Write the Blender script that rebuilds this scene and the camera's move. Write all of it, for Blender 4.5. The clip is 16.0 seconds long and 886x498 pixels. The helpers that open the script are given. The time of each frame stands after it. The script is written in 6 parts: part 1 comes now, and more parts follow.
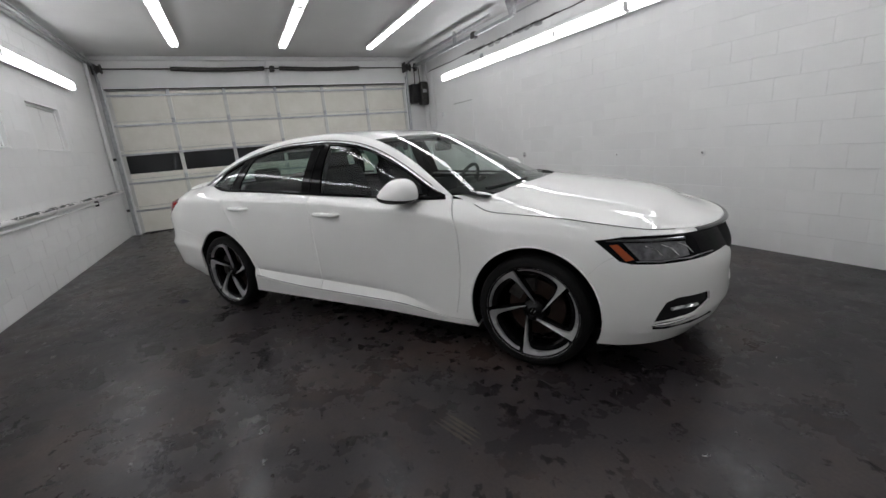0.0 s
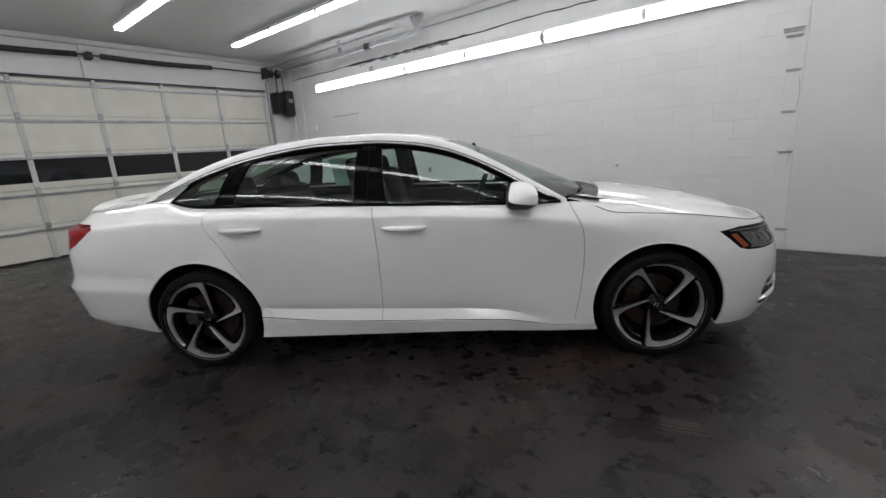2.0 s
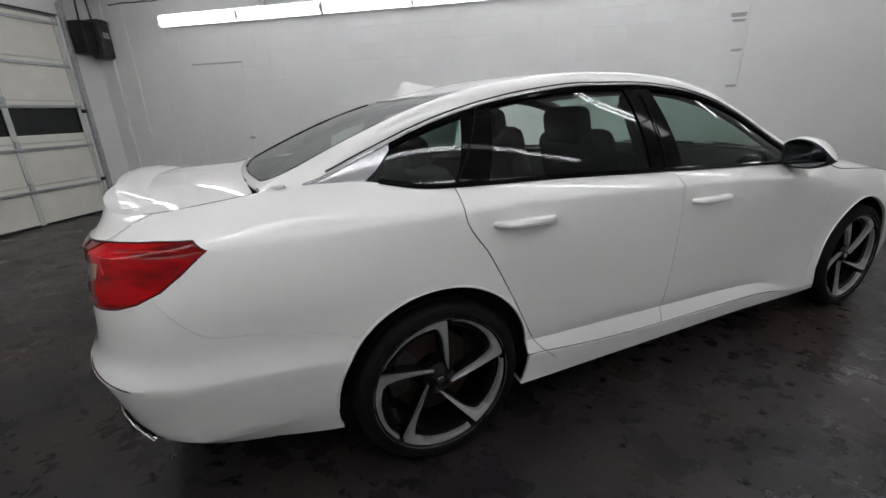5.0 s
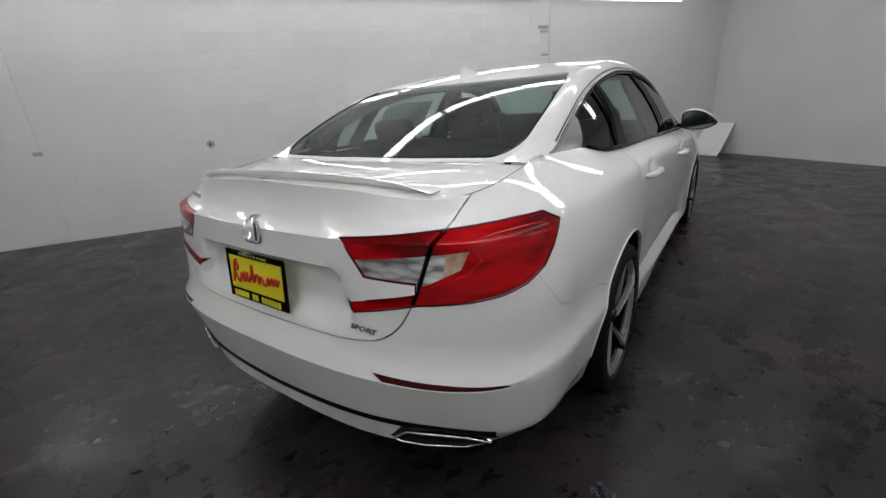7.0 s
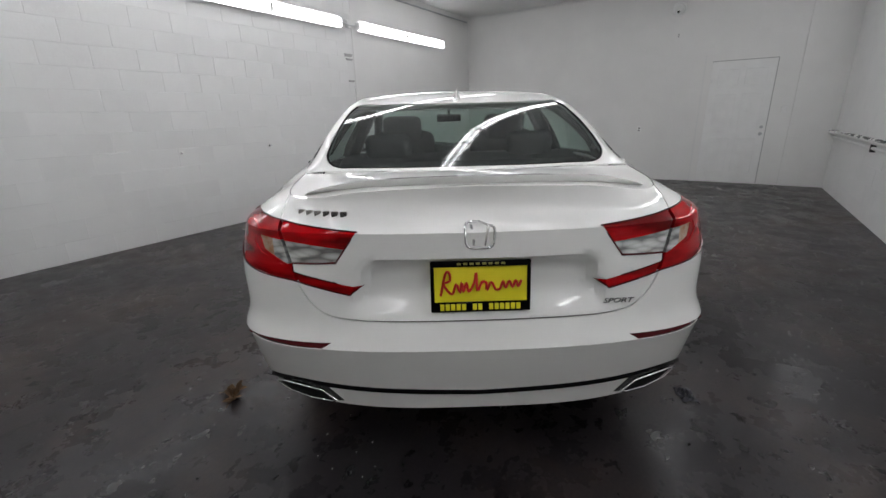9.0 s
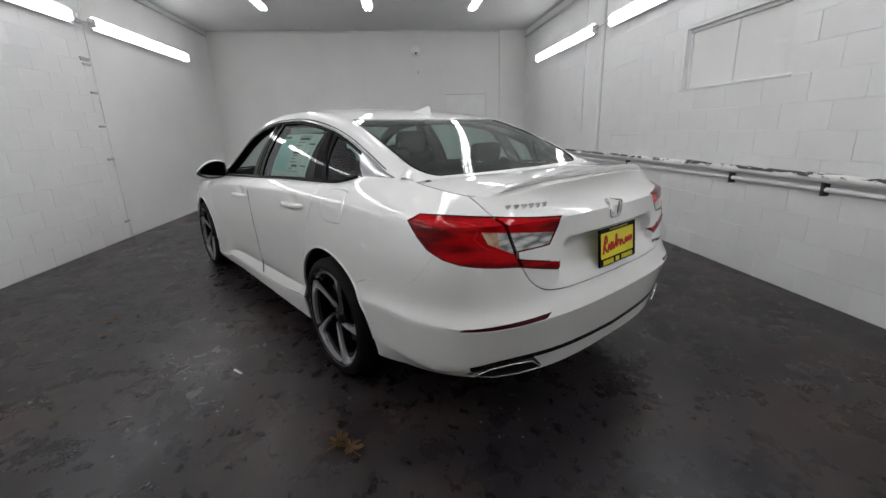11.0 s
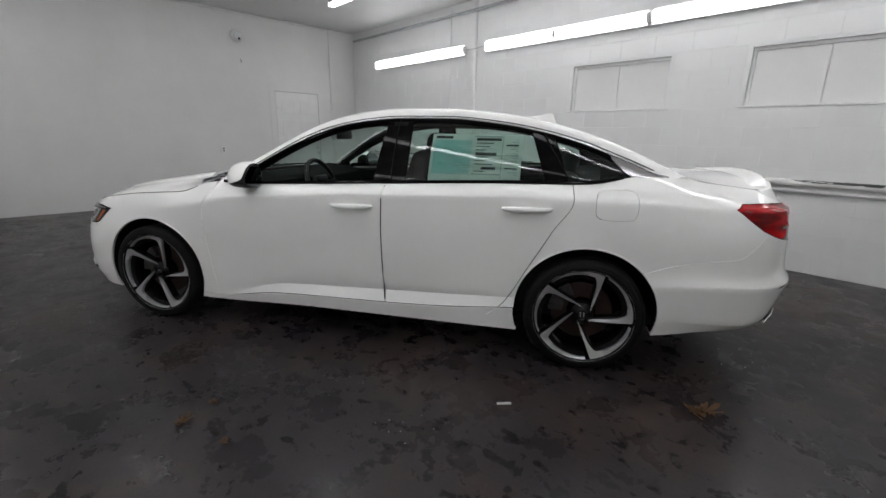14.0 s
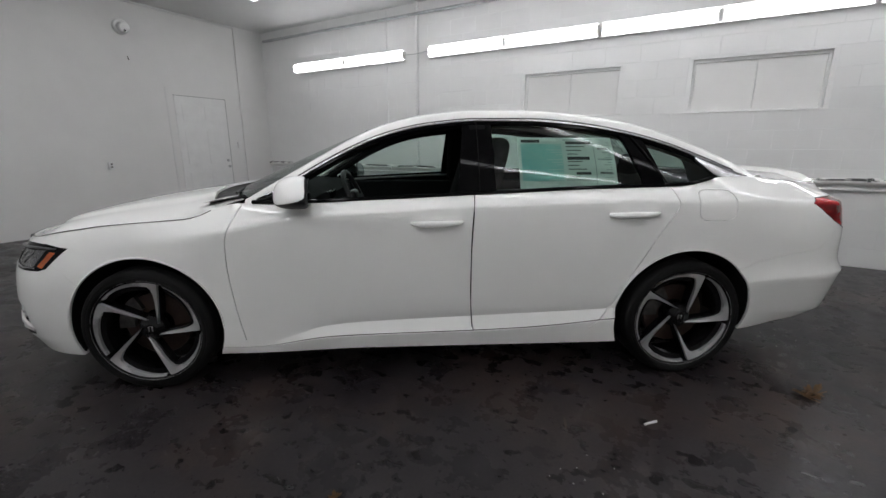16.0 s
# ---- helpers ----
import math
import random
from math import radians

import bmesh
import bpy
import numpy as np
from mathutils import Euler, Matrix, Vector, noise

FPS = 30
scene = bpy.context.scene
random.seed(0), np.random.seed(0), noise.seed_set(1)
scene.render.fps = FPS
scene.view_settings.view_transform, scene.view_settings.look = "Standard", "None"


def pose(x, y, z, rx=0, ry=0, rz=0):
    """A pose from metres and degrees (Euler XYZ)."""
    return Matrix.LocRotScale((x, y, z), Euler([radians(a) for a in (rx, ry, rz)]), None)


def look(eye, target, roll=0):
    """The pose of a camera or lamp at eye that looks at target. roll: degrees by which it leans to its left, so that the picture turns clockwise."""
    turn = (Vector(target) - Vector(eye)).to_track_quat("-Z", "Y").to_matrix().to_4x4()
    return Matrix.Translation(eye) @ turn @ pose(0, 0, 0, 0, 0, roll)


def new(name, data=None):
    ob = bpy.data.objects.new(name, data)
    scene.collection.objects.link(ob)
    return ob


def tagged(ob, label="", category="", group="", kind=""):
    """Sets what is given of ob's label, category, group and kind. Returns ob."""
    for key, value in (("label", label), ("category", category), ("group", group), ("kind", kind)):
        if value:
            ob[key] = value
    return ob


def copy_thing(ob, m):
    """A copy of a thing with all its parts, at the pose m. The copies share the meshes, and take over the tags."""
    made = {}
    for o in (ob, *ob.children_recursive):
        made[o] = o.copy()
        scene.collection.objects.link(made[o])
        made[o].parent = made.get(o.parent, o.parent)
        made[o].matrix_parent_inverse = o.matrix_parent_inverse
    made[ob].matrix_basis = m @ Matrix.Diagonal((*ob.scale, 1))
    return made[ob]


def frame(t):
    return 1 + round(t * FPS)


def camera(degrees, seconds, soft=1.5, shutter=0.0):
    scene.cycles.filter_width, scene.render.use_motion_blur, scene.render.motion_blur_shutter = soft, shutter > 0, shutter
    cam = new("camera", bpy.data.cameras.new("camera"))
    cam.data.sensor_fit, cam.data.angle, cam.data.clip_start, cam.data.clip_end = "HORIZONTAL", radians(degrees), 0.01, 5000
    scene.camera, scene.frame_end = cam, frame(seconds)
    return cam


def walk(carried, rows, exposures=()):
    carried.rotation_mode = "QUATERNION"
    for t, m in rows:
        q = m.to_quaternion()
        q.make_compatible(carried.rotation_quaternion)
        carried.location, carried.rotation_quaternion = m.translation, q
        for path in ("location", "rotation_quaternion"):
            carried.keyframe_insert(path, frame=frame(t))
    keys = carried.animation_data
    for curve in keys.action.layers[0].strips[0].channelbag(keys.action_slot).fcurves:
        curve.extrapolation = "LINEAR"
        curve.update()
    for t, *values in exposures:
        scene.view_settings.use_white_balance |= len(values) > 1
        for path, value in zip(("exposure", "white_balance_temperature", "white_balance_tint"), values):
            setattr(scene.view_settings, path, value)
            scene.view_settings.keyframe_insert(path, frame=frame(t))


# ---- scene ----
cam = camera(93.0, 16.0)
PATH = [
    (0, (3.494, -1.314, 1.305), (1.733, -0.503, 0.815), -4.9),
    (0.5, (3.249, -1.74, 1.308), (1.582, -0.75, 0.814), -4.0),
    (1, (2.953, -2.054, 1.296), (1.409, -0.874, 0.821), -4.4),
    (1.5, (2.569, -2.302, 1.318), (1.188, -0.939, 0.834), -2.9),
    (2, (2.164, -2.572, 1.316), (0.947, -1.054, 0.854), -3.7),
    (2.5, (1.758, -2.708, 1.291), (0.671, -1.096, 0.821), -2.2),
    (3, (1.32, -2.772, 1.313), (0.326, -1.123, 0.769), -1.9),
    (3.5, (0.866, -2.826, 1.295), (0.036, -1.095, 0.735), -2.8),
    (4, (0.446, -2.808, 1.279), (-0.224, -1.005, 0.729), -2.7),
    (4.5, (0.036, -2.794, 1.293), (-0.601, -0.997, 0.689), -1.5),
    (5, (-0.407, -2.864, 1.299), (-0.746, -0.993, 0.677), -2.3),
    (5.2, (-0.554, -2.88, 1.292), (-0.835, -1.005, 0.655), -2.6),
    (7.3, (-2.175, -2.795, 1.28), (-1.31, -1.112, 0.631), -2.3),
    (7.5, (-2.32, -2.755, 1.281), (-1.321, -1.147, 0.635), -0.8),
    (8, (-2.709, -2.618, 1.289), (-1.484, -1.18, 0.634), -0.3),
    (8.5, (-2.972, -2.314, 1.282), (-1.521, -1.099, 0.634), -0.2),
    (8.7, (-3.056, -2.192, 1.298), (-1.553, -1.033, 0.666), -0.6),
    (10.8, (-3.844, -0.582, 1.283), (-1.922, -0.689, 0.739), -2.9),
    (11, (-3.848, -0.419, 1.291), (-1.933, -0.623, 0.75), -1.7),
    (11.5, (-3.716, 0.003, 1.286), (-1.836, -0.433, 0.763), -3.7),
    (12, (-3.615, 0.403, 1.281), (-1.772, -0.193, 0.78), -2.8),
    (12.5, (-3.504, 0.836, 1.301), (-1.739, 0.076, 0.748), -0.9),
    (13, (-3.246, 1.249, 1.302), (-1.61, 0.239, 0.754), -0.4),
    (13.5, (-2.989, 1.662, 1.285), (-1.452, 0.489, 0.774), 0.7),
    (14, (-2.706, 2.019, 1.288), (-1.309, 0.687, 0.764), 1.1),
    (14.5, (-2.322, 2.275, 1.276), (-1.065, 0.808, 0.756), -1.1),
    (15, (-2.04, 2.532, 1.255), (-0.921, 0.934, 0.814), 1.5),
    (15.5, (-1.826, 2.655, 1.262), (-0.85, 0.967, 0.814), 2.0),
    (16, (-1.643, 2.489, 1.253), (-0.656, 0.816, 0.774), 0.1),
]
walk(cam, [(t, look(eye, target, roll)) for t, eye, target, roll in PATH],
     [(0, -.02), (3, -.03), (5, -.12), (7.5, -.08), (9, -.05), (11, 0), (16, -.02)])

# ---- world and light ----
world = bpy.data.worlds.new("world")
scene.world = world
world.use_nodes = True
world.node_tree.nodes["Background"].inputs[0].default_value = (0.010, 0.011, 0.013, 1)
world.node_tree.nodes["Background"].inputs[1].default_value = 1.0
TUBE_GLOW = 10.4      # radiance of the fluorescent tubes

# room, in metres: x runs from the garage door to the back wall, y across, z up
WALL_A, WALL_B, BACK, FRONT, CEIL = 3.27, -3.45, 6.05, -6.80, 3.37
CAR = pose(0, 0, 0, 0, 0, 34.0)


# ---- materials ----
def mat(name, base=(0.8, 0.8, 0.8), rough=0.5, metal=0.0, **more):
    m = bpy.data.materials.new(name)
    m.use_nodes = True
    b = m.node_tree.nodes["Principled BSDF"]
    b.inputs["Base Color"].default_value = (*base, 1)
    b.inputs["Roughness"].default_value = rough
    b.inputs["Metallic"].default_value = metal
    for key, value in more.items():
        b.inputs[key.replace("_", " ")].default_value = value
    return m


def nd(m, kind, **props):
    n = m.node_tree.nodes.new(kind)
    for key, value in props.items():
        if key in ("operation", "blend_type", "data_type", "noise_dimensions", "feature", "wave_type", "bands_direction", "distance", "normalize"):
            setattr(n, key, value)
        else:
            n.inputs[key.replace("_", " ")].default_value = value
    return n


def link(m, a, b):
    m.node_tree.links.new(a, b)


def coords(m, scale=(1, 1, 1), space="Object"):
    tc = m.node_tree.nodes.new("ShaderNodeTexCoord")
    mp = m.node_tree.nodes.new("ShaderNodeMapping")
    mp.inputs["Scale"].default_value = scale
    link(m, tc.outputs[space], mp.inputs["Vector"])
    return mp.outputs["Vector"]


def ramp(m, fac, stops):
    r = m.node_tree.nodes.new("ShaderNodeValToRGB")
    while len(r.color_ramp.elements) < len(stops):
        r.color_ramp.elements.new(0.5)
    for e, (p, c) in zip(r.color_ramp.elements, stops):
        e.position, e.color = p, (*c, 1) if len(c) == 3 else c
    link(m, fac, r.inputs["Fac"])
    return r.outputs["Color"]


def mixc(m, fac, a, b, blend="MIX"):
    x = m.node_tree.nodes.new("ShaderNodeMix")
    x.data_type, x.blend_type = "RGBA", blend
    for value, k in ((fac, 0), (a, 6), (b, 7)):
        if isinstance(value, (int, float)):
            x.inputs[k].default_value = value
        elif isinstance(value, tuple):
            x.inputs[k].default_value = (*value, 1)
        else:
            link(m, value, x.inputs[k])
    return x.outputs[2]


def bump(m, height, strength=0.2, dist=0.01):
    b = m.node_tree.nodes.new("ShaderNodeBump")
    b.inputs["Strength"].default_value, b.inputs["Distance"].default_value = strength, dist
    link(m, height, b.inputs["Height"])
    bs = m.node_tree.nodes["Principled BSDF"]
    link(m, b.outputs["Normal"], bs.inputs["Normal"])


def bsdf(m, name):
    return m.node_tree.nodes["Principled BSDF"].inputs[name]


def noisy(name, c0, c1, scale=8, rough=0.5, metal=0.0, bumps=0.0, bscale=60, dist=0.002, rvar=0.1, **more):
    """A two-scale mottled surface."""
    m = mat(name, c0, rough, metal, **more)
    v = coords(m)
    n1 = nd(m, "ShaderNodeTexNoise", Scale=scale, Detail=6.0, Roughness=0.6)
    n2 = nd(m, "ShaderNodeTexNoise", Scale=bscale, Detail=4.0)
    link(m, v, n1.inputs["Vector"])
    link(m, v, n2.inputs["Vector"])
    f = nd(m, "ShaderNodeMath", operation="MULTIPLY_ADD")
    link(m, n1.outputs["Fac"], f.inputs[0])
    f.inputs[1].default_value = 0.8
    g = nd(m, "ShaderNodeMath", operation="MULTIPLY")
    link(m, n2.outputs["Fac"], g.inputs[0])
    g.inputs[1].default_value = 0.2
    link(m, g.outputs[0], f.inputs[2])
    link(m, ramp(m, f.outputs[0], [(0.35, c0), (0.65, c1)]), bsdf(m, "Base Color"))
    rr = nd(m, "ShaderNodeMapRange", From_Min=0.3, From_Max=0.7, To_Min=max(0.02, rough - rvar), To_Max=min(1, rough + rvar))
    link(m, f.outputs[0], rr.inputs[0])
    link(m, rr.outputs[0], bsdf(m, "Roughness"))
    if bumps:
        bump(m, n2.outputs["Fac"], bumps, dist)
    return m


def tube_mat():
    m = mat("tube_glow", (0.9, 0.9, 0.9), 0.4)
    bsdf(m, "Emission Color").default_value = (0.955, 0.962, 1.0, 1)
    bsdf(m, "Emission Strength").default_value = TUBE_GLOW
    return m


def floor_mat():
    m = mat("floor_concrete", (0.05, 0.045, 0.045), 0.4, Specular_IOR_Level=0.21)
    v = coords(m)
    big = nd(m, "ShaderNodeTexNoise", Scale=0.55, Detail=5.0, Roughness=0.6)
    mid = nd(m, "ShaderNodeTexNoise", Scale=3.5, Detail=7.0, Roughness=0.65)
    fine = nd(m, "ShaderNodeTexNoise", Scale=70.0, Detail=3.0)
    rust = nd(m, "ShaderNodeTexNoise", Scale=1.1, Detail=6.0, Roughness=0.7)
    for n in (big, mid, fine, rust):
        link(m, v, n.inputs["Vector"])
    a = ramp(m, big.outputs["Fac"], [(0.35, (0.0172, 0.0151, 0.0166)), (0.65, (0.0325, 0.0284, 0.0292))])
    b = ramp(m, mid.outputs["Fac"], [(0.3, (0.74, 0.73, 0.77)), (0.7, (1.18, 1.14, 1.14))])
    c = mixc(m, 1.0, a, b, "MULTIPLY")
    rf = ramp(m, rust.outputs["Fac"], [(0.47, (0, 0, 0)), (0.66, (0.75, 0.75, 0.75))])
    c = mixc(m, rf, c, (0.050, 0.034, 0.028))
    ff = ramp(m, fine.outputs["Fac"], [(0.25, (0.75, 0.75, 0.75)), (0.75, (1.25, 1.25, 1.25))])
    c = mixc(m, 1.0, c, ff, "MULTIPLY")
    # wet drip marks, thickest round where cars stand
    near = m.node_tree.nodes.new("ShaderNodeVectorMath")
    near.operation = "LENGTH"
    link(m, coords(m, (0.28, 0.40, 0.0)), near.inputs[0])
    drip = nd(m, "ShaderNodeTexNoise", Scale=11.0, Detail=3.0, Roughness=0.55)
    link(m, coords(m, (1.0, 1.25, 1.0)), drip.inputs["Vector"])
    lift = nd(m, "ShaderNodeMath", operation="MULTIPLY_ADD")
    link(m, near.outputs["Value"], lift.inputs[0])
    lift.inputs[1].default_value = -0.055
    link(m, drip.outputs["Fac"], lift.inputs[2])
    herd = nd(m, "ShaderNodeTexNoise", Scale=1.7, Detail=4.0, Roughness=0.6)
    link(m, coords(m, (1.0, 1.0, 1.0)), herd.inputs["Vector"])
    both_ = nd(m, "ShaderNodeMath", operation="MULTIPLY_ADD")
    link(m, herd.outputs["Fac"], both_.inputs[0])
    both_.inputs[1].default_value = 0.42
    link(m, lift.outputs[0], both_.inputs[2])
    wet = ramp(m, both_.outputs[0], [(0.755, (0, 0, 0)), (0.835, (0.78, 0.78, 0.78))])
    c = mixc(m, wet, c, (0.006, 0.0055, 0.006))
    # pale scuffs
    scuff = nd(m, "ShaderNodeTexNoise", Scale=2.2, Detail=10.0, Roughness=0.8)
    link(m, coords(m, (1.0, 2.6, 1.0)), scuff.inputs["Vector"])
    sf = ramp(m, scuff.outputs["Fac"], [(0.62, (0, 0, 0)), (0.78, (0.45, 0.45, 0.45))])
    c = mixc(m, sf, c, (0.080, 0.070, 0.060))
    link(m, c, bsdf(m, "Base Color"))
    r = nd(m, "ShaderNodeMapRange", From_Min=0.3, From_Max=0.7, To_Min=0.17, To_Max=0.44)
    link(m, mid.outputs["Fac"], r.inputs[0])
    rw = nd(m, "ShaderNodeMath", operation="MULTIPLY_ADD")
    link(m, wet, rw.inputs[0])
    rw.inputs[1].default_value = -0.12
    link(m, r.outputs[0], rw.inputs[2])
    link(m, rw.outputs[0], bsdf(m, "Roughness"))
    hh = nd(m, "ShaderNodeMath", operation="MULTIPLY_ADD")
    link(m, fine.outputs["Fac"], hh.inputs[0])
    hh.inputs[1].default_value = 0.22
    link(m, mid.outputs["Fac"], hh.inputs[2])
    bump(m, hh.outputs[0], 0.13, 0.005)
    return m


def wall_mat(name, c=(0.80, 0.80, 0.79), dirt=(0.60, 0.59, 0.57)):
    m = mat(name, c, 0.45)
    v = coords(m)
    n1 = nd(m, "ShaderNodeTexNoise", Scale=1.3, Detail=6.0, Roughness=0.6)
    n2 = nd(m, "ShaderNodeTexNoise", Scale=45.0, Detail=4.0)
    n3 = nd(m, "ShaderNodeTexNoise", Scale=9.0, Detail=8.0, Roughness=0.75)
    for n in (n1, n2, n3):
        link(m, v, n.inputs["Vector"])
    a = ramp(m, n1.outputs["Fac"], [(0.3, tuple(k * 0.93 for k in c)), (0.7, c)])
    d = ramp(m, n3.outputs["Fac"], [(0.66, (0, 0, 0)), (0.78, (0.6, 0.6, 0.6))])
    link(m, mixc(m, d, a, dirt), bsdf(m, "Base Color"))
    lump = nd(m, "ShaderNodeMath", operation="MULTIPLY_ADD")
    link(m, n3.outputs["Fac"], lump.inputs[0])
    lump.inputs[1].default_value = 1.6
    link(m, n2.outputs["Fac"], lump.inputs[2])
    bump(m, lump.outputs[0], 0.30, 0.004)
    return m


TUBE = tube_mat()
FLOOR = floor_mat()
WALLPAINT = wall_mat("wall_paint_white")


def block_mat():
    """The wall paint on single blocks, a little different from block to block."""
    m = wall_mat("block_paint_white")
    info = m.node_tree.nodes.new("ShaderNodeObjectInfo")
    mp = next(n for n in m.node_tree.nodes if n.bl_idname == "ShaderNodeMapping")
    far = nd(m, "ShaderNodeVectorMath", operation="SCALE")
    far.inputs[0].default_value = (31.0, 17.0, 23.0)
    link(m, info.outputs["Random"], far.inputs["Scale"])
    link(m, far.outputs[0], mp.inputs["Location"])
    old = bsdf(m, "Base Color").links[0].from_socket
    shade = ramp(m, info.outputs["Random"], [(0.0, (0.98, 0.98, 0.98)), (1.0, (1.0, 1.0, 1.0))])
    link(m, mixc(m, 1.0, old, shade, "MULTIPLY"), bsdf(m, "Base Color"))
    return m


BLOCKPAINT = block_mat()
BACKPAINT = wall_mat("back_wall_paint", (0.77, 0.765, 0.75))
CEILPAINT = wall_mat("ceiling_paint", (0.70, 0.70, 0.69), (0.55, 0.53, 0.5))
FIXTURE = noisy("white_enamel", (0.75, 0.75, 0.74), (0.8, 0.8, 0.79), 6, 0.35)
GALV = noisy("galvanised_steel", (0.36, 0.37, 0.38), (0.55, 0.56, 0.57), 12, 0.4, 0.9, 0.1)
DOORPANEL = noisy("garage_door_panel_cream", (0.70, 0.68, 0.60), (0.79, 0.77, 0.70), 3, 0.5, 0, 0.05)
DOORRIB = noisy("garage_door_rib_paint", (0.55, 0.55, 0.52), (0.66, 0.66, 0.62), 5, 0.45, 0.1, 0.05)
NIGHTGLASS = mat("night_window_glass", (0.008, 0.009, 0.011), 0.06, 0.0)
DARKSTEEL = noisy("dark_oily_steel", (0.035, 0.033, 0.032), (0.10, 0.095, 0.09), 15, 0.5, 0.7, 0.3)
BLACKPLASTIC = noisy("black_plastic", (0.009, 0.009, 0.0095), (0.016, 0.016, 0.0165), 20, 0.42, 0, 0.1, 300, Specular_IOR_Level=0.25)


# ---- building helpers ----
def thing(name, label, category, group="", m=None, kind=""):
    ob = new(name)
    ob.empty_display_size = 0.1
    if m is not None:
        ob.matrix_basis = m
    return tagged(ob, label, category, group, kind)


def part(name, bm, material, parent=None, label="", smooth=30.0, m=None):
    """Links a bmesh as one mesh object under a thing or under a part."""
    me = bpy.data.meshes.new(name)
    if smooth:
        lim = radians(smooth)
        for f in bm.faces:
            f.smooth = True
        for e in bm.edges:
            if len(e.link_faces) == 2 and e.calc_face_angle(0) > lim:
                e.smooth = False
    bm.to_mesh(me)
    bm.free()
    me.materials.append(material)
    ob = new(name, me)
    if parent is not None:
        ob.parent = parent
    if m is not None:
        ob.matrix_basis = m
    if label:
        ob["label"] = label
    return ob


def box(bm, lo, hi, bev=0.0, m=None, seg=1):
    """An axis-aligned box from corner lo to corner hi, with its edges rounded."""
    r = bmesh.ops.create_cube(bm, size=1)
    vs = r["verts"]
    c = [(a + b) / 2 for a, b in zip(lo, hi)]
    s = [abs(b - a) for a, b in zip(lo, hi)]
    for v in vs:
        v.co = Vector((v.co.x * s[0] + c[0], v.co.y * s[1] + c[1], v.co.z * s[2] + c[2]))
    if bev:
        es = list({e for v in vs for e in v.link_edges})
        r = bmesh.ops.bevel(bm, geom=es, offset=min(bev, min(s) * 0.45), segments=seg, affect="EDGES", profile=0.5, clamp_overlap=True)
        vs = list({v for f in r["faces"] for v in f.verts} | {v for v in vs if v.is_valid})
    if m is not None:
        bmesh.ops.transform(bm, matrix=m, verts=vs)
    return bm


def sweep(bm, pts, radius, seg=10, cap=True, flat=1.0):
    """A tube along points; radius a number or one per point."""
    pts = [Vector(p) for p in pts]
    rad = [radius] * len(pts) if isinstance(radius, (int, float)) else radius
    rings, side = [], None
    for i, p in enumerate(pts):
        d = (pts[min(i + 1, len(pts) - 1)] - pts[max(i - 1, 0)]).normalized()
        ref = Vector((0, 0, 1)) if abs(d.z) < 0.95 else Vector((1, 0, 0))
        a = d.cross(ref).normalized() if side is None else (side - d * side.dot(d)).normalized()
        side = a
        b = d.cross(a)
        rings.append([bm.verts.new(p + (a * math.cos(k * math.tau / seg) + b * flat * math.sin(k * math.tau / seg)) * rad[i]) for k in range(seg)])
    for r0, r1 in zip(rings, rings[1:]):
        for k in range(seg):
            bm.faces.new((r0[k], r0[(k + 1) % seg], r1[(k + 1) % seg], r1[k]))
    if cap:
        bm.faces.new(rings[0][::-1])
        bm.faces.new(rings[-1])
    bmesh.ops.recalc_face_normals(bm, faces=bm.faces)
    return bm


def lathe(bm, profile, seg=48, axis="y"):
    """Turns (radius, height) pairs round an axis through the origin."""
    rings = []
    for r, h in profile:
        ring = []
        for k in range(seg):
            c, s = math.cos(k * math.tau / seg) * r, math.sin(k * math.tau / seg) * r
            ring.append(bm.verts.new((c, h, s) if axis == "y" else (c, s, h) if axis == "z" else (h, c, s)))
        rings.append(ring)
    for r0, r1 in zip(rings, rings[1:]):
        for k in range(seg):
            bm.faces.new((r0[k], r0[(k + 1) % seg], r1[(k + 1) % seg], r1[k]))
    bmesh.ops.remove_doubles(bm, verts=bm.verts, dist=1e-5)
    bmesh.ops.recalc_face_normals(bm, faces=bm.faces)
    return bm


def prism(bm, pts, depth, axis="y", base=0.0):
    """A flat outline given in two axes, made solid along the third."""
    def at(p, d):
        return (p[0], d, p[1]) if axis == "y" else (d, p[0], p[1]) if axis == "x" else (p[0], p[1], d)
    lo = [bm.verts.new(at(p, base)) for p in pts]
    hi = [bm.verts.new(at(p, base + depth)) for p in pts]
    fs = [bm.faces.new(lo), bm.faces.new(hi[::-1])]
    for i in range(len(pts)):
        j = (i + 1) % len(pts)
        fs.append(bm.faces.new((lo[j], lo[i], hi[i], hi[j])))
    bmesh.ops.recalc_face_normals(bm, faces=fs)
    return bm


# ---- the garage ----
def slab(name, lo, hi, material, label, category, bev=0.0):
    return tagged(part(name, box(bmesh.new(), lo, hi, bev), material), label, category, kind="structure")


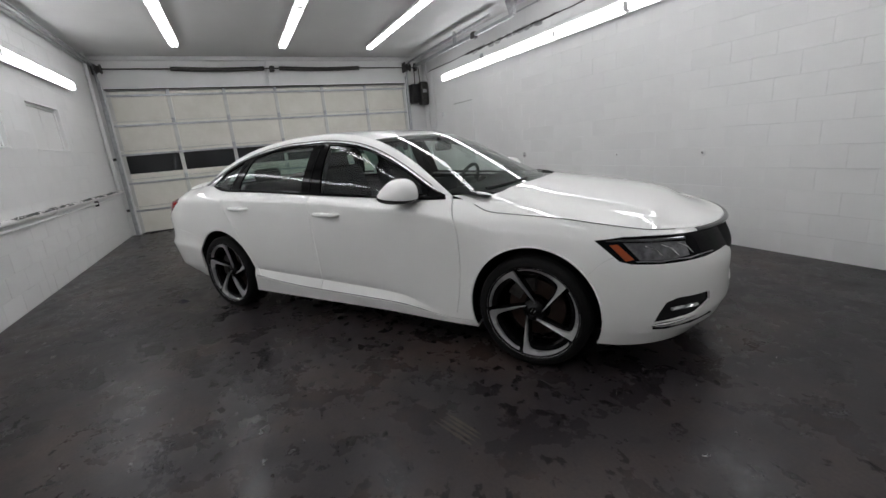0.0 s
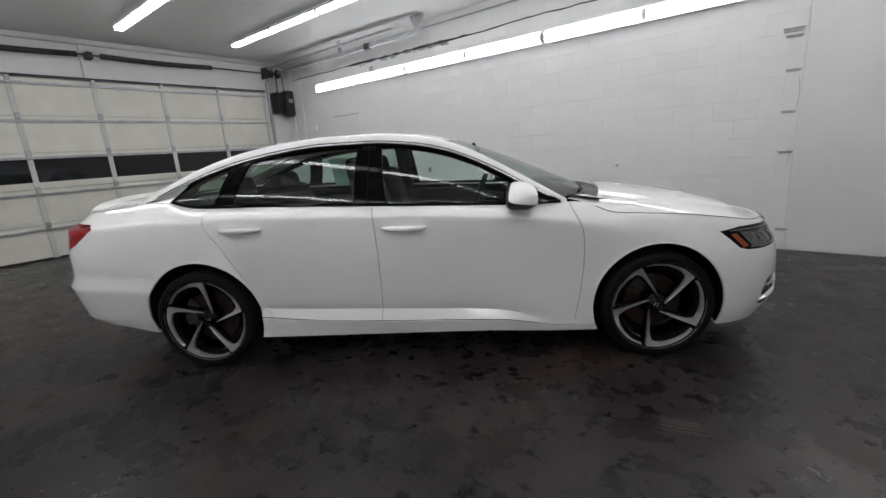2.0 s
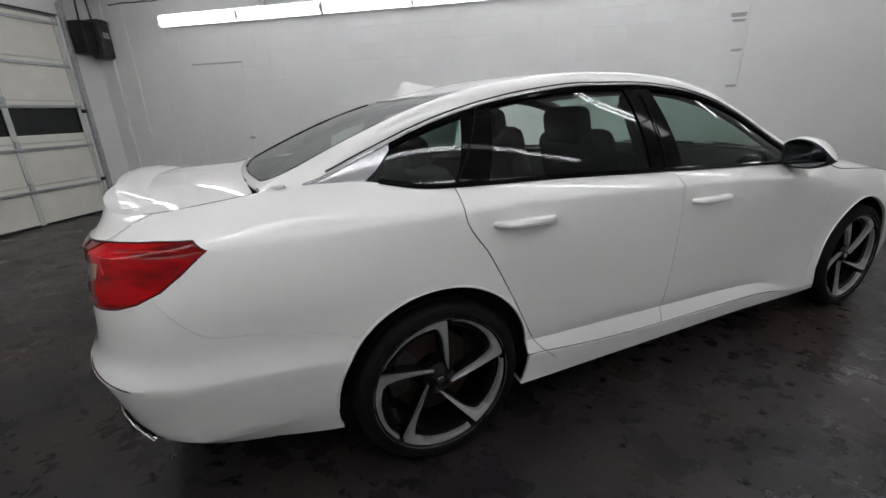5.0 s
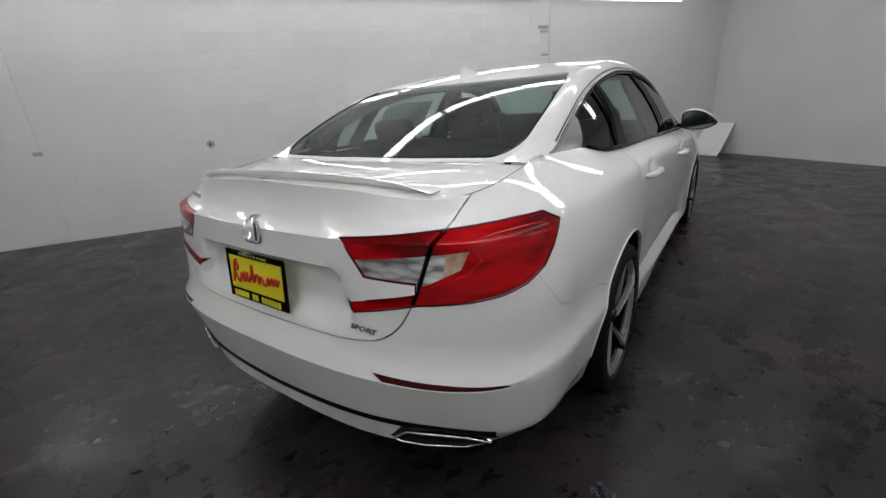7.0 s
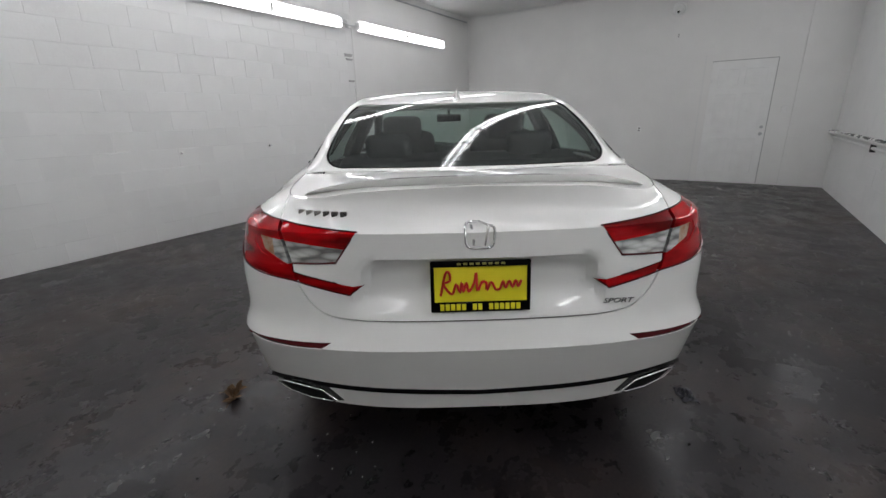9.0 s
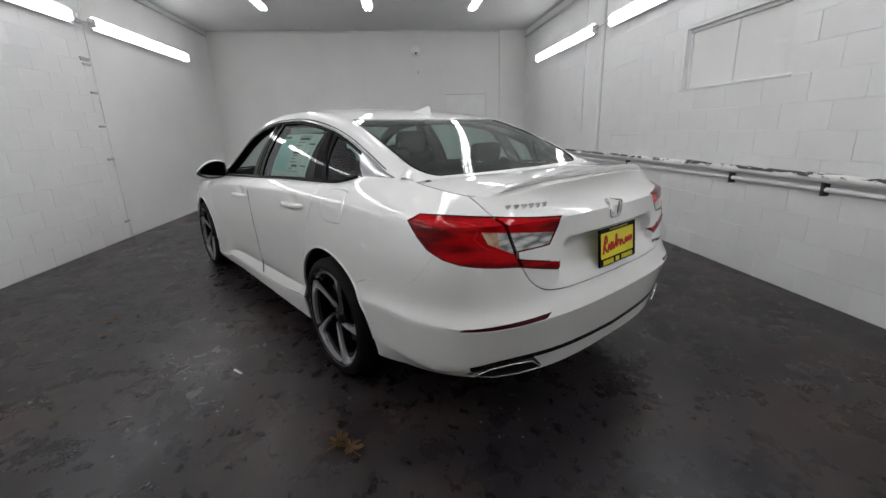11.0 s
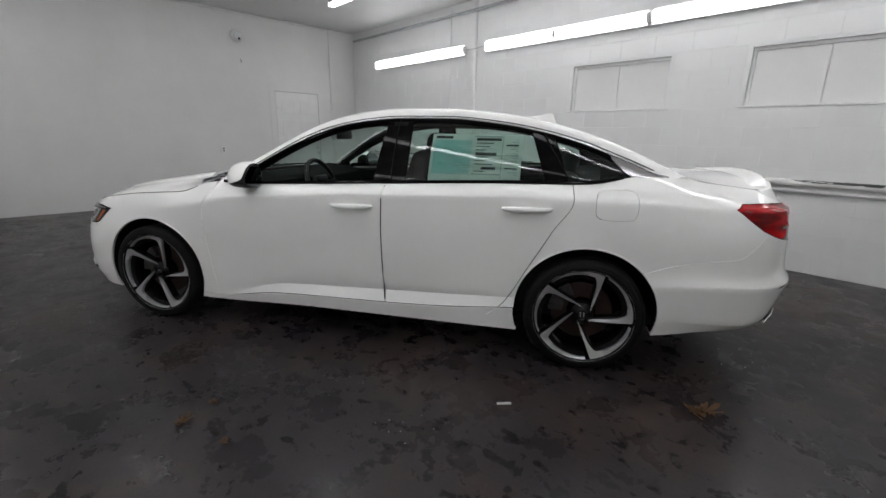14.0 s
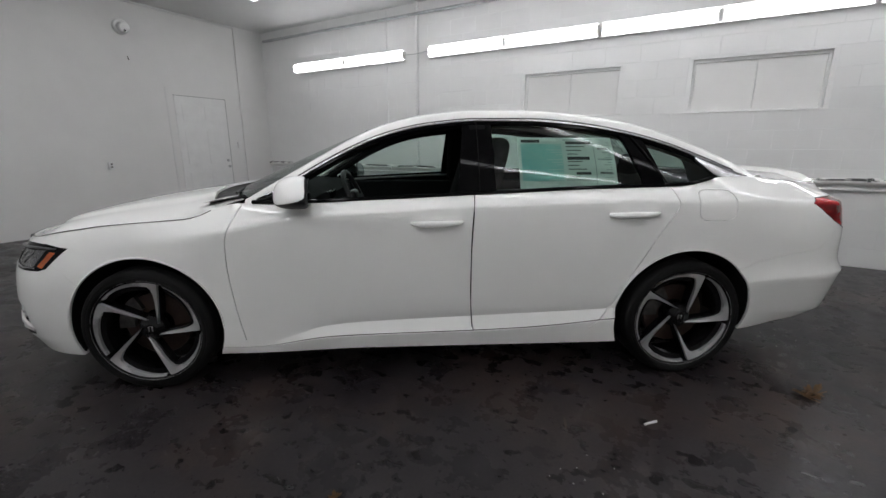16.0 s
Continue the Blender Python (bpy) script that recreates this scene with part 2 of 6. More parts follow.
T = 0.2
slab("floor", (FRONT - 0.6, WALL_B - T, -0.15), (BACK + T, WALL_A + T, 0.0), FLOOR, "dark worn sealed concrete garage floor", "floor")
slab("ceiling", (FRONT - 0.6, WALL_B - T, CEIL), (BACK + T, WALL_A + T, CEIL + 0.15), CEILPAINT, "white painted flat garage ceiling", "ceiling")
slab("wall_back", (BACK, WALL_B, 0), (BACK + T, WALL_A, CEIL), BACKPAINT, "smooth white painted back wall of garage", "wall")
slab("wall_a", (FRONT - 0.6, WALL_A, 0), (BACK + T, WALL_A + T, CEIL), WALLPAINT, "white painted concrete block garage wall", "wall")
def joined(name, boxes, material, label, category, kind="structure"):
    bm = bmesh.new()
    for lo, hi in boxes:
        box(bm, lo, hi)
    return tagged(part(name, bm, material), label, category, kind=kind)


DOOR_Y0, DOOR_Y1, DOOR_H = -3.28, 2.76, 2.77
joined("wall_front", [((FRONT - .2, WALL_B, DOOR_H), (FRONT, WALL_A, CEIL)), ((FRONT - .2, WALL_B, 0), (FRONT, DOOR_Y0, DOOR_H)), ((FRONT - .2, DOOR_Y1, 0), (FRONT, WALL_A, DOOR_H))], WALLPAINT, "white wall round the sectional garage door", "wall")

WINDOWS = ((-.70, .54), (-2.70, -1.48), (-4.54, -3.46))      # blocked windows along wall b
WIN_Z0, WIN_Z1, RECESS = 1.63, 2.205, .07
cuts = sorted([(FRONT - .6, FRONT - .6)] + list(WINDOWS) + [(BACK + T, BACK + T)])
face = [((FRONT - .6, WALL_B - RECESS, 0), (BACK + T, WALL_B, WIN_Z0)), ((FRONT - .6, WALL_B - RECESS, WIN_Z1), (BACK + T, WALL_B, CEIL)), ((FRONT - .6, WALL_B - T, 0), (BACK + T, WALL_B - RECESS, CEIL))]
face += [((a[1], WALL_B - RECESS, WIN_Z0), (b[0], WALL_B, WIN_Z1)) for a, b in zip(cuts, cuts[1:])]
joined("wall_b", face, WALLPAINT, "white painted block wall with blocked windows", "wall")


def tube_lamp(x0, x1, y, z, group, turn=0.0, wall=1):
    """A batten with two bare fluorescent tubes end to end, along x."""
    lamp = thing("fluorescent_light", "white batten light with two lit bare fluorescent tubes", "light", group, pose(x0, y, z, turn, 0, 0))
    n, L = 2, x1 - x0
    part("housing", box(bmesh.new(), (0, -0.055, 0.034), (L, 0.055, 0.075), 0.008), FIXTURE, lamp)
    part("reflector", prism(bmesh.new(), [(-.082, .012), (-.060, .026), (.060, .026), (.082, .012), (.082, .016), (.060, .034), (-.060, .034), (-.082, .016)], L - .02, "x", .01), FIXTURE, lamp, "white folded reflector tray")
    for k in range(n):
        a, b = L * k / n + 0.03, L * (k + 1) / n - 0.03
        for dy in (-0.036, 0.036):
            t = part("tube", sweep(bmesh.new(), [(a, dy, 0), (b, dy, 0)], 0.019, 12), TUBE, lamp)
        part("socket", box(bmesh.new(), (a - 0.028, -0.05, -0.02), (a - 0.002, 0.05, 0.03), 0.004), FIXTURE, lamp)
        part("socket", box(bmesh.new(), (b + 0.002, -0.05, -0.02), (b + 0.028, 0.05, 0.03), 0.004), FIXTURE, lamp)
    return lamp


for x0, x1 in ((-5.58, -3.05), (-3.04, -0.52), (-0.49, 2.03), (2.38, 4.92)):
    tube_lamp(x0, x1, WALL_A - 0.075, 2.70, "lights along the block wall", -90)
for x0, x1 in ((2.54, 5.08), (-0.41, 2.10), (-2.93, -0.43), (-5.35, -2.95)):
    tube_lamp(x0, x1, WALL_B + 0.075, 2.64, "lights along the window wall", 90)
for y in (-1.90, -0.12, 1.58):
    for k in range(4):
        tube_lamp(-5.58 + 2.445 * k, -3.15 + 2.445 * k, y, CEIL - 0.075, "ceiling lights")


# ---- the car: surfaces ----
from mathutils.bvhtree import BVHTree


def smooth_line(knots, blur=0.05, n=900):
    """A smooth function through (x, value) knots: monotone cubic, then blurred over a short length."""
    k = sorted(knots)
    x, y = np.array([a for a, _ in k], float), np.array([b for _, b in k], float)
    h, d = np.diff(x), np.diff(y) / np.diff(x)
    s = np.zeros(len(x))
    s[0], s[-1] = d[0], d[-1]
    for i in range(1, len(x) - 1):
        if d[i - 1] * d[i] > 0:
            w1, w2 = 2 * h[i] + h[i - 1], h[i] + 2 * h[i - 1]
            s[i] = (w1 + w2) / (w1 / d[i - 1] + w2 / d[i])
    g = np.linspace(x[0], x[-1], n)
    i = np.clip(np.searchsorted(x, g) - 1, 0, len(h) - 1)
    t = (g - x[i]) / h[i]
    v = (2 * t**3 - 3 * t**2 + 1) * y[i] + (t**3 - 2 * t**2 + t) * h[i] * s[i] + (3 * t**2 - 2 * t**3) * y[i + 1] + (t**3 - t**2) * h[i] * s[i + 1]
    if blur:
        step = g[1] - g[0]
        m = max(1, int(3 * blur / step))
        kern = np.exp(-0.5 * (np.arange(-m, m + 1) * step / blur) ** 2)
        kern /= kern.sum()
        lo = v[0] + (np.arange(-m, 0)) * (v[1] - v[0])
        hi = v[-1] + (np.arange(1, m + 1)) * (v[-1] - v[-2])
        v = np.convolve(np.r_[lo, v, hi], kern, "valid")
    return lambda q: np.interp(q, g, v)


XF, XR, WRAP = 1.68, -2.0, 0.9      # where the sides turn into the nose and the tail
# levels of the lower body, from the underside up: half width along the side, height along side and ends, reach at nose and tail, squareness
LEVELS = [
    dict(y=[(-2.0, .74), (-1.0, .80), (1.75, .80)], z=[(-2.9, .315), (-2.0, .25), (-1.8, .235), (-1.0, .205), (.9, .195), (1.75, .20), (2.2, .225), (2.65, .25)], f=2.18, r=-2.42, n=2.6),
    dict(y=[(-2.0, .845), (-1.4, .885), (-1.0, .897), (.9, .897), (1.3, .897), (1.75, .885)], z=[(-2.9, .31), (-2.7, .31), (-2.5, .315), (-2.35, .322), (-2.23, .322), (-2.1, .300), (-2.0, .275), (-1.8, .237), (-1.0, .198), (.3, .200), (.9, .185), (1.75, .192), (2.2, .215), (2.65, .245)], f=2.30, r=-2.512, n=2.95, nf=2.4),
    dict(y=[(-2.0, .88), (-1.4, .905), (-1.0, .915), (.4, .915), (.9, .907), (1.3, .905), (1.75, .90)], z=[(-2.9, .385), (-2.62, .398), (-2.5, .404), (-2.40, .412), (-2.33, .400), (-2.27, .366), (-2.2, .343), (-2.0, .345), (-1.8, .34), (-1.03, .335), (-.82, .315), (-.56, .296), (-.27, .286), (.3, .276), (.52, .268), (.66, .248), (.80, .222), (.95, .215), (1.4, .25), (1.75, .27), (2.2, .275), (2.65, .285)], f=2.36, r=-2.525, n=3.0, nf=2.45),
    dict(y=[(-2.0, .917), (-1.75, .925), (-1.4, .920), (-1.0, .889), (-.4, .882), (.3, .880), (.5, .884), (.62, .893), (.75, .904), (.95, .907), (1.4, .91), (1.75, .905)], z=[(-2.9, .568), (-2.4, .572), (-2.2, .568), (-2.0, .553), (-1.8, .538), (-1.62, .51), (-1.2, .412), (-1.0, .392), (-.25, .362), (.31, .342), (.50, .330), (.62, .308), (.72, .272), (.82, .240), (.95, .232), (1.4, .30), (1.75, .34), (2.65, .35)], f=2.39, r=-2.566, n=3.1, nf=2.45),
    dict(y=[(-2.0, .899), (-1.75, .913), (-1.4, .924), (-.9, .908), (.3, .906), (.9, .908), (1.4, .918), (1.75, .905)], z=[(-2.9, .655), (-2.0, .64), (-1.4, .58), (-.3, .54), (.9, .52), (1.4, .52), (1.75, .50), (2.65, .47)], f=2.39, r=-2.53, n=3.1, nf=2.4),
    dict(y=[(-2.0, .90), (-1.4, .927), (-.9, .923), (.3, .923), (.9, .92), (1.4, .918), (1.75, .905)], z=[(-2.9, .80), (-2.0, .80), (-1.4, .78), (-.3, .76), (.9, .72), (1.4, .67), (1.75, .63), (2.65, .60)], f=2.405, r=-2.505, n=3.2),
    dict(y=[(-2.0, .865), (-1.56, .912), (-1.0, .926), (-.3, .931), (.4, .931), (.8, .926), (1.26, .912), (1.6, .895), (1.75, .882)], z=[(-2.9, .945), (-2.0, .96), (-1.56, .974), (-1.09, .974), (-.31, .955), (.32, .925), (.79, .884), (.95, .856), (1.1, .822), (1.26, .790), (1.4, .768), (1.6, .742), (1.75, .728), (2.1, .715), (2.65, .70)], f=2.370, r=-2.495, n=3.2, nf=2.0),
    dict(y=[(-2.0, .690), (-1.93, .692), (-1.8, .718), (-1.6, .765), (-1.39, .808), (-.96, .845), (-.32, .862), (.33, .855), (.75, .832), (.92, .812), (1.02, .815), (1.14, .85), (1.3, .858), (1.6, .843), (1.75, .832)], z=[(-2.9, 1.082), (-2.55, 1.070), (-2.42, 1.050), (-2.3, 1.036), (-2.2, 1.042), (-2.1, 1.054), (-2.0, 1.066), (-1.8, 1.09), (-1.62, 1.09), (-1.52, 1.07), (-1.39, 1.048), (-.96, 1.04), (-.32, 1.015), (.33, .985), (.78, .968), (.95, .968), (1.04, .945), (1.15, .897), (1.3, .886), (1.6, .86), (1.75, .835), (1.95, .79), (2.2, .765), (2.65, .752)], f=2.335, r=-2.43, n=3.4, nf=1.95),
]
for lv in LEVELS:
    last = lv is LEVELS[-1]
    lv["Y"], lv["Z"] = smooth_line(lv["y"], 0.03 if last else 0.06), smooth_line(lv["z"], 0.03 if last else 0.07)


def wrap_end(reach, width, n, count):
    """Quarter outline from the middle (y=0) to the side, evenly spaced: along, across, and the share of the way from the side."""
    a = np.linspace(0, math.pi / 2, 2000)
    x, y = reach * np.abs(np.cos(a)) ** (2 / n), width * np.abs(np.sin(a)) ** (2 / n)
    s = np.r_[0, np.cumsum(np.hypot(np.diff(x), np.diff(y)))]
    g = np.linspace(0, s[-1], count + 1)
    return np.interp(g, s, x), np.interp(g, s, y), 1 - g / s[-1]


NE = 44
SIDE_X = np.linspace(XF, XR, 150)


def level_line(lv):
    """One level from the middle of the nose round the side to the middle of the tail."""
    fx, fy, ff = wrap_end(lv["f"] - XF, float(lv["Y"](XF)), lv.get("nf", 2.15), NE)
    rx, ry, rf = wrap_end(XR - lv["r"], float(lv["Y"](XR)), lv["n"], NE)
    x = np.r_[XF + fx[:-1], SIDE_X, (XR - rx)[::-1][1:]]
    y = np.r_[fy[:-1], lv["Y"](SIDE_X), ry[::-1][1:]]
    q = np.r_[XF + WRAP * ff[:-1], SIDE_X, (XR - WRAP * rf)[::-1][1:]]
    return np.stack([x, y, lv["Z"](q)], 1), q


LINES = [level_line(lv)[0] for lv in LEVELS]
Q = level_line(LEVELS[0])[1]
TOP = LINES[-1]


def cr(p0, p1, p2, p3, t):
    return 0.5 * (2 * p1 + (p2 - p0) * t + (2 * p0 - 5 * p1 + 4 * p2 - p3) * t**2 + (3 * p1 - p0 - 3 * p2 + p3) * t**3)


def skirt_grid():
    """All rows of the lower body's skin, bottom to top."""
    rows = []
    tuck = smooth_line([(-2.9, 0), (-1.15, 0), (-1.0, .006), (-.5, .009), (.35, .009), (.75, .004), (.95, 0), (2.65, 0)], 0.05)(Q)
    ease = lambda n: (1 - np.cos(np.linspace(0, math.pi, n + 1)[:-1])) / 2
    for t in np.linspace(0, 1, 3)[:-1]:
        rows.append(LINES[0] * (1 - t) + LINES[1] * t)
    for t in ease(6):
        rows.append(LINES[1] * (1 - t) + LINES[2] * t)
    for k in range(2, 6):
        p0 = LINES[k - 1] if k > 3 else 2 * LINES[k] - LINES[k + 1]
        p3 = LINES[k + 2] if k not in (2, 5) else 2 * LINES[k + 1] - LINES[k]
        for t in (np.linspace(0, 1, 8)[:-1]):
            row = cr(p0, LINES[k], LINES[k + 1], p3, t)
            if k == 3:      # the doors tuck in sharply just above the sill crease
                row[:, 1] += tuck * 2.6 * t**0.6 * (1 - t) ** 1.5
            rows.append(row)
    bul = smooth_line([(-2.9, -.028), (-2.25, -.012), (-2.0, .012), (-1.2, .006), (.6, .006), (1.2, .008), (1.75, .008), (2.2, .004), (2.65, 0)], 0.1)(Q)
    # outward sense: sideways at the flanks, backwards at the tail
    d = np.stack([np.where(Q < XR, -1, np.where(Q > XF, 1, 0)) * np.minimum(1, np.maximum(np.abs(Q + 0.125) - 1.875, 0) / WRAP), np.ones(len(Q)), np.full(len(Q), 0.6)], 1)
    d[:, 1] *= 1 - np.abs(d[:, 0])
    d /= np.linalg.norm(d, axis=1)[:, None]
    for t in np.r_[ease(8), 1.0]:
        rows.append(LINES[6] * (1 - t) + TOP * t + d * (bul * 4 * t * (1 - t))[:, None])
    g = np.stack(rows)
    # the wings are rounded over, where the doors have a sharper shoulder
    soft = smooth_line([(-2.9, 0), (-2.25, .2), (-1.9, .7), (-1.4, .7), (-.9, .2), (.80, .2), (1.10, 1), (1.75, 1), (2.1, .3), (2.65, 0)], 0.06)(Q)[None, :, None]
    low, high = len(rows) - 22, len(rows) - 1
    for _ in range(5):
        mid = (g[low - 1:high - 1] + 2 * g[low:high] + g[low + 1:high + 1]) / 4
        g[low:high] = g[low:high] * (1 - soft) + mid * soft
    step = lambda v: np.clip(v, 0, 1) ** 2 * (3 - 2 * np.clip(v, 0, 1))
    x, y, z = g[..., 0], np.abs(g[..., 1]), g[..., 2]
    hollow = step((0.365 + (0.86 - z) * 0.42 - y) / 0.035) * step((0.862 - z) / 0.03) * step((z - 0.662) / 0.09) * (x < -2.2)
    g[..., 0] += 0.042 * hollow
    for hx, hz in ((-1.06, .945), (-.06, .910)):      # cups behind the door handles
        dent = np.exp(-((x - hx) / 0.06) ** 2 - ((z - hz) / 0.030) ** 2) * (y > 0.8)
        g[..., 1] -= 0.013 * dent
    return g


def grid_mesh(g, flip=False):
    bm = bmesh.new()
    vs = [[bm.verts.new(p) for p in row] for row in g]
    for a, b in zip(vs, vs[1:]):
        for i in range(len(a) - 1):
            f = (a[i], a[i + 1], b[i + 1], b[i])
            try:
                bm.faces.new(f[::-1] if flip else f)
            except ValueError:
                pass
    bmesh.ops.remove_doubles(bm, verts=bm.verts, dist=2e-4)
    return bm


def cut(bm, pts, d, near=None):
    """Cuts an outline into a skin, seen along d; returns the test for being inside."""
    d = Vector(d).normalized()
    pts = [Vector(p) for p in pts]
    a = d.orthogonal().normalized()
    b = d.cross(a)
    flat = [(p.dot(a), p.dot(b)) for p in pts]
    whole = [(fn(p[k] for p in flat)) for k in (0, 1) for fn in (min, max)]
    cand = []
    for f in bm.faces:
        us, ws = [v.co.dot(a) for v in f.verts], [v.co.dot(b) for v in f.verts]
        if max(us) > whole[0] - .01 and min(us) < whole[1] + .01 and max(ws) > whole[2] - .01 and min(ws) < whole[3] + .01:
            if not near or near(f.calc_center_median()):
                cand.append(f)
    for i in range(len(pts)):
        p, q = flat[i], flat[(i + 1) % len(flat)]
        lo = (min(p[0], q[0]) - 2e-3, min(p[1], q[1]) - 2e-3)
        hi = (max(p[0], q[0]) + 2e-3, max(p[1], q[1]) + 2e-3)
        fs = []
        for f in cand:
            us = [v.co.dot(a) for v in f.verts]
            ws = [v.co.dot(b) for v in f.verts]
            if max(us) > lo[0] and min(us) < hi[0] and max(ws) > lo[1] and min(ws) < hi[1]:
                fs.append(f)
        if fs:
            nrm = (pts[(i + 1) % len(pts)] - pts[i]).cross(d)
            if nrm.length < 1e-9:
                continue
            geom = list({e for f in fs for e in f.edges} | {v for f in fs for v in f.verts}) + fs
            r = bmesh.ops.bisect_plane(bm, geom=geom, dist=1e-5, plane_co=pts[i], plane_no=nrm.normalized())
            cand = list({f for f in cand if f.is_valid} | {f for f in r["geom"] if isinstance(f, bmesh.types.BMFace) and f.is_valid})
    n = len(flat)

    def inside(c):
        if near and not near(c):
            return False
        x, y, odd = c.dot(a), c.dot(b), False
        for i in range(n):
            (x0, y0), (x1, y1) = flat[i], flat[(i + 1) % n]
            if (y0 > y) != (y1 > y) and x < x0 + (y - y0) / (y1 - y0) * (x1 - x0):
                odd = not odd
        return odd
    return inside


def take(bm, inside):
    """Moves the faces that pass the test into a mesh of their own."""
    fs = [f for f in bm.faces if inside(f.calc_center_median())]
    out = bmesh.new()
    vm = {}
    for f in fs:
        for v in f.verts:
            if v not in vm:
                vm[v] = out.verts.new(v.co)
        try:
            out.faces.new([vm[v] for v in f.verts])
        except ValueError:
            pass
    bmesh.ops.delete(bm, geom=fs, context="FACES")
    return out


def strip(pts, width, plane):
    """A thin closed outline round a polyline that is given in two axes."""
    p = np.array(pts, float)
    # densify and smooth
    s = np.r_[0, np.cumsum(np.hypot(*np.diff(p, axis=0).T))]
    g = np.linspace(0, s[-1], max(2, int(s[-1] / 0.03)))
    c = np.stack([smooth_line(list(zip(s, p[:, k])), 0.0)(g) for k in (0, 1)], 1)
    t = np.gradient(c, axis=0)
    t /= np.linalg.norm(t, axis=1)[:, None]
    nrm = np.stack([-t[:, 1], t[:, 0]], 1) * width / 2
    ring = np.r_[c + nrm, (c - nrm)[::-1]]
    return [plane(u, v) for u, v in ring]


def islands(bm):
    left, out = set(bm.faces), []
    while left:
        f = left.pop()
        grp, todo = [f], [f]
        while todo:
            for e in todo.pop().edges:
                for o in e.link_faces:
                    if o in left:
                        left.discard(o)
                        grp.append(o)
                        todo.append(o)
        out.append(grp)
    return out


def copy_faces(fs):
    out, vm = bmesh.new(), {}
    for f in fs:
        for v in f.verts:
            if v not in vm:
                vm[v] = out.verts.new(v.co)
        try:
            out.faces.new([vm[v] for v in f.verts])
        except ValueError:
            pass
    return out


def both(bm):
    """Adds the mirror image in y and welds the middle."""
    geom = bmesh.ops.duplicate(bm, geom=bm.verts[:] + bm.edges[:] + bm.faces[:])["geom"]
    vs = [g for g in geom if isinstance(g, bmesh.types.BMVert)]
    fs = [g for g in geom if isinstance(g, bmesh.types.BMFace)]
    for v in vs:
        v.co.y = -v.co.y
    bmesh.ops.reverse_faces(bm, faces=fs)
    mid = [v for v in bm.verts if abs(v.co.y) < 4e-4]
    for v in mid:
        v.co.y = 0
    bmesh.ops.remove_doubles(bm, verts=mid, dist=2e-4)
    return bm


def mirrored(bm):
    out = bm.copy()
    for v in out.verts:
        v.co.y = -v.co.y
    bmesh.ops.reverse_faces(out, faces=out.faces)
    return out


def flange(bm, depth=0.012, keep_mid=True):
    """Turns the open edges of a skin inwards, so that the panel shows its thickness."""
    bm.normal_update()
    es = [e for e in bm.edges if len(e.link_faces) == 1 and not (keep_mid and all(abs(v.co.y) < 5e-4 for v in e.verts))]
    nrm = {v: v.normal.copy() for e in es for v in e.verts}
    r = bmesh.ops.extrude_edge_only(bm, edges=es)
    new_v = [g for g in r["geom"] if isinstance(g, bmesh.types.BMVert)]
    old = {tuple(round(k, 6) for k in v.co): n for v, n in nrm.items()}
    for v in new_v:
        n = old.get(tuple(round(k, 6) for k in v.co))
        if n is not None:
            v.co -= n * depth
    for e in es:
        e.smooth = False
    return bm


def offset(bm, depth):
    bm.normal_update()
    moves = [(v, v.normal.copy()) for v in bm.verts]
    for v, n in moves:
        v.co -= n * depth
    return bm


side = lambda u, v: (u, 0.9, v)
tail = lambda u, v: (-2.45, u, v)
skirt = grid_mesh(skirt_grid())
if sum(f.normal.y for f in skirt.faces) < 0:
    bmesh.ops.reverse_faces(skirt, faces=skirt.faces)
skirt.normal_update()
for f in skirt.faces:
    f.normal_update()
if sum(f.normal.y * f.calc_area() for f in skirt.faces) < 0:
    bmesh.ops.reverse_faces(skirt, faces=skirt.faces)
SHELL = copy_faces(skirt.faces)
SKIN_TREE = BVHTree.FromBMesh(skirt)


def skin(p, d, lift=0.0):
    """Where a line through p along d, from outside, meets the body's skin; lift metres proud of it."""
    d = Vector(d).normalized()
    hit, n, _, _ = SKIN_TREE.ray_cast(Vector(p) - d * 3, d)
    if hit is None:
        return Vector(p)
    if n.dot(d) > 0:
        n = -n
    return hit + n * lift


# wheel arches
for wx, wr in ((1.415, 0.378), (-1.415, 0.385)):
    ring = [(wx + wr * math.cos(a), 0.9, 0.335 + wr * math.sin(a)) for a in np.linspace(0, math.tau, 65)[:-1]]
    gone = take(skirt, cut(skirt, ring, (0, 1, 0)))
    gone.free()
    take(SHELL, cut(SHELL, ring, (0, 1, 0))).free()

# lamps set into the skin
TAIL = [(-2.475, .385, .953), (-2.43, .60, .969), (-2.389, .667, .975), (-2.302, .756, .981), (-2.225, .792, .983), (-2.121, .820, .981), (-2.086, .856, .956), (-2.159, .868, .901), (-2.217, .866, .860), (-2.282, .846, .830),
        (-2.339, .808, .812), (-2.395, .741, .800), (-2.452, .618, .788), (-2.48, .41, .745), (-2.48, .385, .772), (-2.455, .600, .813), (-2.45, .613, .818), (-2.45, .616, .846), (-2.475, .46, .852)]
TAILDIR = (-0.77, 0.64, 0)
HEAD = [(1.755, .885, .758), (1.9, .855, .772), (2.02, .80, .768), (2.15, .69, .757), (2.25, .49, .748), (2.30, .36, .742), (2.33, .36, .645), (2.25, .6, .632), (2.16, .72, .630), (2.05, .81, .632), (1.93, .87, .640), (1.87, .88, .655)]
HEADDIR = (0.7, 0.7, 0)
rearish, frontish = (lambda c: c.x < -1.9), (lambda c: c.x > 1.6)
tail_lamp = take(skirt, cut(skirt, TAIL, TAILDIR, rearish))
head_lamp = take(skirt, cut(skirt, HEAD, HEADDIR, frontish))
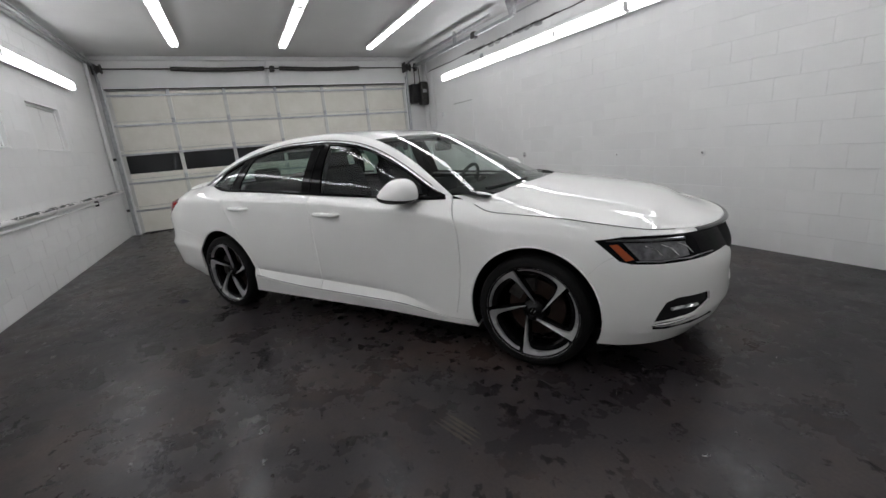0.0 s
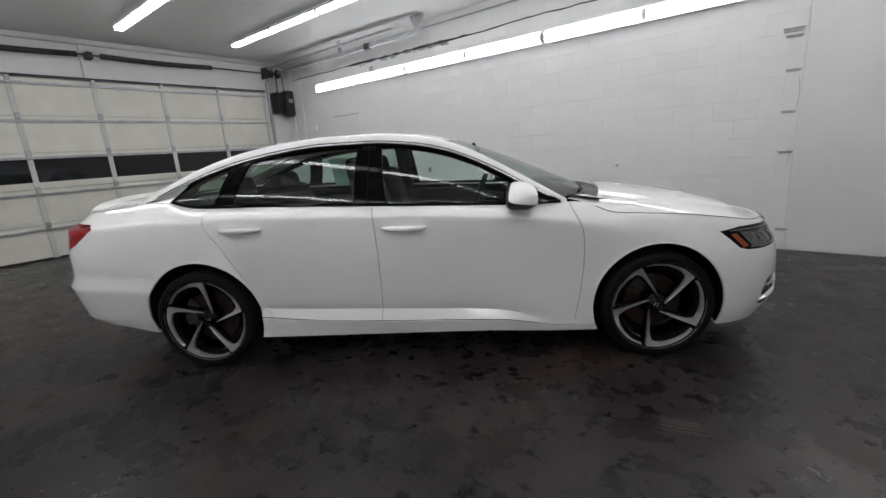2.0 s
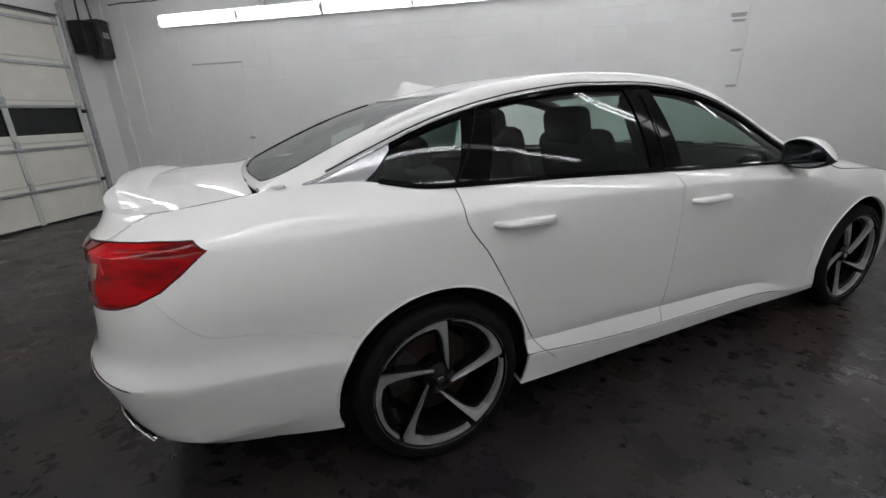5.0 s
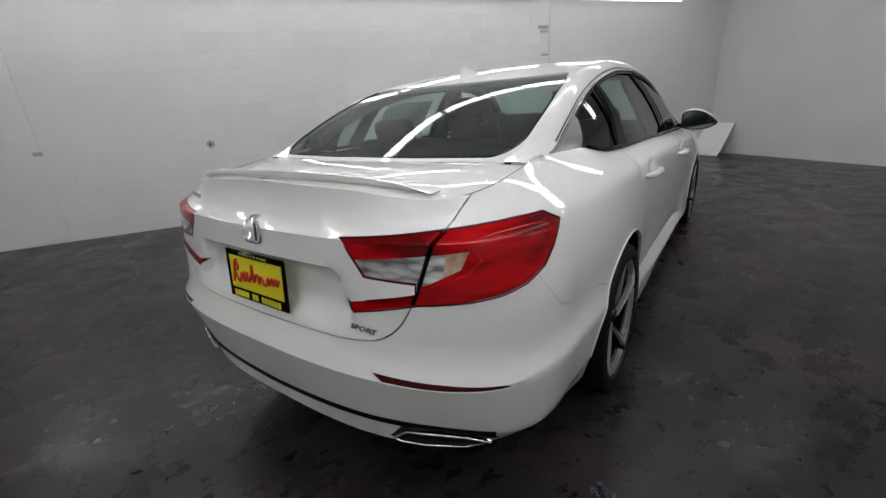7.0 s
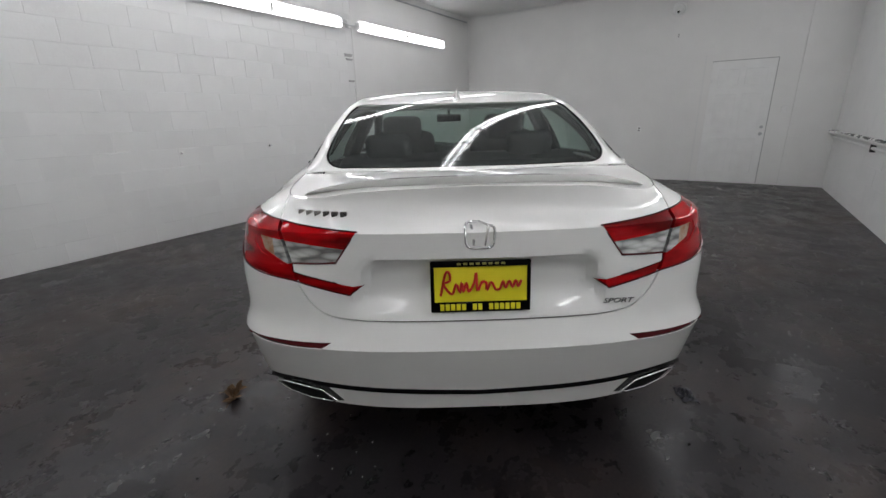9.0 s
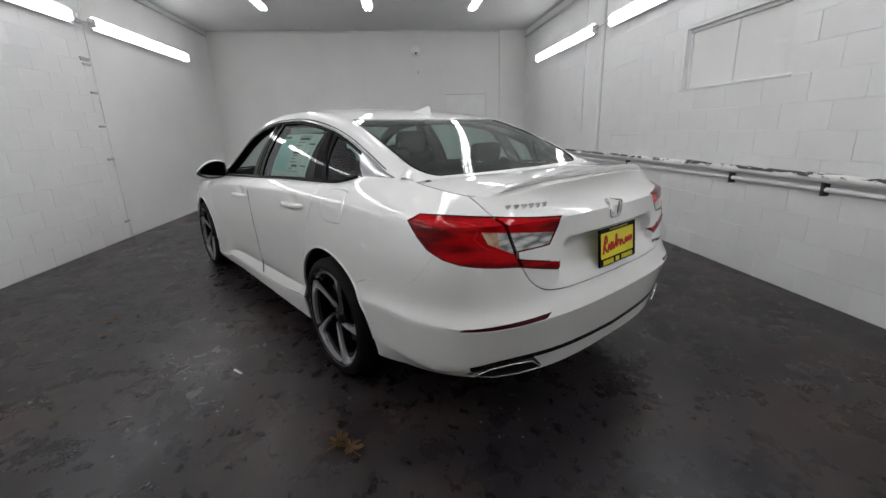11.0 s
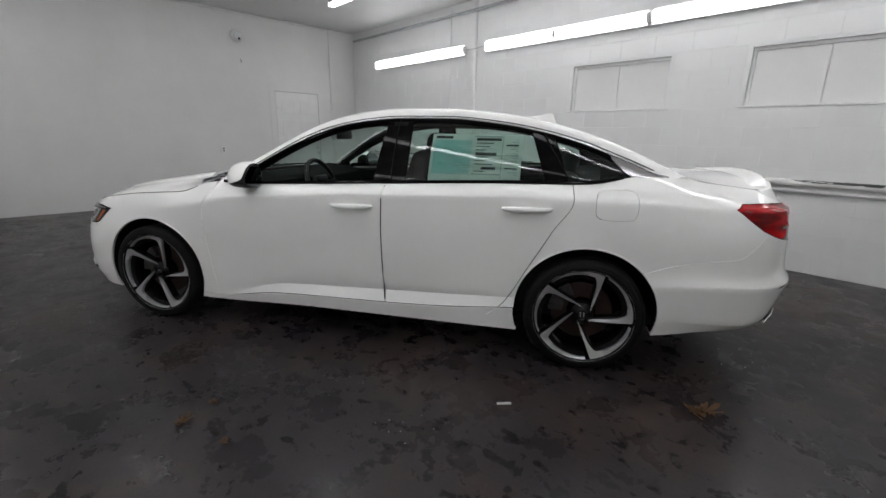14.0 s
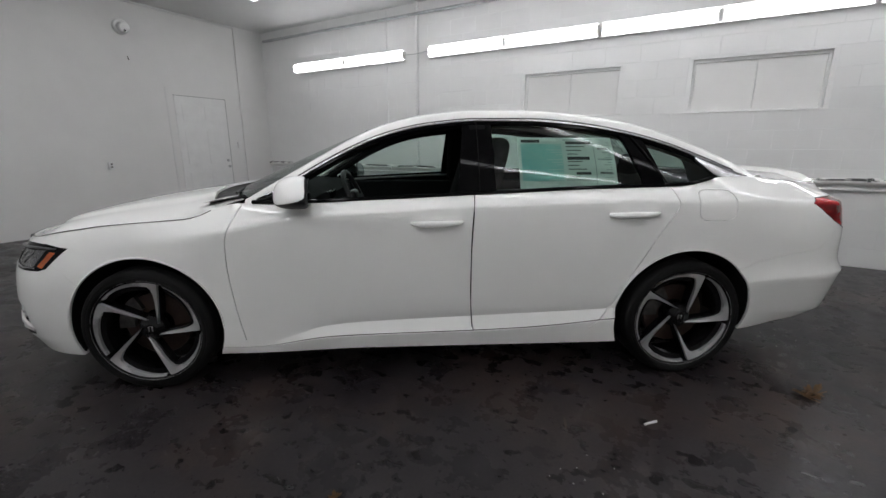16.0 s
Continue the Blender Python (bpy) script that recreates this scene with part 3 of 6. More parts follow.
grille = take(skirt, cut(skirt, [(2.35, -.1, .752), (2.35, .36, .742), (2.35, .40, .645), (2.35, .345, .62), (2.35, .31, .42), (2.35, .22, .40), (2.35, -.1, .40)], (1, 0, 0), frontish))
reflector = take(skirt, cut(skirt, [(-2.335, .832, .555), (-2.40, .780, .557), (-2.517, .519, .570), (-2.522, .490, .591), (-2.45, .690, .582), (-2.36, .815, .570)], TAILDIR, rearish))
fog = take(skirt, cut(skirt, [(2.062, .870, .326), (2.085, .860, .378), (2.118, .842, .436), (2.168, .804, .455), (2.305, .635, .450), (2.308, .628, .400), (2.252, .725, .356), (2.135, .832, .334)], HEADDIR, frontish))

# shut lines
GAP = 0.0042
seams = [
    (strip([(.93, .262), (.965, .46), (.98, .66), (.975, .79), (.945, .88), (.915, .95), (.90, 1.0)], GAP, side), (0, 1, 0), None),
    (strip([(-.26, .28), (-.25, .36), (-.24, .54), (-.24, .74), (-.25, .95), (-.265, 1.05)], GAP, side), (0, 1, 0), None),
    (strip([(-.885, .285), (-.92, .312), (-.98, .37), (-1.09, .57), (-1.22, .81), (-1.31, .97), (-1.30, 1.06)], GAP, side), (0, 1, 0), None),
    (strip([(1.66, .52), (1.74, .60), (1.80, .655), (1.90, .70)], .0008, side), (0, 1, 0), lambda c: 1.5 < c.x < 1.95 and c.y > .7),
    (strip([(x, float(LEVELS[2]["Z"](x)) + .006) for x in np.linspace(1.08, -1.08, 50)], GAP, side), (0, 1, 0), None),
    (strip([(-1.63, .57), (-1.817, .650), (-2.0, .690), (-2.127, .711), (-2.20, .775), (-2.26, .86)], .0015, side), (0, 1, 0), lambda c: c.x < -1.6 and c.y > .7),
    (strip([(.66, 1.12), (.665, 1.0), (.648, .93), (.625, .85), (.595, .77), (.555, .71), (.49, .673), (.36, .66), (-.02, .657)], GAP, tail), (1, 0, 0), lambda c: c.x < -2.2),
]
wide = strip([(.66, 1.12), (.665, 1.0), (.648, .93), (.625, .85), (.595, .77), (.555, .71)], .013, tail)
take(tail_lamp, cut(tail_lamp, wide, (1, 0, 0), lambda c: c.x < -2.2)).free()
for ring, d, near in seams:
    take(skirt, cut(skirt, ring, d, near)).free()


# ---- the car: materials ----
def paint_mat():
    m = mat("pearl_white_paint", (0.78, 0.78, 0.76), 0.50, 0.0, Specular_IOR_Level=0.25, Coat_Weight=1.0, Coat_Roughness=0.02, Coat_IOR=1.5)
    v = coords(m)
    n = nd(m, "ShaderNodeTexNoise", Scale=900.0, Detail=2.0)
    link(m, v, n.inputs["Vector"])
    link(m, ramp(m, n.outputs["Fac"], [(0.3, (0.805, 0.803, 0.782)), (0.7, (0.85, 0.848, 0.826))]), bsdf(m, "Base Color"))
    return m


def glass_mat(name, tint, rough=0.0, wet=0.0):
    m = bpy.data.materials.new(name)
    m.use_nodes = True
    nt = m.node_tree
    nt.nodes.clear()
    out = nt.nodes.new("ShaderNodeOutputMaterial")
    tr = nt.nodes.new("ShaderNodeBsdfTransparent")
    gl = nt.nodes.new("ShaderNodeBsdfGlossy")
    lw = nt.nodes.new("ShaderNodeLayerWeight")
    pw = nt.nodes.new("ShaderNodeMath")
    fr = nt.nodes.new("ShaderNodeMapRange")
    mx = nt.nodes.new("ShaderNodeMixShader")
    tr.inputs[0].default_value = (*tint, 1)
    gl.inputs["Roughness"].default_value = rough
    lw.inputs[0].default_value = 0.5
    pw.operation, pw.inputs[1].default_value = "POWER", 5.0
    fr.inputs["To Min"].default_value, fr.inputs["To Max"].default_value = 0.050, 1.0
    nt.links.new(lw.outputs["Facing"], pw.inputs[0])
    nt.links.new(pw.outputs[0], fr.inputs[0])
    nt.links.new(fr.outputs[0], mx.inputs[0])
    nt.links.new(tr.outputs[0], mx.inputs[1])
    nt.links.new(gl.outputs[0], mx.inputs[2])
    last = mx.outputs[0]
    if wet:      # rain drops and runs
        tc, mp, nz, rp = (nt.nodes.new("ShaderNode" + k) for k in ("TexCoord", "Mapping", "TexNoise", "ValToRGB"))
        df, m2 = nt.nodes.new("ShaderNodeBsdfDiffuse"), nt.nodes.new("ShaderNodeMixShader")
        mp.inputs["Scale"].default_value = (0.6, 1, 0.8)
        nz.inputs["Scale"].default_value, nz.inputs["Detail"].default_value, nz.inputs["Roughness"].default_value = 150.0, 4.0, 0.70
        rp.color_ramp.elements[0].position, rp.color_ramp.elements[0].color = 0.52, (0, 0, 0, 1)
        rp.color_ramp.elements[1].position, rp.color_ramp.elements[1].color = 0.64, (wet, wet, wet, 1)
        df.inputs[0].default_value = (0.62, 0.66, 0.65, 1)
        nt.links.new(tc.outputs["Object"], mp.inputs[0])
        nt.links.new(mp.outputs[0], nz.inputs["Vector"])
        nt.links.new(nz.outputs["Fac"], rp.inputs[0])
        nt.links.new(rp.outputs[0], m2.inputs[0])
        nt.links.new(last, m2.inputs[1])
        nt.links.new(df.outputs[0], m2.inputs[2])
        last = m2.outputs[0]
    nt.links.new(last, out.inputs[0])
    return m


PAINT = paint_mat()
GLASS = glass_mat("tinted_car_glass", (0.62, 0.74, 0.69))
DARKGLASS = glass_mat("rear_car_glass", (0.68, 0.80, 0.75))
WETGLASS = glass_mat("rain_speckled_glass", (0.58, 0.70, 0.65), 0.0, 0.30)
PIANO = mat("gloss_black_trim", (0.003, 0.003, 0.0033), 0.06, 0.0, Specular_IOR_Level=0.07)
RUBBER = noisy("rubber", (0.012, 0.012, 0.012), (0.022, 0.022, 0.022), 30, 0.65, 0, 0.1, 200)
TYRE = noisy("tyre_rubber", (0.003, 0.003, 0.003), (0.006, 0.0058, 0.0058), 20, 0.7, 0, 0.15, 150, Specular_IOR_Level=0.18)
LINER = mat("black_liner", (0.005, 0.005, 0.005), 0.85, 0.0, Specular_IOR_Level=0.15)
CHROME = mat("chrome", (0.78, 0.78, 0.78), 0.08, 1.0)
SATIN = mat("satin_chrome", (0.42, 0.42, 0.43), 0.22, 1.0)
DARKCHROME = mat("dark_chrome", (0.30, 0.30, 0.32), 0.12, 1.0)
MACHINED = noisy("machined_alloy", (0.41, 0.41, 0.415), (0.50, 0.50, 0.505), 2.5, 0.28, 0.5, 0, 900, 0.002, 0.05)
BRIGHTLIP = noisy("bright_rim_lip", (0.42, 0.42, 0.43), (0.55, 0.55, 0.56), 10, 0.3, 0.9)
WHEELBLACK = mat("gloss_black_wheel", (0.005, 0.005, 0.0055), 0.2, 0.0, Specular_IOR_Level=0.3)
def red_lens():
    """Deep red lens with a smooth face; banded reds paint in its gloss streaks and depth."""
    m = mat("red_lens", (0.3, 0.004, 0.007), 0.10, 0.0, Specular_IOR_Level=0.14, Coat_Weight=0.14, Coat_Roughness=0.02)
    v = coords(m, (1.2, 1.2, 6.0))
    n = nd(m, "ShaderNodeTexNoise", Scale=3.4, Detail=2.0)
    f = nd(m, "ShaderNodeTexNoise", Scale=160.0, Detail=2.0)
    link(m, v, n.inputs["Vector"])
    link(m, v, f.inputs["Vector"])
    a = ramp(m, n.outputs["Fac"], [(0.38, (0.12, 0.0005, 0.001)), (0.62, (0.48, 0.0020, 0.005))])
    b = ramp(m, f.outputs["Fac"], [(0.3, (0.85, 0.85, 0.85)), (0.7, (1.1, 1.1, 1.1))])
    link(m, mixc(m, 1.0, a, b, "MULTIPLY"), bsdf(m, "Base Color"))
    bump(m, n.outputs["Fac"], 0.2, 0.02)
    return m


def clear_lens():
    """Clear lens over a faceted bright reflector."""
    m = mat("clear_lens", (0.5, 0.5, 0.5), 0.10, 0.55, Coat_Weight=1.0, Coat_Roughness=0.02)
    c = nd(m, "ShaderNodeTexVoronoi", Scale=38.0)
    link(m, coords(m, (0.6, 0.4, 1.4)), c.inputs["Vector"])
    link(m, ramp(m, c.outputs["Distance"], [(0.1, (0.95, 0.95, 0.95)), (0.45, (0.70, 0.70, 0.69)), (0.75, (0.25, 0.25, 0.25))]), bsdf(m, "Base Color"))
    bump(m, c.outputs["Distance"], 0.35, 0.006)
    return m


REDLENS = red_lens()
DARKRED = mat("dark_red_lens", (0.060, 0.003, 0.005), 0.15, 0.0, Specular_IOR_Level=0.2)
CLEARLENS = clear_lens()
PALEAMBER = noisy("pale_amber_lens", (0.44, 0.20, 0.09), (0.58, 0.46, 0.38), 30, 0.12, 0.3)
AMBER = mat("amber_lens", (0.30, 0.055, 0.010), 0.1)
LAMPBLACK = mat("headlight_interior", (0.004, 0.004, 0.0045), 0.10, 0.0, Specular_IOR_Level=0.05)
NOSEBLACK = mat("black_grille_mesh", (0.003, 0.003, 0.003), 0.4, 0.0, Specular_IOR_Level=0.03)
CABIN = noisy("black_cloth", (0.006, 0.006, 0.0065), (0.012, 0.012, 0.0125), 60, 0.9, 0, 0.2, 200, Specular_IOR_Level=0.08)

car = thing("car", "pearl white four-door sport sedan parked on the floor", "car", "", CAR)
body = part("inner_shell", both(offset(SHELL, 0.022)), LINER, car, "black body structure behind the shut lines")


def pair(name, bm, material, label="", parent=None, smooth=32):
    other = mirrored(bm)
    return part(name, bm, material, parent or car, label, smooth), part(name, other, material, parent or car, label, smooth)


# which panel an island of the skin is
def panel_name(c, lo, hi):
    if c.x > 1.55 and (hi.x > 2.1):
        return "front_bumper"
    if lo.y < 0.001 and c.x < -2.2 and c.z > .62:
        return "trunk_panel"
    if c.x < -1.9 and c.z < .72:
        return "rear_bumper"
    if -.3 < c.x < .98 and c.z > .4:
        return "front_door"
    if -1.3 < c.x < -.2 and c.z > .4 and hi.x < -.2:
        return "rear_door"
    if c.z < .4 and abs(c.x) < 1.2:
        return "side_skirt"
    if c.x > .9:
        return "front_fender"
    return "rear_quarter_panel"


SKIN = {}
for grp in islands(skirt):
    if sum(f.calc_area() for f in grp) < 0.0008:
        continue
    vs = [v.co for f in grp for v in f.verts]
    lo, hi = (Vector([fn(v[k] for v in vs) for k in range(3)]) for fn in (min, max))
    c = sum((f.calc_center_median() * f.calc_area() for f in grp), Vector()) / sum(f.calc_area() for f in grp)
    name = panel_name(c, lo, hi)
    bm = copy_faces(grp)
    if lo.y < 0.001:
        flange(bm)
        SKIN.setdefault(name, []).append(part(name, both(bm), PAINT, car, "", 32))
    else:
        if name == "rear_quarter_panel":      # the fuel flap is on one side only
            twin = mirrored(flange(bm.copy()))
            ring = [(-1.525 + 0.105 * math.copysign(abs(math.cos(a)) ** 0.5, math.cos(a)), .952 + .078 * math.copysign(abs(math.sin(a)) ** 0.5, math.sin(a))) for a in np.linspace(0, math.tau, 33)]
            cen = np.array([-1.525, .952])
            lid = take(bm, cut(bm, [(u, .9, v) for u, v in ring[:-1]], (0, 1, 0)))
            inner = [(u, .9, v) for u, v in (cen + (np.array(ring[:-1]) - cen) * 0.975)]
            flap = take(lid, cut(lid, inner, (0, 1, 0)))
            lid.free()
            part("rear_quarter_panel", flange(bm), PAINT, car, "", 32)
            part("fuel_flap", flange(flap), PAINT, car, "", 32)
            part("rear_quarter_panel", twin, PAINT, car, "", 32)
            continue
        flange(bm)
        SKIN.setdefault(name, []).extend(pair(name, bm, PAINT))

# ---- hood ----
fr = [i for i, q in enumerate(Q) if q >= 1.03]
corner = int(np.argmin(np.abs(np.degrees(np.arctan2(np.gradient(TOP[:NE + 30, 0]), np.gradient(TOP[:NE + 30, 1]))) + 45)))
front_edge, seam_edge = TOP[:corner + 1], TOP[corner:fr[-1] + 1]


def resample(p, n):
    s = np.r_[0, np.cumsum(np.linalg.norm(np.diff(p, axis=0), axis=1))]
    g = np.linspace(0, s[-1], n)
    return np.stack([np.interp(g, s, p[:, k]) for k in range(3)], 1)


MID_Z = smooth_line([(2.33, .760), (2.2, .808), (2.0, .870), (1.75, .922), (1.5, .962), (1.23, 1.000), (1.0, 1.020)], 0.05)


def hood_grid(n=34):
    f, s = resample(front_edge, n), resample(seam_edge, n)
    rows = []
    back_mid = np.array([1.23, 0, .985])
    for j, t in enumerate(np.linspace(0, 1, n)):
        e = s[j]
        xm = f[0, 0] + (back_mid[0] - f[0, 0]) * t
        row = []
        for i, w in enumerate(np.linspace(0, 1, n)):
            y = (f[i, 1] / f[-1, 1]) * e[1]
            k = y / e[1]
            x = (f[i, 0] - f[-1, 0]) / (f[0, 0] - f[-1, 0]) * (xm - e[0]) + e[0]
            zc = float(MID_Z(xm)) if t else f[0, 2]
            z = zc + (e[2] - zc) * (0.40 * k**2 + 0.60 * k**6)
            rise = min(1, max(0, (0.74 - k) / 0.12))
            z += (0.011 * rise * rise * (3 - 2 * rise) - 0.004) * min(1, t / 0.3) * (1 - k**8)
            if t < 0.25:
                blend = (t / 0.25) ** 0.7
                z = f[i, 2] * (1 - blend) + z * blend
            row.append((x, y, z))
        rows.append(row)
    return np.array(rows)


hg = hood_grid()
hood = grid_mesh(hg)
hood.normal_update()
if sum(f.normal.z for f in hood.faces) < 0:
    bmesh.ops.reverse_faces(hood, faces=hood.faces)
for v in hood.verts:       # shut gap
    v.co.y *= 0.994
    v.co.x = 1.7 + (v.co.x - 1.7) * 0.994
hood_ob = part("hood", both(flange(hood, 0.015)), PAINT, car, "", 32)

# ---- greenhouse ----
XE = np.r_[np.linspace(.90, .70, 9)[:-1], np.linspace(.70, -1.5, 96)[:-1], np.linspace(-1.5, -1.93, 24)]
XC = smooth_line([(.90, 1.17), (.7, .90), (.5, .63), (.2, .26), (-.3, -.30), (-.9, -.97), (-1.3, -1.42), (-1.6, -1.72), (-1.93, -1.985)], 0.06)
TY, TZ = LEVELS[-1]["Y"], LEVELS[-1]["Z"]
RY = smooth_line([(.90, .812), (.78, .775), (.65, .742), (.53, .716), (.36, .688), (.19, .664), (-.04, .643), (-.31, .635), (-.58, .637), (-.85, .645), (-1.13, .658), (-1.34, .672), (-1.59, .698), (-1.80, .716), (-1.93, .690)], 0.05)
RZ = smooth_line([(.90, .970), (.78, 1.018), (.65, 1.088), (.53, 1.158), (.36, 1.245), (.19, 1.312), (-.04, 1.363), (-.31, 1.386), (-.58, 1.386), (-.85, 1.365), (-1.13, 1.318), (-1.34, 1.262), (-1.59, 1.17), (-1.80, 1.092), (-1.93, 1.078)], 0.03)
GY = smooth_line([(.90, .80), (.53, .652), (.19, .60), (-.31, .57), (-.85, .575), (-1.1, .59), (-1.34, .612), (-1.6, .632), (-1.80, .642), (-1.93, .635)], 0.05)
GZ = smooth_line([(.90, .985), (.70, 1.105), (.53, 1.205), (.36, 1.298), (.19, 1.366), (-.04, 1.418), (-.31, 1.440), (-.58, 1.440), (-.85, 1.420), (-1.1, 1.384), (-1.34, 1.323), (-1.6, 1.228), (-1.80, 1.140), (-1.93, 1.080)], 0.04)
ZC = smooth_line([(1.17, .992), (.9, 1.115), (.62, 1.238), (.35, 1.345), (.15, 1.412), (-.1, 1.446), (-.45, 1.464), (-.8, 1.451), (-1.1, 1.406), (-1.3, 1.352), (-1.5, 1.284), (-1.72, 1.194), (-1.985, 1.080)], 0.09)
N1, N2, N3 = 12, 7, 24


def house_rows():
    rows = []
    for xe in XE:
        a = np.array([xe, float(TY(xe)), float(TZ(xe))])
        b = np.array([xe, float(RY(xe)), float(RZ(xe))])
        c = np.array([xe - 0.0, float(GY(xe)), float(GZ(xe))])
        xc = float(XC(xe))
        zc = float(ZC(xc))
        row = []
        for t in np.linspace(0, 1, N1 + 1)[:-1]:
            p = a * (1 - t) + b * t
            p[1] += 0.028 * 4 * t * (1 - t) * min(1, (b[2] - a[2]) / 0.3)
            row.append(p)
        for t in np.linspace(0, 1, N2 + 1)[:-1]:
            p = b * (1 - t) + c * t
            p[1:] += np.array([0.35, 0.8]) * 0.016 * 4 * t * (1 - t) * min(1, (b[2] - a[2]) / 0.1)
            row.append(p)
        for t in np.linspace(1, 0, N3 + 1):
            y = c[1] * t
            row.append(np.array([xc + (xe - xc) * t**2, y, zc + (c[2] - zc) * t**2.6]))
        rows.append(row)
    return np.array(rows)


HG = house_rows()
HX = HG[:, 0, 0]


def house_piece(test, inset=0.0):
    """The cells of the greenhouse that pass a test of edge x, centre x and column."""
    bm, vm = bmesh.new(), {}
    def vert(j, i):
        if (j, i) not in vm:
            vm[j, i] = bm.verts.new(HG[j, i])
        return vm[j, i]
    for j in range(len(HG) - 1):
        xe = (HX[j] + HX[j + 1]) / 2
        for i in range(HG.shape[1] - 1):
            if test(xe, float(XC(xe)), i, (HG[j, i, 2] + HG[j, i + 1, 2]) / 2):
                try:
                    bm.faces.new((vert(j, i), vert(j, i + 1), vert(j + 1, i + 1), vert(j + 1, i)))
                except ValueError:
                    pass
    bmesh.ops.remove_doubles(bm, verts=bm.verts, dist=2e-4)
    bm.normal_update()
    if sum((f.normal.z + f.normal.y) * f.calc_area() for f in bm.faces) < 0:
        bmesh.ops.reverse_faces(bm, faces=bm.faces)
    return offset(bm, inset) if inset else bm


WS_TOP, BL_TOP = .24, -1.27
CG = N1 + N2
is_ws = lambda xe, xc, i: i >= CG and xc > WS_TOP
is_bl = lambda xe, xc, i: i >= CG and xc < BL_TOP
is_dlo = lambda xe, i: i < N1 and -1.79 < xe < .86
roof = house_piece(lambda xe, xc, i, z: not is_ws(xe, xc, i) and not is_bl(xe, xc, i) and not is_dlo(xe, i))
roof_ob = part("roof", both(flange(roof)), PAINT, car, "", 32)
part("windshield", both(house_piece(lambda xe, xc, i, z: is_ws(xe, xc, i), 0.004)), GLASS, car, "clear raked windshield", 40)
back_light = house_piece(lambda xe, xc, i, z: is_bl(xe, xc, i))
BL_TREE = BVHTree.FromBMesh(back_light)
corner_curve = [(-1.775 - .150 * math.sin(a), .515 + .116 * math.cos(a)) for a in np.linspace(0, math.pi / 2, 13)] + [(-1.940, .40), (-1.955, .25), (-1.962, .10), (-1.964, -.1)]
glass_edge = [(-1.0, -.1), (-1.0, .52), (-1.16, .552), (-1.22, .576), (-1.30, .596), (-1.5, .616), (-1.65, .627)] + corner_curve
glass_bl = take(back_light, cut(back_light, [(x, y, 1.2) for x, y in glass_edge], (0, 0, 1)))
part("rear_window", both(offset(glass_bl, 0.004)), WETGLASS, car, "tinted rear window speckled with rain", 40)
if back_light.faces:
    for grp_ in islands(back_light):
        pair("rear_window_surround", copy_faces(grp_), PAINT, "", None, 40)
rim_line = []
for x, y in glass_edge[2:-1]:
    hit = BL_TREE.ray_cast(Vector((x + .004, max(0, y - .006), 2)), Vector((0, 0, -1)))[0]
    if hit:
        rim_line.append(tuple(hit - Vector((0, 0, .002))))
pair("rear_window_seal", sweep(bmesh.new(), rim_line, .0036, 6), PIANO, "black edge of the rear glass")
dlo = house_piece(lambda xe, xc, i, z: is_dlo(xe, i))
span = lambda xa, xb, la, lb: [(xa, .8, .90), (xa + la * .5, .8, 1.40), (xb + lb * .5, .8, 1.40), (xb, .8, .90)]
gone = (0, 1, 0)
pillar = take(dlo, cut(dlo, span(-.375, -.165, .02, -.10), gone))
rear_up = take(dlo, cut(dlo, span(-1.335, -1.215, .35, .35), gone))
corner_trim = take(dlo, cut(dlo, [(-1.9, .8, .9), (-1.90, .8, 1.3), (-1.46, .8, 1.3), (-1.50, .8, 1.178), (-1.56, .8, 1.120), (-1.615, .8, 1.080), (-1.66, .8, .9)], gone))
front_glass = take(dlo, lambda c: c.x > -.26)
back_glass = take(dlo, lambda c: c.x > -1.27 + (c.z - 1.045) * .7)
part("front_window", mirrored(offset(front_glass, .012)), GLASS, car, "", 32)      # the other one is wound down
pair("rear_door_window", offset(back_glass, .012), DARKGLASS)
pair("quarter_window", offset(dlo, .012), DARKGLASS)
pair("pillar_lining", house_piece(lambda xe, xc, i, z: i < N1 and -1.78 < xe < -1.45, .05), CABIN, "black lining inside the rear pillar")
pair("b_pillar_trim", flange(offset(pillar, .005), .012), PIANO, "gloss black pillar trim")
pair("rear_pillar_trim", flange(offset(rear_up, .005), .012), PIANO, "gloss black upright between rear windows")
pair("window_corner_trim", flange(corner_trim, .01), SATIN, "satin chrome window corner")

# ---- trunk lid top ----
def deck_grid(n=26):
    """From the foot of the rear window back to the lip."""
    base = HG[-1, CG:][::-1]                              # middle -> side
    base = resample(base, n)
    k = [i for i, q in enumerate(Q) if q <= -1.93]
    edge = TOP[k[0]:]                                     # side -> tail middle
    turn = int(np.argmin(np.abs(np.degrees(np.arctan2(np.gradient(edge[:, 0]), np.gradient(edge[:, 1]))) + 135)))
    s, e = resample(edge[:turn + 1], n), resample(edge[turn:][::-1], n)
    rows = []
    for j, t in enumerate(np.linspace(0, 1, n)):
        row = []
        for i in range(n):
            w = i / (n - 1)
            p = base[i] * (1 - t) + e[i] * t
            q = base[0] * (1 - t) + e[0] * t
            r = base[-1] * (1 - t) + e[-1] * t
            p = p + (s[j] - r) * w**3
            p[2] += 0.010 * 4 * t * (1 - t) * (1 - w**4) - 0.0
            row.append(p)
        rows.append(row)
    return np.array(rows)


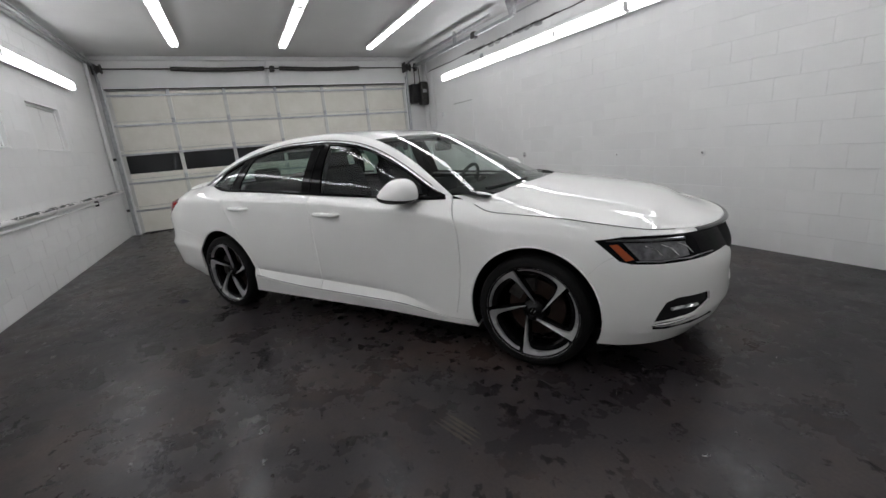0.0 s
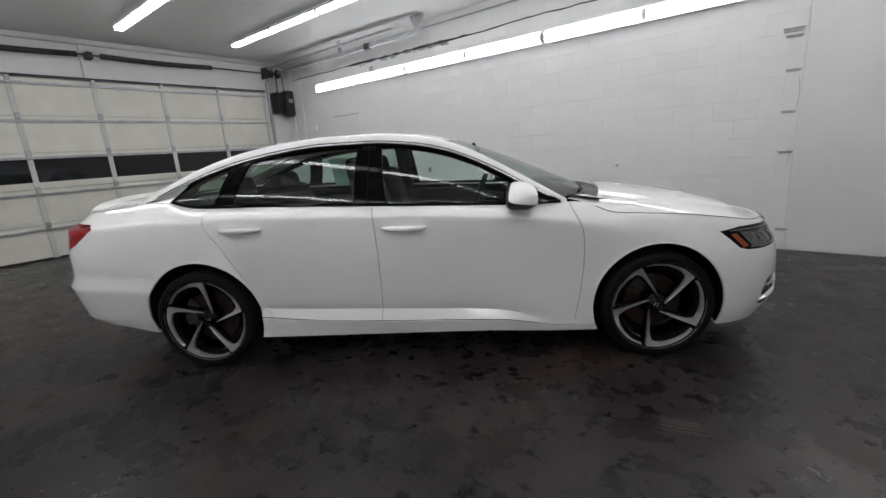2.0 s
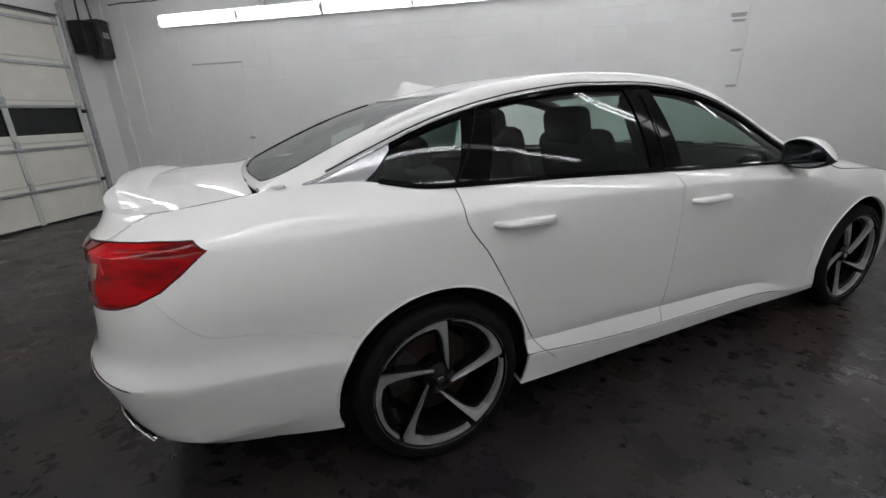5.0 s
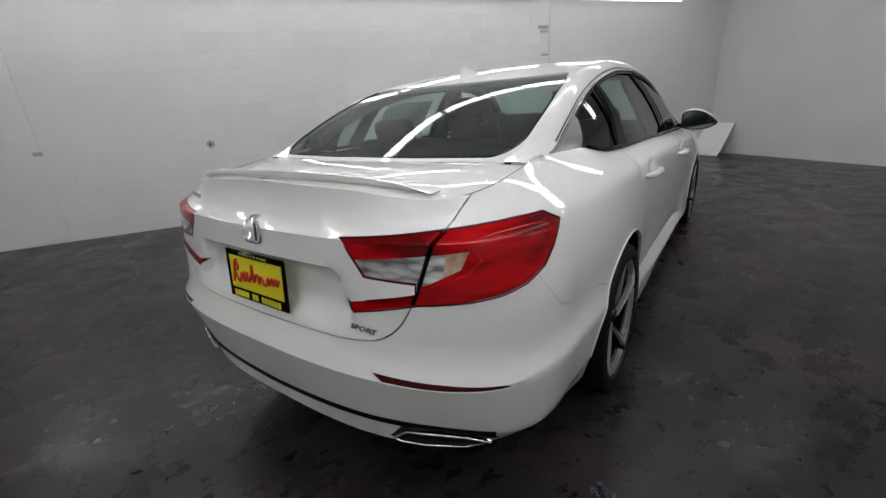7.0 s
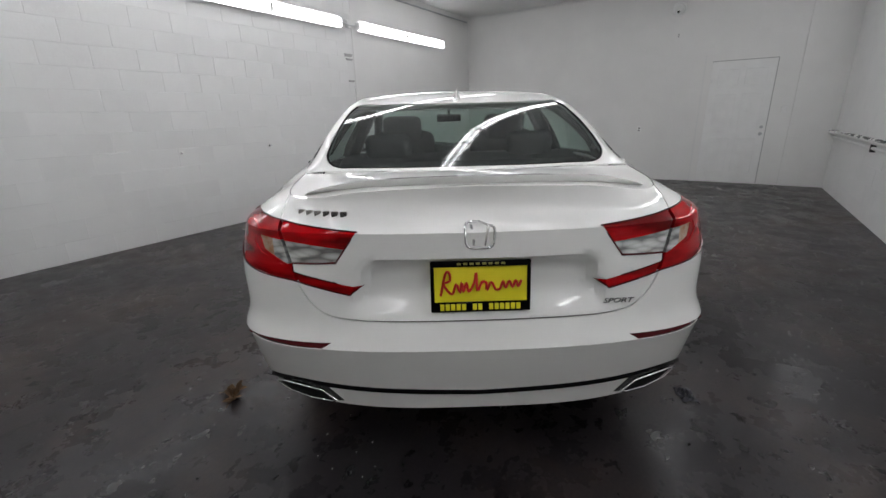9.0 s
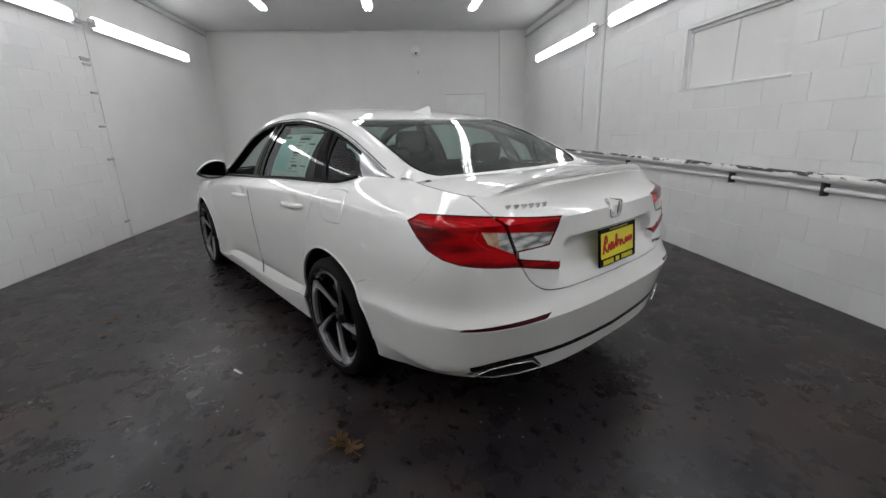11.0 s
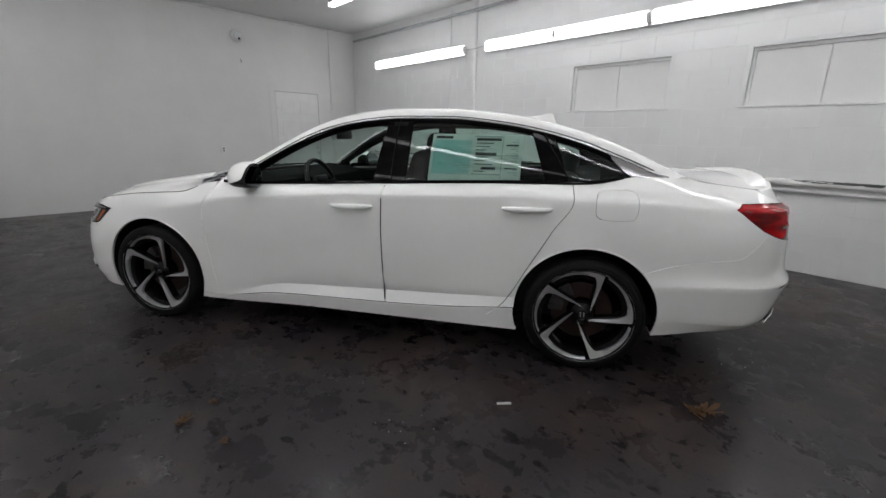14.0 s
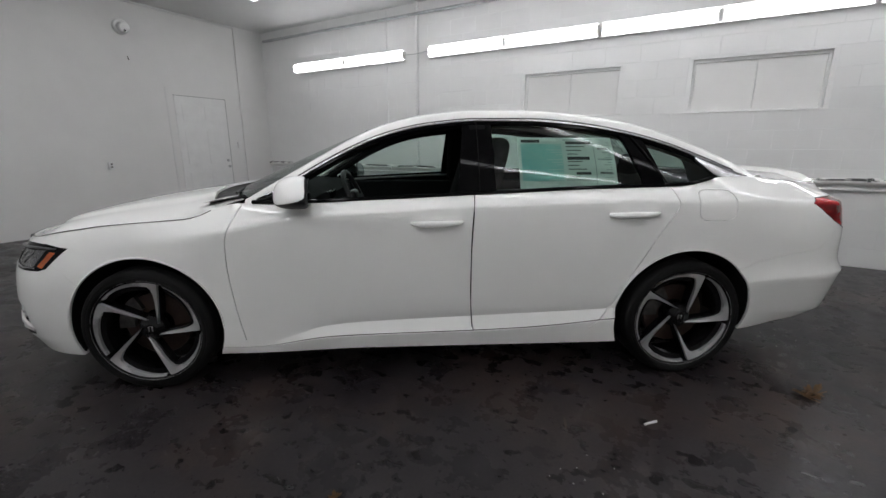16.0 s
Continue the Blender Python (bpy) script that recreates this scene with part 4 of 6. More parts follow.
deck = grid_mesh(deck_grid())
deck.normal_update()
for v in deck.verts:
    v.co.y *= 0.997
if sum(f.normal.z for f in deck.faces) < 0:
    bmesh.ops.reverse_faces(deck, faces=deck.faces)
part("trunk_lid", both(flange(deck)), PAINT, car, "", 32)
# added filler: covers the black gap between rear glass surround and trunk lid
pair("rear_window_foot", sweep(bmesh.new(), [Vector(p) + Vector((.002, 0, -.008)) for p in HG[-1, CG + 1:CG + 10]], .007, 8), PAINT, "body-coloured filler added over the dark gap at the foot of the rear glass", smooth=60)

# ---- lamps ----
t_in = cut(tail_lamp, [(-2.47, .43, .897), (-2.45, .60, .916), (-2.38, .738, .930), (-2.39, .720, .885), (-2.45, .638, .842), (-2.47, .46, .856)], (-1, 0.25, 0))
clear = take(tail_lamp, t_in)
for grp in islands(tail_lamp):
    if sum(f.calc_area() for f in grp) > .0006:
        pair("tail_light", flange(offset(copy_faces(grp), 0.002), 0.02), REDLENS, "red wraparound tail light lens")
turn = take(clear, cut(clear, [(-2.4, .690, .99), (-2.4, .80, .99), (-2.4, .80, .70), (-2.4, .672, .70)], (1, 0, 0)))
outline = []
for p_, q_ in zip(TAIL, TAIL[1:] + TAIL[:1]):
    outline += [skin(Vector(p_).lerp(Vector(q_), k_), (0.77, -0.64, 0), -.001) for k_ in (0, .34, .67)]
pair("tail_light_seal", sweep(bmesh.new(), outline + outline[:1], .0032, 6, False), DARKRED, "dark edge round the tail light")
# the lens's highlight ridge and bright edge, laid in as brighter red strips
LENSACCENT = mat("bright_red_lens_accent", (0.72, 0.010, 0.016), 0.12, 0.0, Coat_Weight=0.6, Coat_Roughness=0.02)
on_tail = lambda pts, lift: [skin(p, (0.77, -0.64, 0), lift) for p in pts]
pair("tail_light_guide", sweep(bmesh.new(), on_tail([(-2.13, .826, .962), (-2.22, .80, .966), (-2.31, .76, .962), (-2.36, .72, .950)], -.001), [.001, .004, .004, .001], 8, True, .5), LENSACCENT, "bright red accent strip drawing the highlight ridge and bright edge of the lens")
pair("tail_light_guide", sweep(bmesh.new(), on_tail([(-2.375, .752, .935), (-2.365, .765, .905), (-2.39, .735, .872), (-2.44, .655, .838)], -.002), [.001, .0035, .0035, .001], 8, True, .5), LENSACCENT, "bright red accent strip drawing the highlight ridge and bright edge of the lens")
pair("reverse_light", flange(offset(clear, 0.004), 0.02), CLEARLENS, "clear reversing light lens")
if turn.faces:
    pair("rear_turn_signal", flange(offset(turn, 0.004), 0.02), PALEAMBER, "pale amber bulb behind clear lens")
amber = take(head_lamp, cut(head_lamp, [(1.835, .885, .735), (1.875, .875, .738), (1.945, .86, .662), (1.905, .875, .655)], HEADDIR, frontish))
REFLECT = noisy("headlight_reflector", (0.10, 0.10, 0.105), (0.22, 0.22, 0.23), 25, 0.12, 0.5, 0.4, 40, 0.01)
unit = take(head_lamp, cut(head_lamp, [(1.90, .868, .748), (2.0, .82, .742), (2.13, .735, .730), (2.18, .675, .722), (2.185, .68, .655), (2.10, .77, .650), (1.97, .85, .655)], HEADDIR, frontish))
pair("headlight", flange(offset(head_lamp, 0.003), 0.02), LAMPBLACK, "dark clear-lensed headlight")
pair("headlight_marker", flange(offset(amber, 0.004), 0.015), AMBER, "amber side marker")
pair("headlight_unit", flange(offset(unit, 0.006), 0.02), REFLECT, "grey faceted lamp unit")
part("grille", both(offset(grille, 0.03)), NOSEBLACK, car, "black front grille")
pair("fog_light", flange(offset(fog, 0.02), 0.03), BLACKPLASTIC, "black fog light inlet")


# ---- wheels ----
def polar(r, a):
    return (-r * math.cos(radians(a)), r * math.sin(radians(a)))


def spoke_edges(grow=0.0):
    """Leading and trailing edge of one swirled spoke with its arm along the rim, seen from outside."""
    lead = [polar(.047, -38), polar(.10, -12.5 - grow * 60), polar(.14, -6.5 - grow * 50), polar(.18, -3 - grow * 40), polar(.236, -.4 - grow * 20)]
    lead += [polar(.2445, a) for a in np.linspace(0.4, 66, 12)]
    trail = [polar(.056, -27 + grow * 120), polar(.10, -6.5 + grow * 90), polar(.145, -.5 + grow * 70), polar(.18, 3 + grow * 60), polar(.209 - grow * .5, 7)]
    trail += [polar(.2365 - (.2365 - .2205) * ((66 - a) / 55) ** 1.3 - grow * .5, a) for a in np.linspace(11, 66, 12)]
    return lead, trail


def disc(bm, edges, y0, y1, dish):
    """A solid plate between two edges, its face dished towards the hub and falling to the trailing edge."""
    f = lambda p, y: (p[0], y - dish * (1 - min(1, math.hypot(*p) / .24)) ** 1.3, p[1])
    rows = [[[bm.verts.new(f(p, y - .005 * k)) for p in e] for y in (y0, y1)] for k, e in enumerate(edges)]
    (al, ah), (bl, bh) = rows
    for i in range(len(al) - 1):
        bm.faces.new((ah[i], ah[i + 1], bh[i + 1], bh[i]))
        bm.faces.new((al[i], al[i + 1], ah[i + 1], ah[i]))
        bm.faces.new((bh[i], bh[i + 1], bl[i + 1], bl[i]))
    bm.faces.new((al[0], ah[0], bh[0], bl[0]))
    bm.faces.new((ah[-1], al[-1], bl[-1], bh[-1]))
    bmesh.ops.recalc_face_normals(bm, faces=bm.faces)
    return bm


BRAKE = noisy("brake_disc_steel", (0.022, 0.012, 0.009), (0.045, 0.026, 0.020), 12, 0.5, 0.5)


def build_wheel():
    w = part("wheel", lathe(bmesh.new(), [(.264, -.10), (.271, -.112), (.278, -.1165), (.292, -.1175), (.312, -.113), (.328, -.100), (.3335, -.088), (.3345, -.060), (.3315, -.058), (.3315, -.052), (.3355, -.050), (.3355, -.004),
                                          (.3325, -.003), (.3325, .003), (.3355, .004), (.3355, .050), (.3315, .052), (.3315, .058), (.3345, .060), (.3335, .088), (.328, .100), (.318, .110), (.312, .113), (.300, .1155), (.297, .1145), (.290, .1175), (.278, .1165), (.271, .112), (.264, .10)], 80), TYRE, car, "low-profile black tyre")
    part("rim", lathe(bmesh.new(), [(.247, .098), (.2575, .107), (.2575, .111), (.250, .112), (.2455, .108), (.243, .100), (.238, .08), (.228, .03), (.226, -.09), (.246, -.105)], 80), WHEELBLACK, w, "gloss black rim barrel")
    part("rim_edge", lathe(bmesh.new(), [(.2575, .1075), (.2580, .1110), (.2545, .1125), (.2520, .1118)], 80), BRIGHTLIP, w, "thin machined rim edge")
    for k in range(5):
        a = Matrix.Rotation(radians(-72 * k), 4, "Y")
        part("spoke", disc(bmesh.new(), spoke_edges(), .086, .1045, .032), MACHINED, w, "machined silver spoke face", 35, a)
        part("spoke_back", disc(bmesh.new(), spoke_edges(.05), .040, .0840, .034), WHEELBLACK, w, "gloss black spoke body", 35, a)
    part("hub", lathe(bmesh.new(), [(0, .078), (.024, .078), (.0285, .075), (.034, .071), (.060, .062), (.066, .03)], 40), WHEELBLACK, w)
    bm = bmesh.new()
    for dx in (-.008, .008):
        box(bm, (dx - .003, .077, -.012), (dx + .003, .0805, .012), .001)
    part("hub_emblem", bm, CHROME, w, "small chrome emblem")
    for k in range(5):
        p = polar(.046, 36 + 72 * k)
        part("lug_nut", lathe(bmesh.new(), [(0, .055), (.007, .055), (.009, .052), (.009, .03)], 12), DARKCHROME, w, "", 30, pose(p[0], .012, p[1]))
    part("brake_disc", lathe(bmesh.new(), [(.075, .005), (.155, .005), (.158, .002), (.158, -.018), (.075, -.018)], 48), BRAKE, w, "rusty steel brake disc")
    bm = bmesh.new()
    prism(bm, [polar(.10, a) for a in range(120, 186, 8)] + [polar(.172, a) for a in range(184, 119, -8)], .07, "y", -.04)
    part("brake_caliper", bm, DARKSTEEL, w)
    for ob in w.children:      # low-profile tyres leave a large rim
        for v_ in ob.data.vertices:
            v_.co.x, v_.co.z = v_.co.x * 1.07, v_.co.z * 1.07
    return w


def spin(root, m, parent):
    """A second wheel like the first, on the same car."""
    made = copy_thing(root, m)
    made.parent = parent
    return made


w0 = build_wheel()
for v_ in w0.data.vertices:      # the tyre sits a little flat under load
    rr_ = math.hypot(v_.co.x, v_.co.z)
    k_ = 1 - .021 * max(0, (rr_ - .27) / .0655)
    v_.co.x, v_.co.z = v_.co.x * k_, v_.co.z * k_
w0.matrix_basis = pose(1.415, .808, .3285) @ Matrix.Rotation(radians(0), 4, "Y")
spin(w0, pose(-1.415, .808, .3285) @ Matrix.Rotation(radians(-3), 4, "Y"), car)
spin(w0, pose(1.415, -.808, .3285, 0, 0, 180) @ Matrix.Rotation(radians(-31), 4, "Y"), car)
spin(w0, pose(-1.415, -.808, .3285, 0, 0, 180) @ Matrix.Rotation(radians(13), 4, "Y"), car)

# wheel wells
for wx, wr in ((1.415, .380), (-1.415, .387)):
    rim_ = [(wx + wr * math.cos(a), .335 + wr * math.sin(a)) for a in np.linspace(0.02, math.pi - 0.02, 41)]
    pair("arch_lip", sweep(bmesh.new(), [skin((x_, .9, z_), (0, -1, 0), -.001) for x_, z_ in rim_], .0055, 6), PAINT, "rolled wheel arch edge", smooth=60)
for wx in (1.415, -1.415):
    bm = bmesh.new()
    r = .393
    pr = [(wx + r * math.cos(a), .335 + r * math.sin(a)) for a in np.linspace(-0.22, math.pi + 0.22, 33)]
    rows = [[bm.verts.new((x, min(.90, skin((x, .9, z), (0, -1, 0)).y - .013), z)) for x, z in pr], [bm.verts.new((x, .50, z)) for x, z in pr]]
    for i in range(len(pr) - 1):
        bm.faces.new((rows[0][i], rows[0][i + 1], rows[1][i + 1], rows[1][i]))
    bm.faces.new(rows[1])
    pair("wheel_well_liner", bm, LINER)

# underside
part("underbody", box(bmesh.new(), (-1.75, -.74, .20), (2.0, .74, .26), .02), LINER, car)


# ---- window line trim ----
def along(fx, fy, fz, x0, x1, n, out=0.0, up=0.0):
    return [(x, float(fy(x)) + out, float(fz(x)) + up) for x in np.linspace(x0, x1, n)]


rail = along(None, RY, RZ, .80, -1.795, 70, .006, -.004)
pair("window_trim", sweep(bmesh.new(), rail, .0055, 8), SATIN, "satin chrome window surround")
pair("window_seal", sweep(bmesh.new(), along(None, RY, RZ, .84, -1.56, 64, .004, -.020), .011, 8), PIANO, "black window seal")
pair("belt_moulding", sweep(bmesh.new(), along(None, TY, TZ, .86, -1.56, 64, .002, .006), .010, 8), PIANO, "black moulding under the windows")
inner_rail = [(x, y - .034, z - .016) for x, y, z in along(None, RY, RZ, .78, -1.62, 60)]
pair("window_frame", sweep(bmesh.new(), inner_rail, .026, 8), LINER, "black inner window frame")
pair("roof_seam", sweep(bmesh.new(), along(None, RY, RZ, .74, -1.72, 60, -.004, .008), .0035, 6), RUBBER)


def house_at(xe, t, inset=0.0):
    """A point of the side glass: t from the belt (0) to the roof rail (1)."""
    a = Vector((xe, float(TY(xe)), float(TZ(xe))))
    b = Vector((xe, float(RY(xe)), float(RZ(xe))))
    p = a.lerp(b, t)
    p.y += 0.028 * 4 * t * (1 - t) * min(1, (b.z - a.z) / 0.3)
    n = Vector((0, b.z - a.z, a.y - b.y)).normalized()
    return p - n * inset


def glass_band(x0, x1, lean, inset, width_n=3):
    """An upright band on the side glass, leaning with the pillar."""
    bm = bmesh.new()
    rows = []
    for t in np.linspace(0.0, 1.0, 9):
        rows.append([bm.verts.new(house_at(x + lean * t, t, inset)) for x in np.linspace(x0, x1, width_n)])
    for r0, r1 in zip(rows, rows[1:]):
        for i in range(width_n - 1):
            bm.faces.new((r0[i], r0[i + 1], r1[i + 1], r1[i]))
    bmesh.ops.recalc_face_normals(bm, faces=bm.faces)
    bm.normal_update()
    if sum(f.normal.y for f in bm.faces) < 0:
        bmesh.ops.reverse_faces(bm, faces=bm.faces)
    return bm


pair("mirror_sail", flange(glass_band(.74, .86, -.02, .004), .01), PIANO, "black triangle at the mirror foot")
pair("pillar_seam", sweep(bmesh.new(), [house_at(-.285, t, -.001) for t in np.linspace(0.02, .98, 8)], .003, 6), LINER)
pair("door_glass_seam", sweep(bmesh.new(), [house_at(-1.302 + .175 * t, t, -.001) for t in np.linspace(0.02, .98, 8)], .003, 6), LINER)

# ---- cowl, fin, spoiler ----
cw = np.array([HG[0, CG + 0:][::-1]])[0]
front_row = resample(cw, 20)
back_row = resample(hg[-1], 20)
bm = bmesh.new()
ra = [bm.verts.new((p[0] - .01, p[1], p[2] - .004)) for p in front_row]
rb = [bm.verts.new((p[0] + .03 * (1 - (i / 19) ** 3) - .03 * (i / 19) ** 3, p[1] * (1 - .05 * (i / 19) ** 3), p[2] - .022)) for i, p in enumerate(back_row)]
for i in range(15):
    bm.faces.new((ra[i], rb[i], rb[i + 1], ra[i + 1]))
bmesh.ops.recalc_face_normals(bm, faces=bm.faces)
part("cowl", both(bm), BLACKPLASTIC, car, "black plastic cowl at the windshield foot")
bm = bmesh.new()
ra = [bm.verts.new((p[0] + .004, p[1] * 1.002, p[2] + .001)) for p in front_row[15:]]
rb = [bm.verts.new((p[0] + .004 - .001 * i, p[1] + .004, p[2] - .006)) for i, p in enumerate(back_row[15:])]
rm = [bm.verts.new(a.co.lerp(b.co, .5) + Vector((0, .004, .006))) for a, b in zip(ra, rb)]
for r0, r1 in ((ra, rm), (rm, rb)):
    for i in range(4):
        bm.faces.new((r0[i], r1[i], r1[i + 1], r0[i + 1]))
bmesh.ops.recalc_face_normals(bm, faces=bm.faces)
pair("fender_corner", bm, PAINT, "painted corner between hood and windshield", smooth=60)
for y0, y1, x0 in ((.62, .02, 1.06), (-.10, -.58, 1.12)):
    arm = [(x0 - .10 + .12 * (1 - ((y - .1) / .7) ** 2), y, 1.012 - .02 * abs(y)) for y in np.linspace(y0, y1, 10)]
    part("wiper", sweep(bmesh.new(), arm, .008, 6), BLACKPLASTIC, car)

bm = bmesh.new()
sec = [(-1.00, .004, 0.0), (-1.06, .016, .016), (-1.11, .022, .036), (-1.15, .022, .054), (-1.175, .018, .062), (-1.19, .013, .056), (-1.205, .010, .024), (-1.215, .004, .002)]
rings = []
for x, w, h in sec:
    zb = float(ZC(x)) - .004
    rings.append([bm.verts.new((x, yy, zz)) for yy, zz in ((w, zb), (w * .5, zb + h * .5), (0, zb + h + .004), (-w * .5, zb + h * .5), (-w, zb))])
for a, b in zip(rings, rings[1:]):
    for i in range(4):
        bm.faces.new((a[i], a[i + 1], b[i + 1], b[i]))
bm.faces.new(rings[-1])
bm.faces.new(rings[0])
bmesh.ops.recalc_face_normals(bm, faces=bm.faces)
part("antenna_fin", bm, PAINT, car, "white shark fin antenna", 50)

bm = bmesh.new()
rows = []
for y in np.linspace(-.585, .585, 41):
    e = 1 - abs(y / .585) ** 6
    xl = -2.385 + .070 * (y / .53) ** 2
    zb = 1.076 - .020 * (y / .53) ** 2
    rows.append([bm.verts.new(p) for p in ((xl + .15, y, zb - .004), (xl + .07, y, zb + .014 * e), (xl + .005, y, zb + .033 * e), (xl - .024, y, zb + .034 * e), (xl - .022, y, zb + .024 * e), (xl + .012, y, zb + .002 * e - .008))])
for a, b in zip(rows, rows[1:]):
    for i in range(5):
        bm.faces.new((a[i], a[i + 1], b[i + 1], b[i]))
bm.faces.new(rows[0])
bm.faces.new(rows[-1])
bmesh.ops.recalc_face_normals(bm, faces=bm.faces)
part("trunk_spoiler", bm, PAINT, car, "low white lip spoiler", 40)


# ---- door handles and mirrors ----
def handle(x0, x1, z, z1):
    bm = bmesh.new()
    n = 13
    pts, rad = [], []
    for i, t in enumerate(np.linspace(0, 1, n)):
        x = x0 + (x1 - x0) * t
        y = float(LEVELS[6]["Y"](x)) - .004 + .030 * (1 - abs(2 * t - 1) ** 5)
        pts.append((x, y, z + (z1 - z) * t))
        rad.append(.021 * (0.55 + 0.45 * (1 - abs(2 * t - 1) ** 4)))
    return sweep(bm, pts, rad, 10, True, 0.8)


pair("door_handle", handle(-1.20, -.945, .917, .912), PAINT, "white door handle")
pair("door_handle", handle(-.19, .06, .882, .878), PAINT, "white door handle")
part("lock_button", lathe(bmesh.new(), [(0, .004), (.006, .004), (.007, 0)], 12), LINER, car, "small dark lock button", 30, pose(-.165, float(LEVELS[6]["Y"](-.165)) + .024, .882))
part("door_gap", sweep(bmesh.new(), [skin((x, .9, z), (0, -1, 0), -.001) for x, z in ((-.252, .31), (-.247, .40), (-.242, .54), (-.241, .74), (-.250, .93), (-.258, 1.0))], .0034, 6), LINER, car, "wide dark gap beside the unlatched door")

def mirror_shell():
    """The housing as rings from the foot outwards: rear x, front x, bottom, top at each y."""
    ys = np.linspace(.846, 1.078, 15)
    line = lambda *v: smooth_line(list(zip((.84, .87, .92, .97, 1.02, 1.06, 1.08), v)), .012)
    xr, xf = line(.566, .560, .550, .541, .533, .528, .532), line(.665, .700, .716, .708, .672, .620, .585)
    zb, zt = line(.980, .964, .956, .958, .968, .986, 1.000), line(1.078, 1.102, 1.112, 1.104, 1.078, 1.044, 1.022)
    power = lambda v, e: math.copysign(abs(v) ** e, v)
    rings = []
    for y in ys:
        x0, x1, z0, z1 = (float(f(y)) for f in (xr, xf, zb, zt))
        xm, zm = x0 + (x1 - x0) * .35, z0 + (z1 - z0) * .34
        ring = []
        for a in np.linspace(0, math.tau, 41)[:-1]:
            c, q = math.cos(a), math.sin(a)
            ring.append(((xm + (x1 - xm) * power(c, .9)) if c > 0 else xm + (xm - x0) * power(c, .4), y, (zm + (z1 - zm) * power(q, .8)) if q > 0 else zm + (zm - z0) * power(q, .6)))
        rings.append(ring)
    end = np.mean(np.array(rings[-1]), axis=0) + np.array((0, .006, 0))
    rings.append([tuple(end + (np.array(p) - end) * .35 + np.array((0, -.001, 0))) for p in rings[-1]])
    made = []
    for first, last in ((-2, 13), (13, 38)):      # the painted cap, then the black shell
        bm = bmesh.new()
        rows = [[bm.verts.new(r[k % 40]) for k in range(first, last + 1)] for r in rings]
        for r0, r1 in zip(rows, rows[1:]):
            for i in range(last - first):
                bm.faces.new((r0[i], r0[i + 1], r1[i + 1], r1[i]))
        bm.faces.new(rows[-1])
        bmesh.ops.recalc_face_normals(bm, faces=bm.faces)
        bm.normal_update()
        if sum((f.calc_center_median() - Vector((.61, .96, 1.03))).dot(f.normal) * f.calc_area() for f in bm.faces) < 0:
            bmesh.ops.reverse_faces(bm, faces=bm.faces)
        made.append(bm)
    return made, xr, zb, zt


(cap, base), m_rear, m_low, m_high = mirror_shell()
pair("mirror_cap", flange(cap, .004, False), PAINT, "white door mirror cap", smooth=60)
pair("mirror_base", flange(base, .004, False), BLACKPLASTIC, "black lower mirror shell", smooth=60)
edge_y = np.linspace(.862, 1.056, 13)
bm = prism(bmesh.new(), [(y, float(m_high(y)) - .013) for y in edge_y] + [(y, float(m_low(y)) + .013) for y in edge_y[::-1]], .004, "x", .5375)
for v in bm.verts:      # aimed at the flank of the car
    v.co.x = float(m_rear(v.co.y)) - .003 + (v.co.x - .5375) * .5 + (v.co.z - 1.03) * .02
MIRROR = mat("mirror_silver", (0.20, 0.22, 0.23), 0.015, 1.0)
pair("mirror_glass", bm, MIRROR, "mirror glass")
pair("mirror_arm", sweep(bmesh.new(), [(.70, .80, .985), (.67, .87, .990), (.62, .92, 1.005)], [.030, .026, .022], 10, True, .55), PIANO)

# ---- rear end ----
line = [p for p, q in zip(LINES[2], Q) if q < -2.28]
pts = [(p[0] + .004, p[1], p[2] - .004) for p in line]
bm = sweep(bmesh.new(), pts, .011, 8, True)
part("bumper_strip", both(bm), PIANO, car, "gloss black strip along the rear bumper")
pair("rear_reflector", flange(offset(reflector, .003), .01), DARKRED, "dark red bumper reflector")


def exhaust():
    """A slim chrome trapezoid set flush into each lower corner of the bumper."""
    tip_pts = [(.505, .340), (.553, .384), (.64, .391), (.715, .382), (.762, .348), (.70, .331), (.60, .330), (.525, .332)]
    cy, cz = .635, .360
    def ring(bm, lift, s):
        out = []
        for y, z in tip_pts:
            y2, z2 = cy + (y - cy) * (1 + (s - 1) * .35), max(.3285, cz + (z - cz) * s)
            out.append(bm.verts.new(skin((-2.4, y2, z2), (1, 0, 0), lift)))
        return out
    def bands(rings):
        bm = bmesh.new()
        rs = [ring(bm, l, s) for l, s in rings]
        for a, b in zip(rs, rs[1:]):
            for i in range(len(a)):
                bm.faces.new((a[i], a[(i + 1) % len(a)], b[(i + 1) % len(a)], b[i]))
        return bm, rs
    bm, rs = bands([(-.01, 1.0), (.012, 1.0), (.015, .94), (.014, .80), (.004, .78)])
    bmesh.ops.recalc_face_normals(bm, faces=bm.faces)
    pair("exhaust_tip", bm, CHROME, "chrome trapezoid exhaust finisher", smooth=25)
    bm, rs = bands([(.006, .86), (.007, .40)])
    bm.faces.new(rs[-1])
    bmesh.ops.recalc_face_normals(bm, faces=bm.faces)
    pair("exhaust_opening", bm, LINER)
    rim = [skin((-2.4, cy + (y - cy) * .98, max(.3305, cz + (z - cz) * .92)), (1, 0, 0), .013) for y, z in tip_pts]
    pair("exhaust_rim", sweep(bmesh.new(), rim + rim[:1], .0040, 8, False), CHROME, "bright chrome exhaust outline", smooth=60)
    bm, rs = bands([(-.01, 1.42), (.003, 1.40), (.004, 1.0)])
    bmesh.ops.recalc_face_normals(bm, faces=bm.faces)
    pair("exhaust_surround", bm, BLACKPLASTIC, smooth=25)


exhaust()

